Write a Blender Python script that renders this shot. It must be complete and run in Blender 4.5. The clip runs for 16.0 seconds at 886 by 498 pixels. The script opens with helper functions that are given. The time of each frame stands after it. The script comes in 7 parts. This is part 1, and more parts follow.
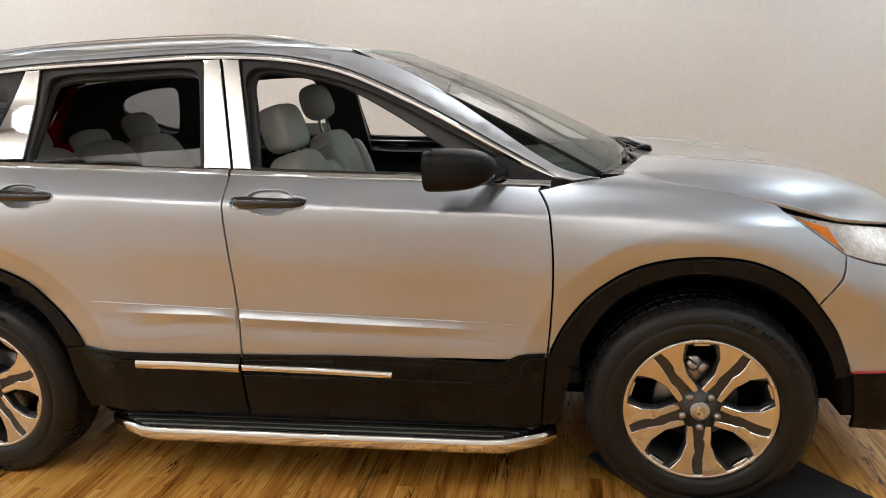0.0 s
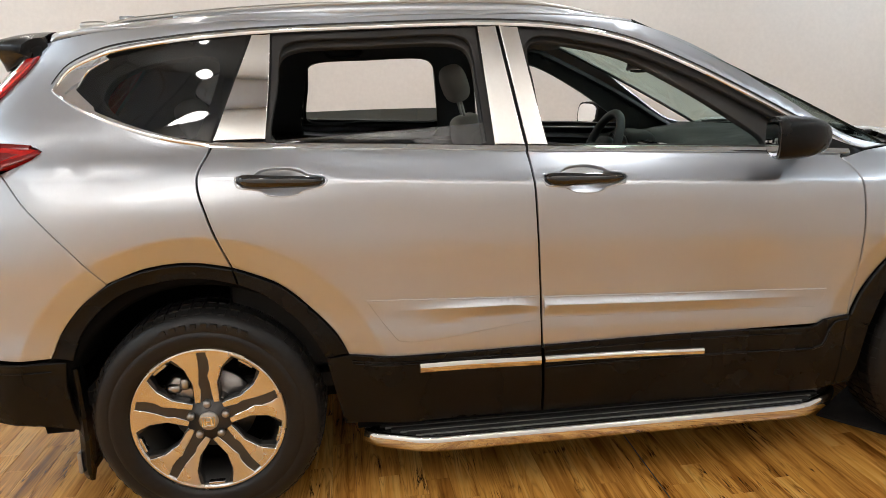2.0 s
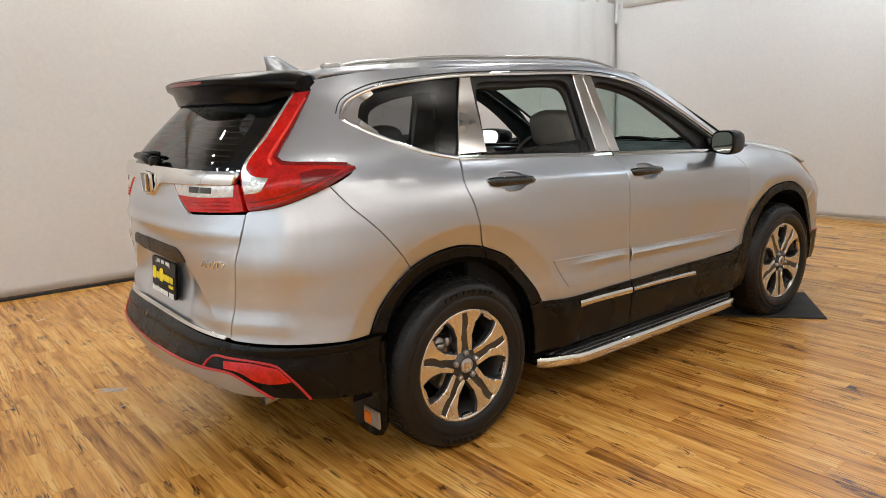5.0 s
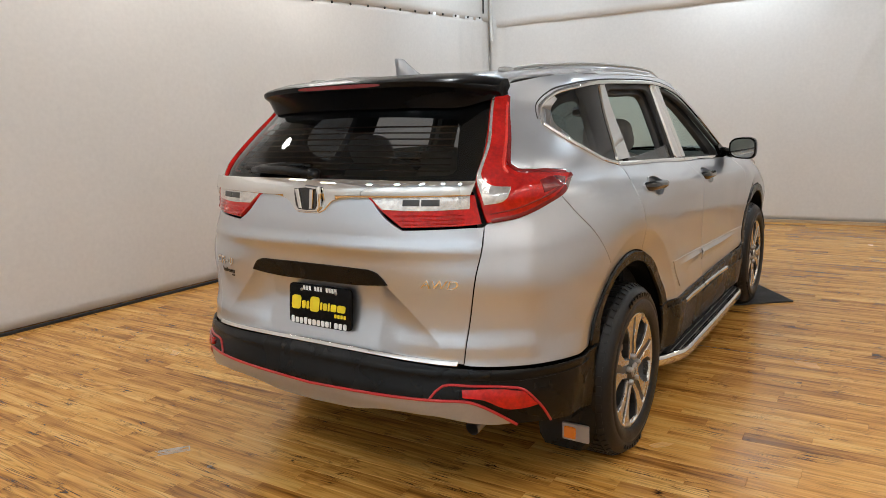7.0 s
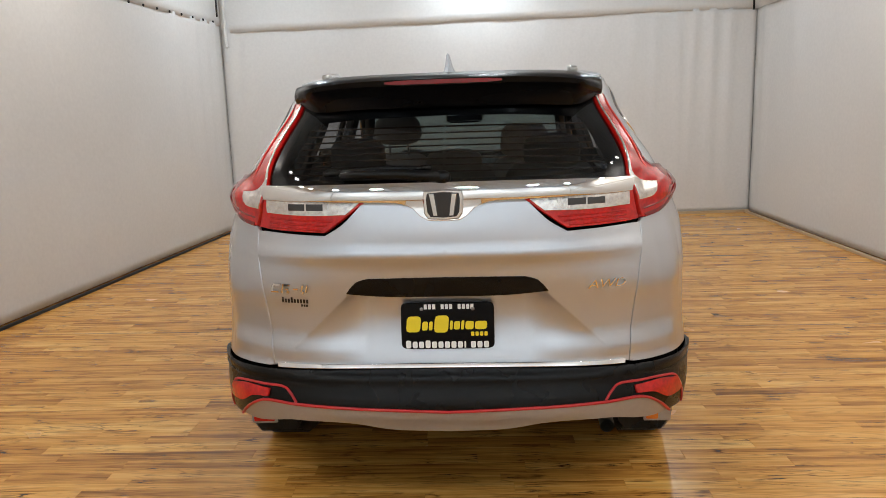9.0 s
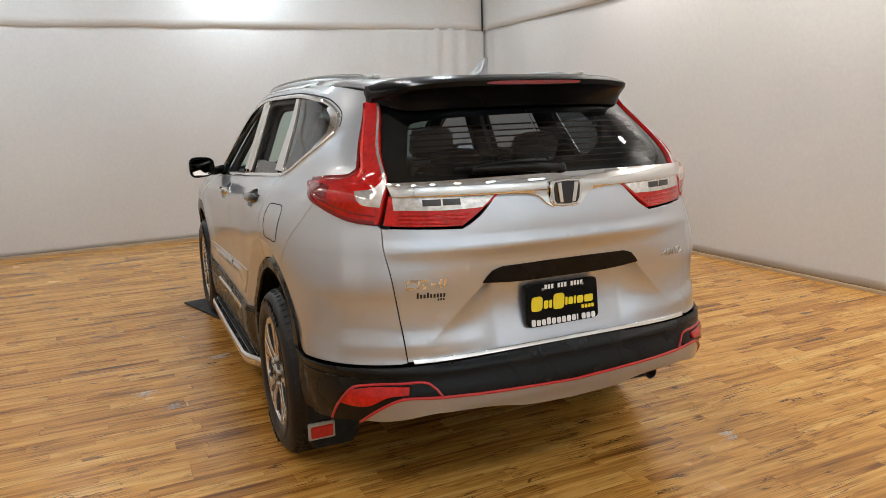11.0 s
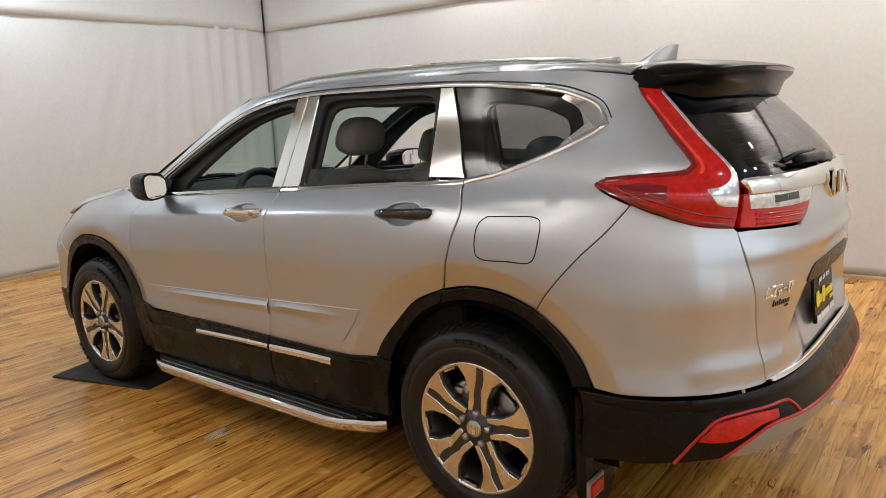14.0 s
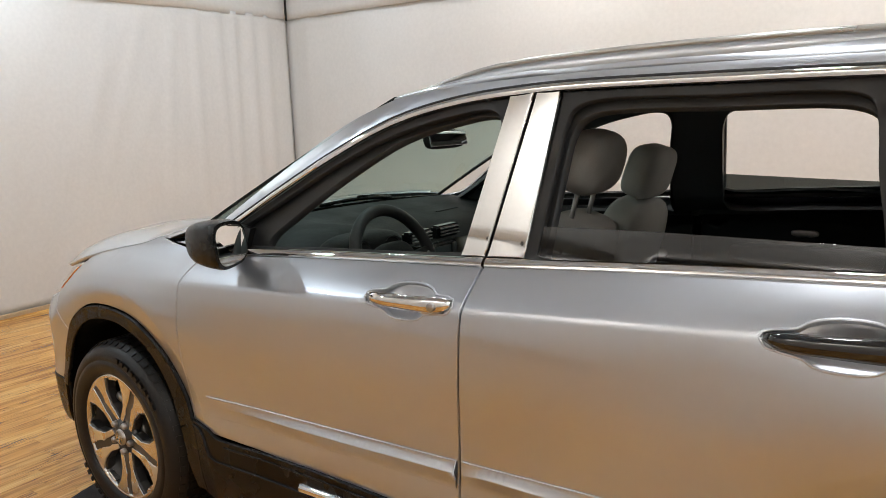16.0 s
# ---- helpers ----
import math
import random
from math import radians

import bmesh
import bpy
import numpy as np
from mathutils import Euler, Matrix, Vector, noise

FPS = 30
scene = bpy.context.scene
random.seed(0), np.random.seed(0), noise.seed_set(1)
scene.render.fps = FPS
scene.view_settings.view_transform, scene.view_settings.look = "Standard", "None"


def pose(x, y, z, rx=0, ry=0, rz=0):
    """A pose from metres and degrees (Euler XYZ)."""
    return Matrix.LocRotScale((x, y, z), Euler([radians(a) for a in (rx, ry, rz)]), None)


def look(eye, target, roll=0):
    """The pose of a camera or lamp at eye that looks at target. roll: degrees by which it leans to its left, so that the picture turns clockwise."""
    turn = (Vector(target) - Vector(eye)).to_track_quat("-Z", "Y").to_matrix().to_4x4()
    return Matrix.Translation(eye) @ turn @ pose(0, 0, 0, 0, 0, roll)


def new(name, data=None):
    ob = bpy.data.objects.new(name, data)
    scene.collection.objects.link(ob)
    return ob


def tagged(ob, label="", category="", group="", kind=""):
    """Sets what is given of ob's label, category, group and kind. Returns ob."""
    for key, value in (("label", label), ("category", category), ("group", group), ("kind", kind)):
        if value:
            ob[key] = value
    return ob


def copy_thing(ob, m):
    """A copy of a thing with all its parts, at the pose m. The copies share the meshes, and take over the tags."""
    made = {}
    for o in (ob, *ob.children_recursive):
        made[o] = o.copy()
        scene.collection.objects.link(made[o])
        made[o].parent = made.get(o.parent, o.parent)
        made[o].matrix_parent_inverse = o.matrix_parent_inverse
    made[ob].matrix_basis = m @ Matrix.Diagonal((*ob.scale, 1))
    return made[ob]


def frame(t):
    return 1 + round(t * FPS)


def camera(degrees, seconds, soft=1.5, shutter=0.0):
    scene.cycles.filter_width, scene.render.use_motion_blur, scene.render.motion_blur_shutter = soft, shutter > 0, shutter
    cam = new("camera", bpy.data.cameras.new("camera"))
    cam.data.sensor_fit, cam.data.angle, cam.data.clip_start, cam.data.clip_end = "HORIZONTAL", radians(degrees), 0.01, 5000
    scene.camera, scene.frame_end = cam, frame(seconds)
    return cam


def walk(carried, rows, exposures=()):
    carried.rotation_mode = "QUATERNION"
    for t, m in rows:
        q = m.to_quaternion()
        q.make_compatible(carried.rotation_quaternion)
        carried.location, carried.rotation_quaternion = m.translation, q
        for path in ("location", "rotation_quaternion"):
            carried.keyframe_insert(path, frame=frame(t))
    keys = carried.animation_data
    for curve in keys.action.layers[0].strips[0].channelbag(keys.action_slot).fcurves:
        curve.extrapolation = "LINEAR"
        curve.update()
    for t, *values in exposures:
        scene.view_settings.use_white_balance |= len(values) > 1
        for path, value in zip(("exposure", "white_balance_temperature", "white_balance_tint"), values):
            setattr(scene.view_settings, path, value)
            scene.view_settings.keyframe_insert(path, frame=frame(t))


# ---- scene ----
cam = camera(63.24, 16.0, soft=0.8)
PATH = [
    (0.0, pose(0.927, -3.167, 1.431, 77.147, 2.761, 9.831)),
    (0.5, pose(0.472, -3.163, 1.435, 76.563, 2.48, 6.099)),
    (1.0, pose(0.045, -3.139, 1.428, 76.673, 2.385, 2.701)),
    (1.5, pose(-0.379, -3.168, 1.433, 76.371, 2.403, -1.571)),
    (2.0, pose(-0.778, -3.105, 1.39, 76.851, 2.364, -6.425)),
    (2.5, pose(-1.177, -3.115, 1.41, 77.325, 2.416, -12.94)),
    (3.0, pose(-1.607, -3.234, 1.446, 77.665, 2.344, -20.14)),
    (3.2, pose(-1.803, -3.261, 1.453, 77.849, 2.286, -22.451)),
    (5.3, pose(-3.381, -3.057, 1.469, 78.543, 2.303, -40.95)),
    (5.5, pose(-3.526, -2.956, 1.482, 78.752, 2.272, -42.749)),
    (6.0, pose(-3.763, -2.641, 1.471, 78.933, 2.229, -47.156)),
    (6.5, pose(-3.994, -2.251, 1.471, 79.017, 2.216, -51.6)),
    (7.0, pose(-4.188, -1.844, 1.479, 78.979, 2.188, -56.956)),
    (7.5, pose(-4.31, -1.409, 1.483, 78.92, 2.155, -64.131)),
    (8.0, pose(-4.473, -0.99, 1.483, 78.977, 2.141, -71.597)),
    (8.5, pose(-4.556, -0.569, 1.471, 79.025, 2.042, -79.525)),
    (9.0, pose(-4.577, -0.14, 1.473, 79.152, 1.859, -86.732)),
    (9.2, pose(-4.599, 0.024, 1.465, 79.136, 1.875, -89.868)),
    (11.3, pose(-4.358, 1.669, 1.471, 79.326, 2.12, -117.679)),
    (11.5, pose(-4.285, 1.811, 1.468, 79.345, 2.281, -119.853)),
    (12.0, pose(-4.088, 2.165, 1.467, 79.407, 2.331, -125.197)),
    (12.5, pose(-3.813, 2.436, 1.457, 79.348, 2.305, -129.789)),
    (13.0, pose(-3.469, 2.678, 1.447, 79.333, 2.364, -134.146)),
    (13.5, pose(-3.15, 2.835, 1.455, 79.266, 2.412, -139.157)),
    (14.0, pose(-2.753, 2.833, 1.464, 79.35, 2.341, -142.008)),
    (14.5, pose(-2.349, 2.791, 1.456, 79.404, 2.28, -142.863)),
    (15.0, pose(-1.962, 2.65, 1.466, 79.557, 2.147, -143.334)),
    (15.5, pose(-1.557, 2.408, 1.491, 79.54, 1.961, -143.524)),
    (16.0, pose(-1.179, 2.21, 1.514, 79.468, 1.811, -143.719)),
]
walk(cam, PATH, ((0.0, 0.07), (2.5, 0.14), (4.5, 0.03), (6.0, -0.09), (8.5, -0.22), (9.5, -0.24), (11.5, -0.19), (14.5, -0.06), (16.0, 0.06)))

# ---- light and exposure ----
world = bpy.data.worlds.new("world")
scene.world = world
world.use_nodes = True
world.node_tree.nodes["Background"].inputs[0].default_value = (0.9, 0.95, 1.0, 1)
world.node_tree.nodes["Background"].inputs[1].default_value = 0.05
scene.view_settings.exposure = 0.0


def area_lamp(name, place, target, size, power, colour, size_y=None, spread=180):
    lamp = bpy.data.lights.new(name, "AREA")
    lamp.spread = math.radians(spread)
    lamp.energy, lamp.color = power, colour
    lamp.shape, lamp.size = ("RECTANGLE", size) if size_y else ("DISK", size)
    if size_y:
        lamp.size_y = size_y
    ob = new(name, lamp)
    ob.matrix_world = look(place, target)
    return ob


WARM, WHITE, COOL = (1.0, 0.965, 0.925), (0.95, 0.975, 1.0), (0.80, 0.91, 1.0)
LAMPS = [(-5.3, -2.2, 19, COOL, 0), (-5.3, -1.1, 19, COOL, 0), (-5.3, 0.0, 19, COOL, 0), (-5.3, 1.1, 19, COOL, 0), (-5.3, 2.2, 19, COOL, 0),
         (-4.6, 2.95, 7, WARM, 0), (-3.8, 2.95, 7, WARM, 0), (-3.0, 2.95, 7, WARM, 0), (-2.2, 2.95, 7, WARM, 0), (-3.6, -2.95, 5, WARM, 0), (-2.0, -2.95, 5, WARM, 0), (-1.2, -2.95, 5, WARM, 0), (-0.6, 3.05, 27, WARM, 52), (1.2, 3.05, 38, WARM, 52),
         (-0.6, 0.3, 20, WHITE, 0), (1.1, -0.3, 18, WHITE, 0), (-4.7, -3.05, 40, WARM, -52), (-2.6, -3.05, 42, WARM, -52), (-0.4, -3.05, 31, WARM, -52), (1.6, -3.05, 31, WARM, -52), (3.6, -2.2, 26, COOL, 0), (3.6, 2.2, 32, COOL, 0)]
for lx, ly, power, col, tilt in LAMPS:
    area_lamp("ceiling_lamp", (lx, ly, 3.72), (lx, ly + 3.72 * math.tan(math.radians(tilt)), 0), 0.24, power, col)
# added fill: washers that turn the unseen back wall into soft light on the tail
BACK_FILL_LAMPS = [(-7.3, -2.5, 52), (-7.3, 0.0, 52), (-7.3, 2.5, 52)]
for lx, ly, power in BACK_FILL_LAMPS:
    area_lamp("ceiling_lamp", (lx, ly, 3.72), (lx - 3.72 * math.tan(math.radians(52)), ly, 0), 0.24, power, COOL)
area_lamp("wall_lamp", (4.3, -0.1, 3.55), (5.2, -0.1, 2.6), 0.5, 28, COOL)

# ---- materials ----
def material(name, base, rough=0.5, metal=0.0, coat=0.0, vary=0.06, scale=6.0, grain=80.0, bump=0.0, bump_scale=200.0, ior=None):
    """A surface whose colour and gloss vary at two scales, with fine relief."""
    m = bpy.data.materials.new(name)
    m.use_nodes = True
    nt = m.node_tree
    p = nt.nodes["Principled BSDF"]
    tc = nt.nodes.new("ShaderNodeTexCoord")
    big, fine = nt.nodes.new("ShaderNodeTexNoise"), nt.nodes.new("ShaderNodeTexNoise")
    big.inputs["Scale"].default_value, fine.inputs["Scale"].default_value = scale, grain
    big.inputs["Detail"].default_value, fine.inputs["Detail"].default_value = 4, 3
    add = nt.nodes.new("ShaderNodeMath")
    add.operation = "ADD"
    ramp = nt.nodes.new("ShaderNodeMapRange")
    ramp.inputs["From Min"].default_value, ramp.inputs["From Max"].default_value = 0.6, 1.4
    ramp.inputs["To Min"].default_value, ramp.inputs["To Max"].default_value = 1 - vary, 1 + vary
    mul = nt.nodes.new("ShaderNodeVectorMath")
    mul.operation = "SCALE"
    mul.inputs[0].default_value = base
    for n in (big, fine):
        nt.links.new(tc.outputs["Object"], n.inputs["Vector"])
    nt.links.new(big.outputs["Fac"], add.inputs[0])
    nt.links.new(fine.outputs["Fac"], add.inputs[1])
    nt.links.new(add.outputs[0], ramp.inputs["Value"])
    nt.links.new(ramp.outputs[0], mul.inputs["Scale"])
    nt.links.new(mul.outputs[0], p.inputs["Base Color"])
    rr = nt.nodes.new("ShaderNodeMapRange")
    rr.inputs["From Min"].default_value, rr.inputs["From Max"].default_value = 0.3, 0.7
    rr.inputs["To Min"].default_value, rr.inputs["To Max"].default_value = rough * 0.85, min(1, rough * 1.15)
    nt.links.new(big.outputs["Fac"], rr.inputs["Value"])
    nt.links.new(rr.outputs[0], p.inputs["Roughness"])
    p.inputs["Metallic"].default_value = metal
    p.inputs["Coat Weight"].default_value = coat
    p.inputs["Coat Roughness"].default_value = 0.045
    if ior:
        p.inputs["IOR"].default_value = ior
    if bump:
        t3 = nt.nodes.new("ShaderNodeTexNoise")
        t3.inputs["Scale"].default_value = bump_scale
        b = nt.nodes.new("ShaderNodeBump")
        b.inputs["Strength"].default_value, b.inputs["Distance"].default_value = bump, 0.002
        nt.links.new(tc.outputs["Object"], t3.inputs["Vector"])
        nt.links.new(t3.outputs["Fac"], b.inputs["Height"])
        nt.links.new(b.outputs[0], p.inputs["Normal"])
    return m


def glass(name, tint, gloss=0.02, ior=1.6):
    """A thin tinted pane: clear through, mirror-like at the surface."""
    m = bpy.data.materials.new(name)
    m.use_nodes = True
    nt = m.node_tree
    nt.nodes.remove(nt.nodes["Principled BSDF"])
    out = nt.nodes["Material Output"]
    tr, gl, mix, fr = (nt.nodes.new("ShaderNode" + k) for k in ("BsdfTransparent", "BsdfGlossy", "MixShader", "LayerWeight"))
    tr.inputs[0].default_value = (*tint, 1)
    gl.inputs["Roughness"].default_value = gloss
    fr.inputs["Blend"].default_value = 0.5
    power, scale = nt.nodes.new("ShaderNodeMath"), nt.nodes.new("ShaderNodeMapRange")
    power.operation = "POWER"
    power.inputs[1].default_value = 5.0
    scale.inputs["To Min"].default_value = ((ior - 1) / (ior + 1)) ** 2
    nt.links.new(fr.outputs["Facing"], power.inputs[0])
    nt.links.new(power.outputs[0], scale.inputs["Value"])
    nt.links.new(scale.outputs[0], mix.inputs[0])
    nt.links.new(tr.outputs[0], mix.inputs[1])
    nt.links.new(gl.outputs[0], mix.inputs[2])
    nt.links.new(mix.outputs[0], out.inputs[0])
    return m


PAINT = material("silver_paint", (0.52, 0.543, 0.578), 0.35, 0.88, 1.0, 0.012, 2.0, 60.0)
CHROME = material("chrome", (0.76, 0.755, 0.74), 0.025, 1.0, vary=0.02, bump=0.06, bump_scale=7)
SATIN = material("satin_metal", (0.50, 0.49, 0.47), 0.30, 1.0, vary=0.05)
RAIL = material("anodised_rail", (0.46, 0.455, 0.44), 0.32, 1.0, vary=0.03)
CLADDING = material("black_plastic", (0.0035, 0.0033, 0.0031), 0.27, ior=1.30, vary=0.12, grain=400, bump=0.25, bump_scale=900)
GLOSS_BLACK = material("gloss_black", (0.008, 0.008, 0.009), 0.08, coat=0.6, vary=0.05)
# grey that puts the glint on the black tread ribs into colour
RIB_GLINT = material("grey_tread_strip", (0.20, 0.195, 0.185), 0.32, vary=0.15)
RUBBER = material("rubber_seal", (0.012, 0.012, 0.012), 0.6, vary=0.15)
TYRE = material("tyre_rubber", (0.0095, 0.009, 0.009), 0.40, ior=1.38, vary=0.25, scale=14, grain=120, bump=0.3, bump_scale=260)
DARK = material("dark_shell", (0.004, 0.004, 0.004), 0.9, vary=0.2, ior=1.15)
MACHINED = material("machined_alloy", (0.72, 0.71, 0.69), 0.26, 1.0, vary=0.05, grain=500)
ALLOY_DARK = material("dark_alloy_paint", (0.05, 0.048, 0.046), 0.38, 0.5, 0.4, vary=0.08)
STEEL = material("brake_steel", (0.42, 0.41, 0.40), 0.36, 1.0, vary=0.15)
RED_LENS = material("red_lamp_lens", (0.50, 0.006, 0.004), 0.09, 0.0, 0.6, vary=0.40, scale=22, ior=1.33)
RED_DARK = material("dark_red_lens", (0.20, 0.004, 0.005), 0.12, 0, 0.3, vary=0.2)
RED_BRIGHT = material("pale_red_lens", (0.80, 0.035, 0.022), 0.15, 0, 0.8, vary=0.2)
CLEAR_LENS = material("clear_lamp_lens", (0.66, 0.63, 0.60), 0.13, 0.80, 1.0, vary=0.35, scale=45, bump=0.5, bump_scale=90)
FRIT = material("black_glass_border", (0.006, 0.006, 0.006), 0.45, vary=0.1)
HEAT_WIRE = material("heater_wire", (0.16, 0.10, 0.07), 0.5, vary=0.1)
SPOILER_BLACK = material("satin_black_paint", (0.004, 0.004, 0.0045), 0.24, ior=1.22, vary=0.08)
AMBER = material("amber_lens", (0.75, 0.20, 0.01), 0.15, 0, 1.0)
RED_TAPE = material("red_trim", (0.45, 0.012, 0.015), 0.35, coat=0.3)
SKID = material("silver_plastic", (0.36, 0.345, 0.33), 0.36, 0.55, 0.2, vary=0.05)
FABRIC = material("grey_seat_cloth", (0.40, 0.385, 0.35), 0.9, vary=0.14, scale=12, grain=350, bump=0.6, bump_scale=700)
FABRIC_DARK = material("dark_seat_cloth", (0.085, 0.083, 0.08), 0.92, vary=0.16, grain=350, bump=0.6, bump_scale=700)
TRIM_DARK = material("dark_cabin_plastic", (0.012, 0.012, 0.0115), 0.6, vary=0.15, ior=1.25, bump=0.3, bump_scale=600)
TRIM_GREY = material("grey_cabin_plastic", (0.034, 0.035, 0.035), 0.5, vary=0.12, bump=0.3, bump_scale=600)
HEADLINER = material("headliner_cloth", (0.21, 0.20, 0.185), 0.95, vary=0.08, grain=300, bump=0.4, bump_scale=700)
CARPET = material("black_carpet", (0.012, 0.012, 0.012), 0.95, vary=0.3, grain=500)
MAT = material("black_rubber_mat", (0.011, 0.010, 0.010), 0.7, vary=0.3, grain=300, bump=0.5, bump_scale=300)
SCREEN = material("screen_glass", (0.05, 0.06, 0.06), 0.1, coat=0.5)
WHITE_INK = material("white_ink", (0.85, 0.85, 0.83), 0.45, vary=0.02)
YELLOW_INK = material("yellow_ink", (0.85, 0.66, 0.02), 0.45, vary=0.03)
BLACK_INK = material("black_ink", (0.01, 0.01, 0.01), 0.4)
CANVAS = material("white_canvas", (0.70, 0.69, 0.67), 0.75, vary=0.055, scale=0.9, grain=30, bump=0.25, bump_scale=45)
CEILING = material("painted_ceiling", (0.46, 0.52, 0.60), 0.8, vary=0.05, scale=1.5)
PIPE = material("painted_pipe", (0.66, 0.65, 0.62), 0.5, vary=0.08)
WOOD_TRIM = material("oak_trim", (0.50, 0.36, 0.22), 0.45, vary=0.15)
GLASS_TINT = glass("privacy_glass", (0.23, 0.245, 0.26), ior=1.6)
GLASS_SIDE = glass("side_glass", (0.10, 0.112, 0.108), ior=1.6)
GLASS_CLEAR = glass("windscreen_glass", (0.60, 0.74, 0.69), ior=1.33)
MIRROR = material("mirror_glass", (0.9, 0.9, 0.9), 0.01, 1.0, vary=0.01)


def plank_wood():
    m = bpy.data.materials.new("honey_plank_wood")
    m.use_nodes = True
    nt = m.node_tree
    p = nt.nodes["Principled BSDF"]
    n = lambda k: nt.nodes.new("ShaderNode" + k)
    geo, info, isl, tc = n("NewGeometry"), n("ObjectInfo"), n("NewGeometry"), n("TexCoord")
    seed = n("Math")
    seed.operation = "ADD"
    nt.links.new(info.outputs["Random"], seed.inputs[0])
    nt.links.new(isl.outputs["Random Per Island"], seed.inputs[1])
    shift = n("Math")
    shift.operation = "MULTIPLY"
    shift.inputs[1].default_value = 37.0
    nt.links.new(seed.outputs[0], shift.inputs[0])
    comb = n("CombineXYZ")
    nt.links.new(shift.outputs[0], comb.inputs["Z"])
    nt.links.new(shift.outputs[0], comb.inputs["X"])
    vadd = n("VectorMath")
    nt.links.new(geo.outputs["Position"], vadd.inputs[0])
    nt.links.new(comb.outputs[0], vadd.inputs[1])
    mapg = n("Mapping")
    mapg.inputs["Scale"].default_value = (1.0, 0.045, 1.0)
    nt.links.new(vadd.outputs[0], mapg.inputs["Vector"])
    grain, streak, blot = n("TexNoise"), n("TexNoise"), n("TexNoise")
    for t, s, d, dist in ((grain, 70, 5, 0.6), (streak, 24, 5, 0.6), (blot, 2.2, 3, 0.4)):
        t.inputs["Scale"].default_value, t.inputs["Detail"].default_value, t.inputs["Distortion"].default_value = s, d, dist
    nt.links.new(mapg.outputs[0], grain.inputs["Vector"])
    nt.links.new(mapg.outputs[0], streak.inputs["Vector"])
    nt.links.new(vadd.outputs[0], blot.inputs["Vector"])
    tone = n("ValToRGB")
    e = tone.color_ramp.elements
    e[0].position, e[0].color = 0.25, (0.140, 0.047, 0.0065, 1)
    e[1].position, e[1].color = 0.72, (0.842, 0.485, 0.1363, 1)
    for pos, col in ((0.37, (0.421, 0.174, 0.0294, 1)), (0.52, (0.680, 0.322, 0.0632, 1))):
        x = e.new(pos)
        x.color = col
    mixa = n("Math")
    mixa.operation = "MULTIPLY_ADD"
    mixa.inputs[1].default_value = 0.80
    half = n("Math")
    half.operation = "MULTIPLY"
    half.inputs[1].default_value = 0.34
    nt.links.new(grain.outputs["Fac"], half.inputs[0])
    nt.links.new(streak.outputs["Fac"], mixa.inputs[0])
    nt.links.new(half.outputs[0], mixa.inputs[2])
    mixb = n("Math")
    mixb.operation = "MULTIPLY_ADD"
    mixb.inputs[1].default_value = 0.20
    nt.links.new(blot.outputs["Fac"], mixb.inputs[0])
    nt.links.new(mixa.outputs[0], mixb.inputs[2])
    frac = n("Math")
    frac.operation = "FRACT"
    nt.links.new(seed.outputs[0], frac.inputs[0])
    each = n("MapRange")
    each.inputs["To Min"].default_value, each.inputs["To Max"].default_value = -0.255, -0.085
    nt.links.new(frac.outputs[0], each.inputs["Value"])
    plus = n("Math")
    nt.links.new(mixb.outputs[0], plus.inputs[0])
    nt.links.new(each.outputs[0], plus.inputs[1])
    nt.links.new(plus.outputs[0], tone.inputs[0])
    # fine contour grain along each board
    mapw = n("Mapping")
    mapw.inputs["Scale"].default_value = (1.0, 0.075, 1.0)
    nt.links.new(vadd.outputs[0], mapw.inputs["Vector"])
    rings = n("TexNoise")
    rings.inputs["Scale"].default_value, rings.inputs["Detail"].default_value, rings.inputs["Distortion"].default_value = 15, 2.5, 0.35
    nt.links.new(mapw.outputs[0], rings.inputs["Vector"])
    many, saw = n("Math"), n("Math")
    many.operation, saw.operation = "MULTIPLY", "PINGPONG"
    many.inputs[1].default_value, saw.inputs[1].default_value = 13.0, 0.5
    nt.links.new(rings.outputs["Fac"], many.inputs[0])
    nt.links.new(many.outputs[0], saw.inputs[0])
    fine = n("MapRange")
    fine.inputs["From Min"].default_value, fine.inputs["From Max"].default_value = 0.0, 0.24
    fine.inputs["To Min"].default_value, fine.inputs["To Max"].default_value = 1.0, 0.0
    nt.links.new(saw.outputs[0], fine.inputs["Value"])
    mapc = n("Mapping")
    mapc.inputs["Scale"].default_value = (1.0, 0.07, 1.0)
    nt.links.new(vadd.outputs[0], mapc.inputs["Vector"])
    crack, where = n("TexNoise"), n("TexNoise")
    crack.inputs["Scale"].default_value, crack.inputs["Detail"].default_value, crack.inputs["Distortion"].default_value = 17, 6, 1.1
    where.inputs["Scale"].default_value, where.inputs["Detail"].default_value = 5.5, 3
    nt.links.new(mapc.outputs[0], crack.inputs["Vector"])
    nt.links.new(vadd.outputs[0], where.inputs["Vector"])
    off = n("Math")
    off.operation = "SUBTRACT"
    off.inputs[1].default_value = 0.5
    nt.links.new(crack.outputs["Fac"], off.inputs[0])
    mag = n("Math")
    mag.operation = "ABSOLUTE"
    nt.links.new(off.outputs[0], mag.inputs[0])
    line = n("MapRange")
    line.inputs["From Min"].default_value, line.inputs["From Max"].default_value = 0.003, 0.018
    line.inputs["To Min"].default_value, line.inputs["To Max"].default_value = 1.0, 0.0
    nt.links.new(mag.outputs[0], line.inputs["Value"])
    spot = n("MapRange")
    spot.inputs["From Min"].default_value, spot.inputs["From Max"].default_value = 0.50, 0.62
    nt.links.new(where.outputs["Fac"], spot.inputs["Value"])
    amount = n("Math")
    amount.operation = "MULTIPLY"
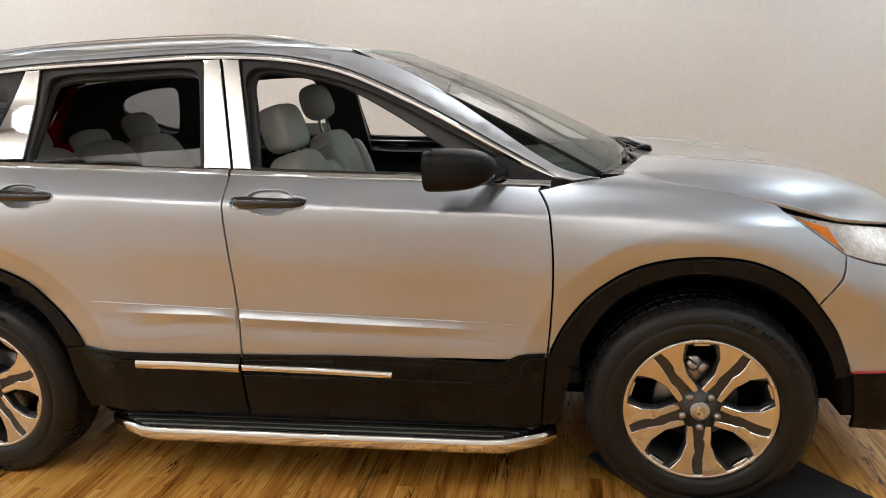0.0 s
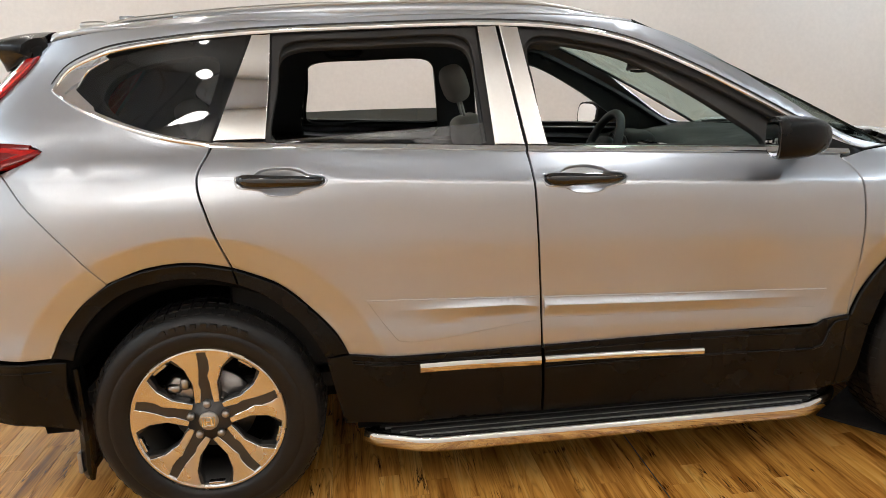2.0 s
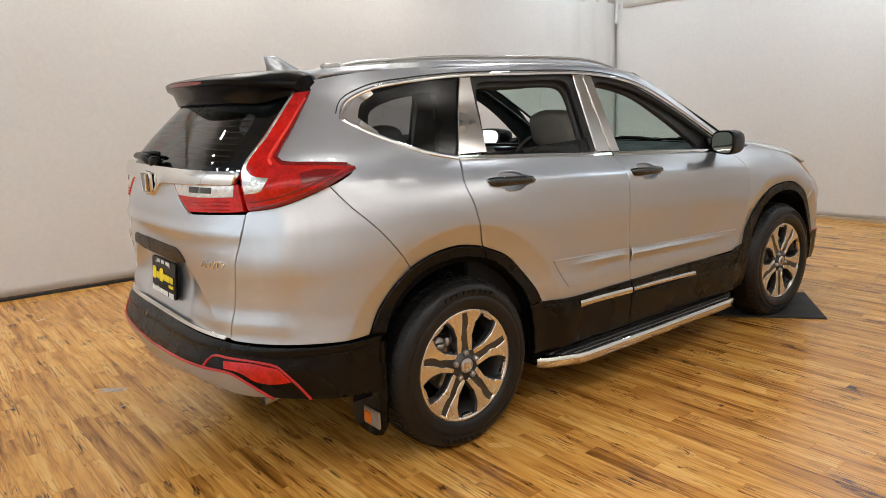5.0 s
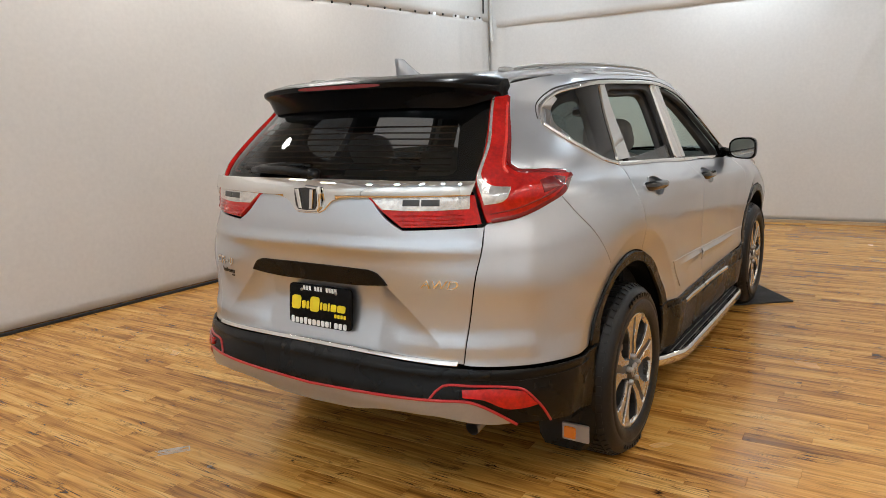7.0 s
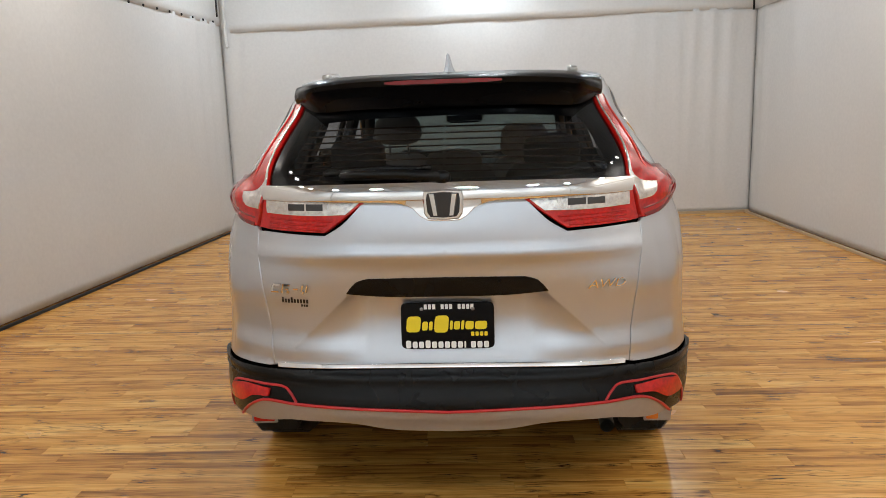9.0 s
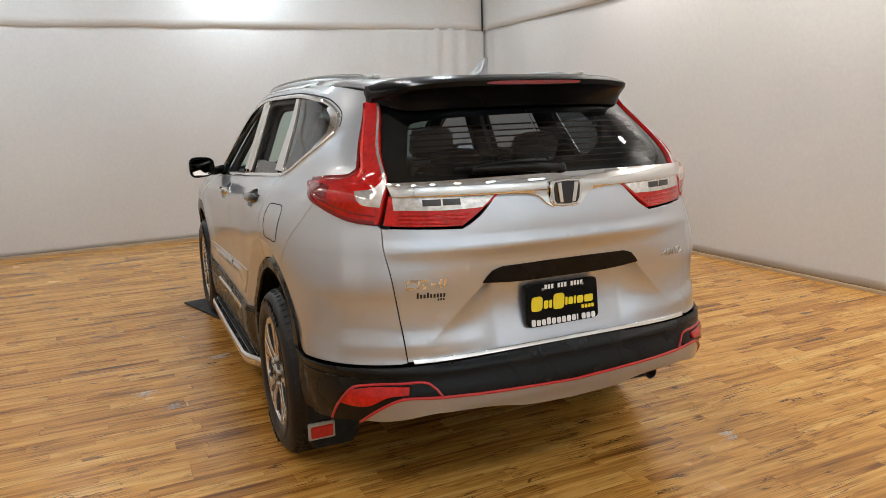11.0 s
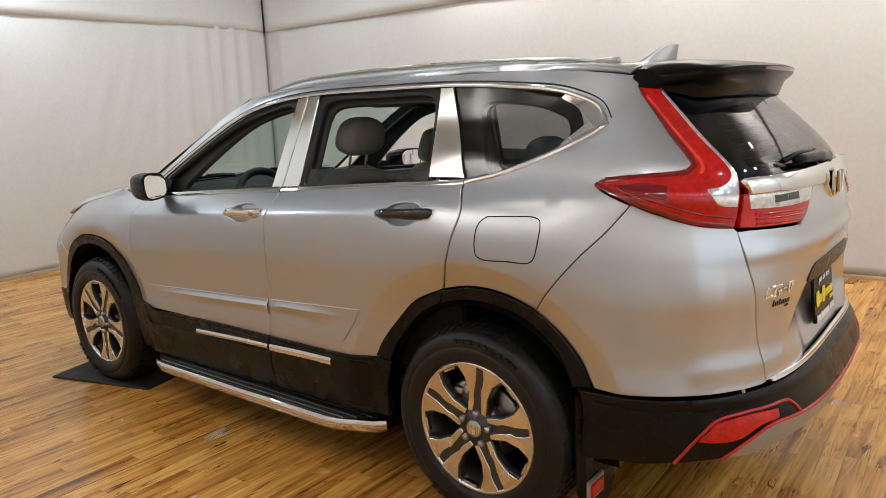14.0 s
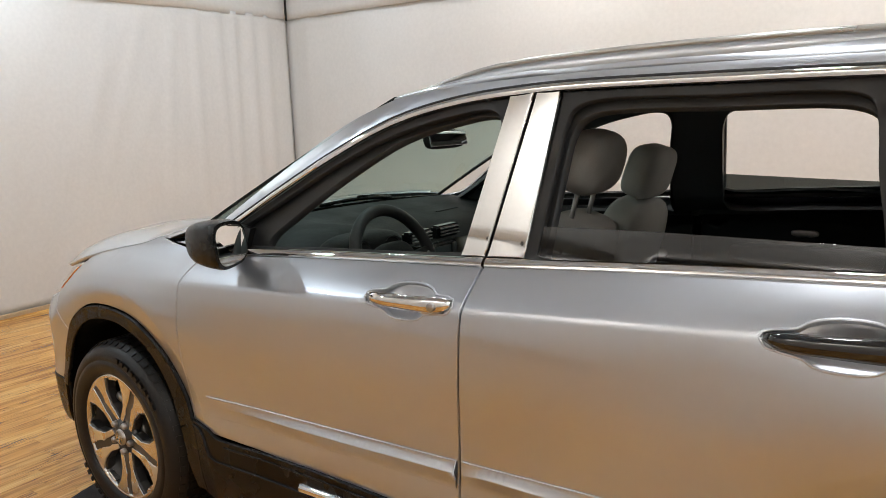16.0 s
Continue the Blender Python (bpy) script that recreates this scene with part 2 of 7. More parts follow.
    nt.links.new(line.outputs[0], amount.inputs[0])
    nt.links.new(spot.outputs[0], amount.inputs[1])
    few = n("MapRange")
    few.inputs["From Min"].default_value, few.inputs["From Max"].default_value = 0.36, 0.60
    few.inputs["To Min"].default_value, few.inputs["To Max"].default_value = 0.10, 0.62
    nt.links.new(where.outputs["Fac"], few.inputs["Value"])
    veil = n("Math")
    veil.operation = "MULTIPLY"
    nt.links.new(fine.outputs[0], veil.inputs[0])
    nt.links.new(few.outputs[0], veil.inputs[1])
    grained = n("Mix")
    grained.data_type = "RGBA"
    grained.inputs[7].default_value = (0.20, 0.070, 0.010, 1)
    nt.links.new(veil.outputs[0], grained.inputs[0])
    nt.links.new(tone.outputs[0], grained.inputs[6])
    dark = n("Mix")
    dark.data_type = "RGBA"
    dark.inputs[7].default_value = (0.055, 0.018, 0.004, 1)
    nt.links.new(amount.outputs[0], dark.inputs[0])
    nt.links.new(grained.outputs[2], dark.inputs[6])
    nt.links.new(dark.outputs[2], p.inputs["Base Color"])
    rough = n("MapRange")
    rough.inputs["To Min"].default_value, rough.inputs["To Max"].default_value = 0.15, 0.32
    nt.links.new(blot.outputs["Fac"], rough.inputs["Value"])
    nt.links.new(rough.outputs[0], p.inputs["Roughness"])
    b = n("Bump")
    b.inputs["Strength"].default_value, b.inputs["Distance"].default_value = 0.12, 0.001
    nt.links.new(grain.outputs["Fac"], b.inputs["Height"])
    nt.links.new(b.outputs[0], p.inputs["Normal"])
    return m


WOOD = plank_wood()
JOINT = material("dark_plank_joint", (0.10, 0.045, 0.015), 0.7)
SCUFF = material("worn_floor_finish", (0.56, 0.47, 0.38), 0.3, vary=0.45, scale=30, grain=300)


# ---- mesh tools ----
from mathutils.geometry import delaunay_2d_cdt


def link(name, bm, mat, parent=None, label="", smooth=True):
    me = bpy.data.meshes.new(name)
    bm.to_mesh(me)
    bm.free()
    me.materials.append(mat)
    if smooth:
        me.shade_smooth()
    ob = new(name, me)
    if parent:
        ob.parent = parent
    if label:
        tagged(ob, label)
    return ob


def part(name, bm, mat, parent, label="", smooth=False):
    return link(name, bm, mat, parent, label, smooth)


def mirrored(ob, parent=None, label=""):
    """A copy of a mesh part on the other side of the car."""
    me = bpy.data.meshes.new(ob.data.name)
    bm = bmesh.new()
    bm.from_mesh(ob.data)
    for v in bm.verts:
        v.co.y = -v.co.y
    bmesh.ops.reverse_faces(bm, faces=bm.faces)
    bm.to_mesh(me)
    bm.free()
    for m in ob.data.materials:
        me.materials.append(m)
    if "normal_y" in ob.data:
        flat = list(ob.data["normal_y"])
        ns = [Vector((flat[i], -flat[i + 1], flat[i + 2])) for i in range(0, len(flat), 3)]
        me.normals_split_custom_set_from_vertices(ns)
    dup = new(ob.name.split(".")[0], me)
    dup.parent = parent or ob.parent
    if label or ob.get("label"):
        tagged(dup, label or ob["label"])
    return dup


def spline(pts, step):
    """Points along a smooth curve through pts."""
    if len(pts) == 2:
        a, b = Vector(pts[0]), Vector(pts[1])
        n = max(1, int((b - a).length / step))
        return [a.lerp(b, i / n) for i in range(n)]
    pts = [Vector(p) for p in pts]
    ext = [pts[0] * 2 - pts[1]] + pts + [pts[-1] * 2 - pts[-2]]
    out = []
    for i in range(1, len(ext) - 2):
        p0, p1, p2, p3 = ext[i - 1:i + 3]
        n = max(1, int((p2 - p1).length / step))
        d1 = max(1e-6, (p1 - p0).length) ** 0.5
        d2 = max(1e-6, (p2 - p1).length) ** 0.5
        d3 = max(1e-6, (p3 - p2).length) ** 0.5
        m1 = (p2 - p1) + d2 * ((p1 - p0) / d1 - (p2 - p0) / (d1 + d2))
        m2 = (p2 - p1) + d2 * ((p3 - p2) / d3 - (p3 - p1) / (d2 + d3))
        for k in range(n):
            t = k / n
            out.append(p1 * (1 - 3 * t * t + 2 * t ** 3) + m1 * (t - 2 * t * t + t ** 3) + p2 * (3 * t * t - 2 * t ** 3) + m2 * (t ** 3 - t * t))
    return out


def inside(poly, x, y):
    hit = False
    j = len(poly) - 1
    for i in range(len(poly)):
        xi, yi = poly[i]
        xj, yj = poly[j]
        if (yi > y) != (yj > y) and x < (xj - xi) * (y - yi) / (yj - yi) + xi:
            hit = not hit
        j = i
    return hit


def loop_from(runs, step):
    pts = []
    for r in runs:
        pts += spline(r, step)
    clean = []
    for p in pts:
        if not clean or (p - clean[-1]).length > step * 0.2:
            clean.append(p)
    if (clean[0] - clean[-1]).length < step * 0.2:
        clean.pop()
    return clean


def area2(loop):
    return sum(a.x * b.y - b.x * a.y for a, b in zip(loop, loop[1:] + loop[:1])) / 2


def outward(loop):
    """Unit outward directions of a counter-clockwise loop."""
    n = len(loop)
    res = []
    for i in range(n):
        d1 = (loop[i] - loop[i - 1]).normalized()
        d2 = (loop[(i + 1) % n] - loop[i]).normalized()
        t = d1 + d2
        t = t.normalized() if t.length > 1e-6 else d2
        res.append(Vector((t.y, -t.x)))
    return res


def patch(name, f, runs, mat, parent, label="", gap=0.0048, step=0.035, edge=0.02, thick=0.014, lip=0.0014, holes=(), flip=False, hole_gap=0.0, creases=()):
    """A smooth sheet over the chart f(a, b), cut to an outline, with rounded edges turned inwards."""
    loop = loop_from(runs, edge)
    if area2(loop) < 0:
        loop.reverse()
    outs = outward(loop)
    loop = [p - o * gap for p, o in zip(loop, outs)]
    rings = [(loop, outs)]
    for h in holes:
        hl = loop_from(h, edge * 0.6)
        if area2(hl) > 0:
            hl.reverse()
        ho = outward(hl)
        rings.append(([p - o * hole_gap for p, o in zip(hl, ho)], ho))
    verts, edges = [], []
    for lp, _ in rings:
        k = len(verts)
        verts += lp
        edges += [(k + i, k + (i + 1) % len(lp)) for i in range(len(lp))]
    polys = [[(p.x, p.y) for p in lp] for lp, _ in rings]
    solid = lambda x, y: inside(polys[0], x, y) and not any(inside(q, x, y) for q in polys[1:])
    bound = list(verts)
    far = lambda q: all((q - p).length > step * 0.3 for p in bound[:sum(len(r[0]) for r in rings)])
    for run in creases:
        last = None
        for q in run:
            if inside(polys[0], q.x, q.y) and not any(inside(h, q.x, q.y) for h in polys[1:]) and far(q):
                verts.append(q)
                if last is not None:
                    edges.append((last, len(verts) - 1))
                last = len(verts) - 1
            else:
                last = None
    bound = list(verts)
    cell = {}
    for p in bound:
        cell.setdefault((int(p.x // step), int(p.y // step)), []).append(p)
    x0, x1 = min(p.x for p in loop), max(p.x for p in loop)
    y0, y1 = min(p.y for p in loop), max(p.y for p in loop)
    nx, ny = int((x1 - x0) / step) + 1, int((y1 - y0) / step) + 1
    for i in range(nx + 1):
        for j in range(ny + 1):
            q = Vector((x0 + i * (x1 - x0) / max(1, nx), y0 + j * (y1 - y0) / max(1, ny)))
            cx, cy = int(q.x // step), int(q.y // step)
            near = any((q - p).length < step * 0.45 for a in (-1, 0, 1) for b in (-1, 0, 1) for p in cell.get((cx + a, cy + b), ()))
            if not near and solid(q.x, q.y):
                verts.append(q)
    co, _, tris, orig, _, _ = delaunay_2d_cdt(verts, edges, [], 0, 1e-6)
    tris = [t for t in tris if solid(sum(co[i].x for i in t) / 3, sum(co[i].y for i in t) / 3)]

    def normal(a, b):
        e = 0.002
        du = Vector(f(a + e, b)) - Vector(f(a - e, b))
        dv = Vector(f(a, b + e)) - Vector(f(a, b - e))
        n = du.cross(dv)
        if n.length < 1e-12:
            n = Vector((0, 0, 1))
        return n.normalized() * (-1 if flip else 1)

    P = [Vector(f(c.x, c.y)) for c in co]
    N = [normal(c.x, c.y) for c in co]
    faces = [tuple(t) for t in tris]
    first = {}
    for i, o in enumerate(orig):
        for s in o:
            first[s] = i
    k = 0
    for lp, ou in rings:
        n = len(lp)
        ring = [first[k + i] for i in range(n)]
        k += n
        b2, b3 = [], []
        for i in range(n):
            c, nn = lp[i], N[ring[i]]
            od = Vector(f(c.x + ou[i].x * 1e-3, c.y + ou[i].y * 1e-3)) - P[ring[i]]
            od = (od - nn * od.dot(nn)).normalized() if od.length > 1e-9 else nn
            b2.append(len(P))
            P.append(P[ring[i]] + od * lip - nn * lip)
            N.append((od * 0.8 + nn * 0.6).normalized())
            b3.append(len(P))
            P.append(P[ring[i]] + od * lip - nn * thick)
            N.append(od)
        for i in range(n):
            j = (i + 1) % n
            faces.append((ring[i], b2[i], b2[j], ring[j]))
            faces.append((b2[i], b3[i], b3[j], b2[j]))
    me = bpy.data.meshes.new(name)
    me.from_pydata([tuple(p) for p in P], [], faces)
    bm = bmesh.new()
    bm.from_mesh(me)
    bm.faces.ensure_lookup_table()
    for fc in bm.faces:
        want = sum((N[v.index] for v in fc.verts), Vector())
        if fc.normal.dot(want) < 0:
            fc.normal_flip()
    bm.to_mesh(me)
    bm.free()
    me.materials.append(mat)
    me.shade_smooth()
    me.normals_split_custom_set_from_vertices(N)
    me["normal_y"] = [c for n in N for c in n]
    ob = new(name, me)
    ob.parent = parent
    if label:
        tagged(ob, label)
    return ob


def ribbon(name, f, runs, width, mat, parent, label="", height=0.004, step=0.02, closed=False, shift=0.0, base=0.0, flip=False):
    """A domed strip laid along a path on the chart f(a, b)."""
    pts = []
    for r in runs:
        pts += spline(r, step)
    if not closed:
        pts.append(Vector(runs[-1][-1]))
    bm = bmesh.new()
    rows = []
    n = len(pts)
    prof = ((-0.5, -0.006), (-0.5, height * 0.45), (-0.25, height * 0.9), (0, height), (0.25, height * 0.9), (0.5, height * 0.45), (0.5, -0.006))
    for i in range(n):
        a = pts[i - 1] if (i > 0 or closed) else pts[i]
        b = pts[(i + 1) % n] if (i < n - 1 or closed) else pts[i]
        t = (b - a).normalized()
        o = Vector((t.y, -t.x))
        c = pts[i] + o * shift
        row = []
        for w, h in prof:
            q = c + o * w * width
            e = 0.002
            du = Vector(f(q.x + e, q.y)) - Vector(f(q.x - e, q.y))
            dv = Vector(f(q.x, q.y + e)) - Vector(f(q.x, q.y - e))
            nn = du.cross(dv).normalized() * (-1 if flip else 1)
            row.append(bm.verts.new(Vector(f(q.x, q.y)) + nn * (h + base)))
        rows.append(row)
    m = n if closed else n - 1
    for i in range(m):
        r, s = rows[i], rows[(i + 1) % n]
        for j in range(len(prof) - 1):
            bm.faces.new((r[j], r[j + 1], s[j + 1], s[j]))
    if not closed:
        bm.faces.new(rows[0])
        bm.faces.new(rows[-1][::-1])
    bmesh.ops.recalc_face_normals(bm, faces=bm.faces)
    for e in bm.edges:
        if len(e.link_faces) == 2 and e.calc_face_angle(0) > 1.0:
            e.smooth = False
    return link(name, bm, mat, parent, label)


def blob(bm, centre, size, n=(4, 4), seg=(20, 12), turn=None, taper=0.0, lean=0.0):
    """A rounded box (superellipsoid) added to bm; taper narrows its top, lean shifts it in x."""
    rows = []
    c = Vector(centre)
    pw = lambda v, e: math.copysign(abs(v) ** e, v)
    for j in range(seg[1] + 1):
        la = -math.pi / 2 + math.pi * j / seg[1]
        row = []
        for i in range(seg[0]):
            lo = 2 * math.pi * i / seg[0]
            x = pw(math.cos(la), 2 / n[1]) * pw(math.cos(lo), 2 / n[0])
            y = pw(math.cos(la), 2 / n[1]) * pw(math.sin(lo), 2 / n[0])
            z = pw(math.sin(la), 2 / n[1])
            v = Vector((x * size[0] / 2 + lean * z, y * size[1] / 2 * (1 - taper * (z + 1) / 2), z * size[2] / 2))
            if turn:
                v = turn @ v
            row.append(bm.verts.new(c + v))
        rows.append(row)
    fs = []
    for j in range(seg[1]):
        for i in range(seg[0]):
            k = (i + 1) % seg[0]
            fs.append(bm.faces.new((rows[j][i], rows[j][k], rows[j + 1][k], rows[j + 1][i])))
    bmesh.ops.remove_doubles(bm, verts=rows[0] + rows[-1], dist=1e-5)
    return fs


def tube(bm, pts, radius, seg=10, close=True):
    """A round bar along pts."""
    pts = [Vector(p) for p in pts]
    rows = []
    up = Vector((0.13, 0.21, 1)).normalized()
    for i, p in enumerate(pts):
        t = (pts[min(i + 1, len(pts) - 1)] - pts[max(i - 1, 0)]).normalized()
        a = t.cross(up)
        a = a.normalized() if a.length > 1e-4 else t.cross(Vector((1, 0, 0))).normalized()
        b = t.cross(a)
        r = radius(i / (len(pts) - 1)) if callable(radius) else radius
        rows.append([bm.verts.new(p + (a * math.cos(k) + b * math.sin(k)) * r) for k in (2 * math.pi * s / seg for s in range(seg))])
    for r, s in zip(rows, rows[1:]):
        for k in range(seg):
            bm.faces.new((r[k], r[(k + 1) % seg], s[(k + 1) % seg], s[k]))
    if close:
        bm.faces.new(rows[0][::-1])
        bm.faces.new(rows[-1])


def lathe(bm, prof, centre, axis_y=1, seg=64):
    """Profile of (radius, out) turned round the y axis at centre; out is measured along y * axis_y."""
    rows = []
    for r, o in prof:
        rows.append([bm.verts.new((centre[0] + r * math.cos(k), centre[1] + o * axis_y, centre[2] + r * math.sin(k))) for k in (2 * math.pi * s / seg for s in range(seg))])
    for a, b in zip(rows, rows[1:]):
        for k in range(seg):
            bm.faces.new((a[k], a[(k + 1) % seg], b[(k + 1) % seg], b[k]))
    return rows


def prism(bm, pts, lo, hi, bevel=0.0):
    """A prism over (x, y) points from z lo to hi, its top edge drawn in by bevel."""
    pts = [Vector(p) for p in pts]
    if area2(pts) < 0:
        pts.reverse()
    outs = outward(pts)
    rings = [[(p.x, p.y, lo) for p in pts]]
    if bevel:
        rings.append([(p.x, p.y, hi - bevel) for p in pts])
        rings.append([(p.x - o.x * bevel, p.y - o.y * bevel, hi) for p, o in zip(pts, outs)])
    else:
        rings.append([(p.x, p.y, hi) for p in pts])
    vs = [[bm.verts.new(c) for c in r] for r in rings]
    for a, b in zip(vs, vs[1:]):
        for k in range(len(a)):
            bm.faces.new((a[k], a[(k + 1) % len(a)], b[(k + 1) % len(a)], b[k]))
    bm.faces.new(vs[0][::-1])
    bm.faces.new(vs[-1])
    return [v for r in vs for v in r]


def slab(bm, a, b, bevel=0.0):
    r = bmesh.ops.create_cube(bm, size=1)
    for v in r["verts"]:
        v.co = Vector([a[i] + (v.co[i] + 0.5) * (b[i] - a[i]) for i in range(3)])
    if bevel:
        es = {e for v in r["verts"] for e in v.link_edges}
        bmesh.ops.bevel(bm, geom=list(es), offset=bevel, segments=2, affect="EDGES")


# ---- the car's body surface ----
def smooth_table(tab, x):
    n = len(tab)
    if x <= tab[0][0]: return tab[0][1]
    if x >= tab[-1][0]: return tab[-1][1]
    for i in range(n - 1):
        if x <= tab[i + 1][0]:
            break
    def slope(j):
        if j <= 0: return (tab[1][1] - tab[0][1]) / (tab[1][0] - tab[0][0])
        if j >= n - 1: return (tab[-1][1] - tab[-2][1]) / (tab[-1][0] - tab[-2][0])
        a = (tab[j][1] - tab[j - 1][1]) / (tab[j][0] - tab[j - 1][0])
        b = (tab[j + 1][1] - tab[j][1]) / (tab[j + 1][0] - tab[j][0])
        return 0 if a * b <= 0 else 2 * a * b / (a + b)
    (x0, y0), (x1, y1) = tab[i], tab[i + 1]
    h = x1 - x0; k = (x - x0) / h
    return (y0 * (1 + 2 * k) * (1 - k) ** 2 + h * slope(i) * k * (1 - k) ** 2 + y1 * k * k * (3 - 2 * k) + h * slope(i + 1) * k * k * (k - 1))
def sstep(a, b, x):
    k = min(1, max(0, (x - a) / (b - a)))
    return k * k * (3 - 2 * k)

XR, XF = -1.35, 1.28
def front_n(z): return 3.5 - 1.05 * sstep(0.72, 0.95, z)
BELT = [(-2.4, 1.238), (-1.6, 1.232), (-1.25, 1.226), (-0.8, 1.203), (-0.25, 1.168), (0.3, 1.139), (0.88, 1.106), (1.3, 1.075), (2.2, 1.0)]
SIDE = [(0.20, 0.865), (0.30, 0.895), (0.42, 0.912), (0.55, 0.912), (0.64, 0.905), (0.75, 0.907), (0.88, 0.914), (0.98, 0.914), (1.04, 0.908)]
REAR = [(0.20, -2.20), (0.30, -2.27), (0.40, -2.325), (0.50, -2.335), (0.60, -2.295), (0.64, -2.278), (0.80, -2.265), (0.95, -2.28), (1.05, -2.285), (1.17, -2.262), (1.27, -2.205), (1.52, -1.985), (1.62, -1.92), (1.70, -1.89)]
FRONT = [(0.20, 2.12), (0.35, 2.20), (0.60, 2.235), (0.80, 2.225), (0.95, 2.16), (1.02, 2.08), (1.08, 1.95), (1.7, 1.9)]
def smooth_min(a, b, k): return (a + b - math.sqrt((a - b) ** 2 + k * k)) / 2
def shoulder(x): return smooth_table(BELT, x) - 0.098
DLO_LINE = [(-1.58, 1.520), (-1.36, 1.554), (-1.12, 1.571), (-0.77, 1.576), (-0.32, 1.573), (-0.07, 1.549), (0.13, 1.502), (0.33, 1.415), (0.53, 1.308), (0.72, 1.199), (0.865, 1.118), (1.1, 1.05)]
def side_w(x, z):
    zs = shoulder(x); zb = smooth_table(BELT, x)
    if z <= zs:
        low = smooth_table(SIDE, z * 1.04 / zs if z > 0.6 else 0.6 * 1.04 / zs + (z - 0.6))
    else:
        low = 0.908 - 0.12 * (z - zs)
    k = (z - zs) / (zb - zs)
    up = 0.908 - 0.111 * ((k * 0.8 + 0.2 * k * k) if 0 < k < 1 else k * 0.8 if k <= 0 else 1 + 1.2 * (k - 1))
    up += 0.015 * sstep(-0.75, -1.5, x)
    top = 0.797 - 0.36 * (z - zb)
    top *= 1 - (0.045 * sstep(-1.2, -1.8, x) + 0.022 * sstep(-0.3, -1.2, x)) * sstep(0.02, 0.25, z - zb)
    over = z - smooth_table(DLO_LINE, x) - 0.014
    if over > 0:
        top -= 0.62 * (math.sqrt(over * over + 0.0001) - 0.01) * sstep(-1.75, -1.25, x) * sstep(1.05, 0.85, x)
    w = smooth_min(low, up, 0.007 + 0.022 * sstep(0.80, 1.1, x) + 0.088 * sstep(-0.75, -1.5, x))
    w += 0.013 * sstep(-0.75, -1.4, x) * math.exp(-((z - 1.06) / 0.12) ** 2)
    if z > zs:
        w = -smooth_min(-w, -top, (0.003 + 0.02 * sstep(0.85, 1.05, x) + 0.030 * sstep(-1.2, -1.6, x)) * sstep(zs, zs + 0.05, z))
    for cx in (-1.33, 1.33):
        r = math.hypot(x - cx, z - 0.36)
        if z < zs + 0.02:
            w += (0.009 - 0.25 * min(0.10, 0.60 - r) if r < 0.60 else 0.009 * (1 - sstep(0.60, 0.90, r))) * (1 - sstep(zs - 0.10, zs, z))
    return w
REAR_N = [(0.3, 3.5), (0.55, 3.7), (0.85, 3.7), (1.0, 3.2), (1.09, 2.95), (1.2, 3.4), (1.29, 3.85), (1.4, 3.75), (1.5, 3.3), (1.58, 3.1)]
def rear_n(z): return smooth_table(REAR_N, z)
def polar(a, b, n):
    """The point of the superellipse (quarter, unit axes) in the direction (a, b)."""
    r = (abs(a) ** n + abs(b) ** n) ** (-1 / n)
    return a * r, b * r
def to_uz(x, y, z):
    """Chart value u (along the plan outline) of the point on the body nearest in plan; u = x on the flank."""
    y = abs(y)
    if x < XR:
        return XR - math.atan2((XR - x) / (XR - smooth_table(REAR, z)), y / side_w(x, z))
    if x > XF:
        return XF + math.atan2((x - XF) / (smooth_table(FRONT, z) - XF), y / side_w(x, z))
    return x
def body(u, z):
    """Point (x, |y|, z) of the half body."""
    if u < XR:
        th = min(math.pi / 2, XR - u)
        a, b = polar(math.sin(th), max(0, math.cos(th)), rear_n(z))
        x = XR + (smooth_table(REAR, z) - XR) * a
        return x, side_w(x, z) * b, z
    if u > XF:
        th = min(math.pi / 2, u - XF)
        a, b = polar(math.sin(th), max(0, math.cos(th)), front_n(z))
        x = XF + (smooth_table(FRONT, z) - XF) * a
        return x, side_w(x, z) * b, z
    return u, side_w(u, z), z

# ---- the room ----
def cloth_wall(name, a, b, z0, z1, slack, label, inward, nx=150, nz=36, offset=0.0, dip=None):
    """A hanging canvas sheet from plan point a to b, with thickness; slack(s, z) pushes it into the room."""
    a, b = Vector(a), Vector(b)
    d = b - a
    nrm = Vector((-d.y, d.x)).normalized() * inward
    bm = bmesh.new()
    grids = []
    for back in (0, 1):
        g = []
        for i in range(nx + 1):
            col = []
            for j in range(nz + 1):
                s = i / nx
                low = dip[0] + (dip[1] - dip[0]) * s + 0.012 * noise.noise((s * 14, 0.3, 7.7)) if dip else z0
                z = low + (z1 - low) * j / nz
                p = a + d * s + nrm * ((slack(s * d.length, z) if not back else 0) + offset - back * 0.05)
                col.append(bm.verts.new((p.x, p.y, z)))
            g.append(col)
        grids.append(g)
    f, k = grids
    for i in range(nx):
        for j in range(nz):
            bm.faces.new((f[i][j], f[i + 1][j], f[i + 1][j + 1], f[i][j + 1]))
            bm.faces.new((k[i][j], k[i][j + 1], k[i + 1][j + 1], k[i + 1][j]))
    for i in range(nx):
        bm.faces.new((f[i][0], k[i][0], k[i + 1][0], f[i + 1][0]))
        bm.faces.new((f[i][nz], f[i + 1][nz], k[i + 1][nz], k[i][nz]))
    for j in range(nz):
        bm.faces.new((f[0][j], f[0][j + 1], k[0][j + 1], k[0][j]))
        bm.faces.new((f[nx][j], k[nx][j], k[nx][j + 1], f[nx][j + 1]))
    bmesh.ops.recalc_face_normals(bm, faces=bm.faces)
    ob = link(name, bm, CANVAS)
    return tagged(ob, label, "wall", kind="structure")


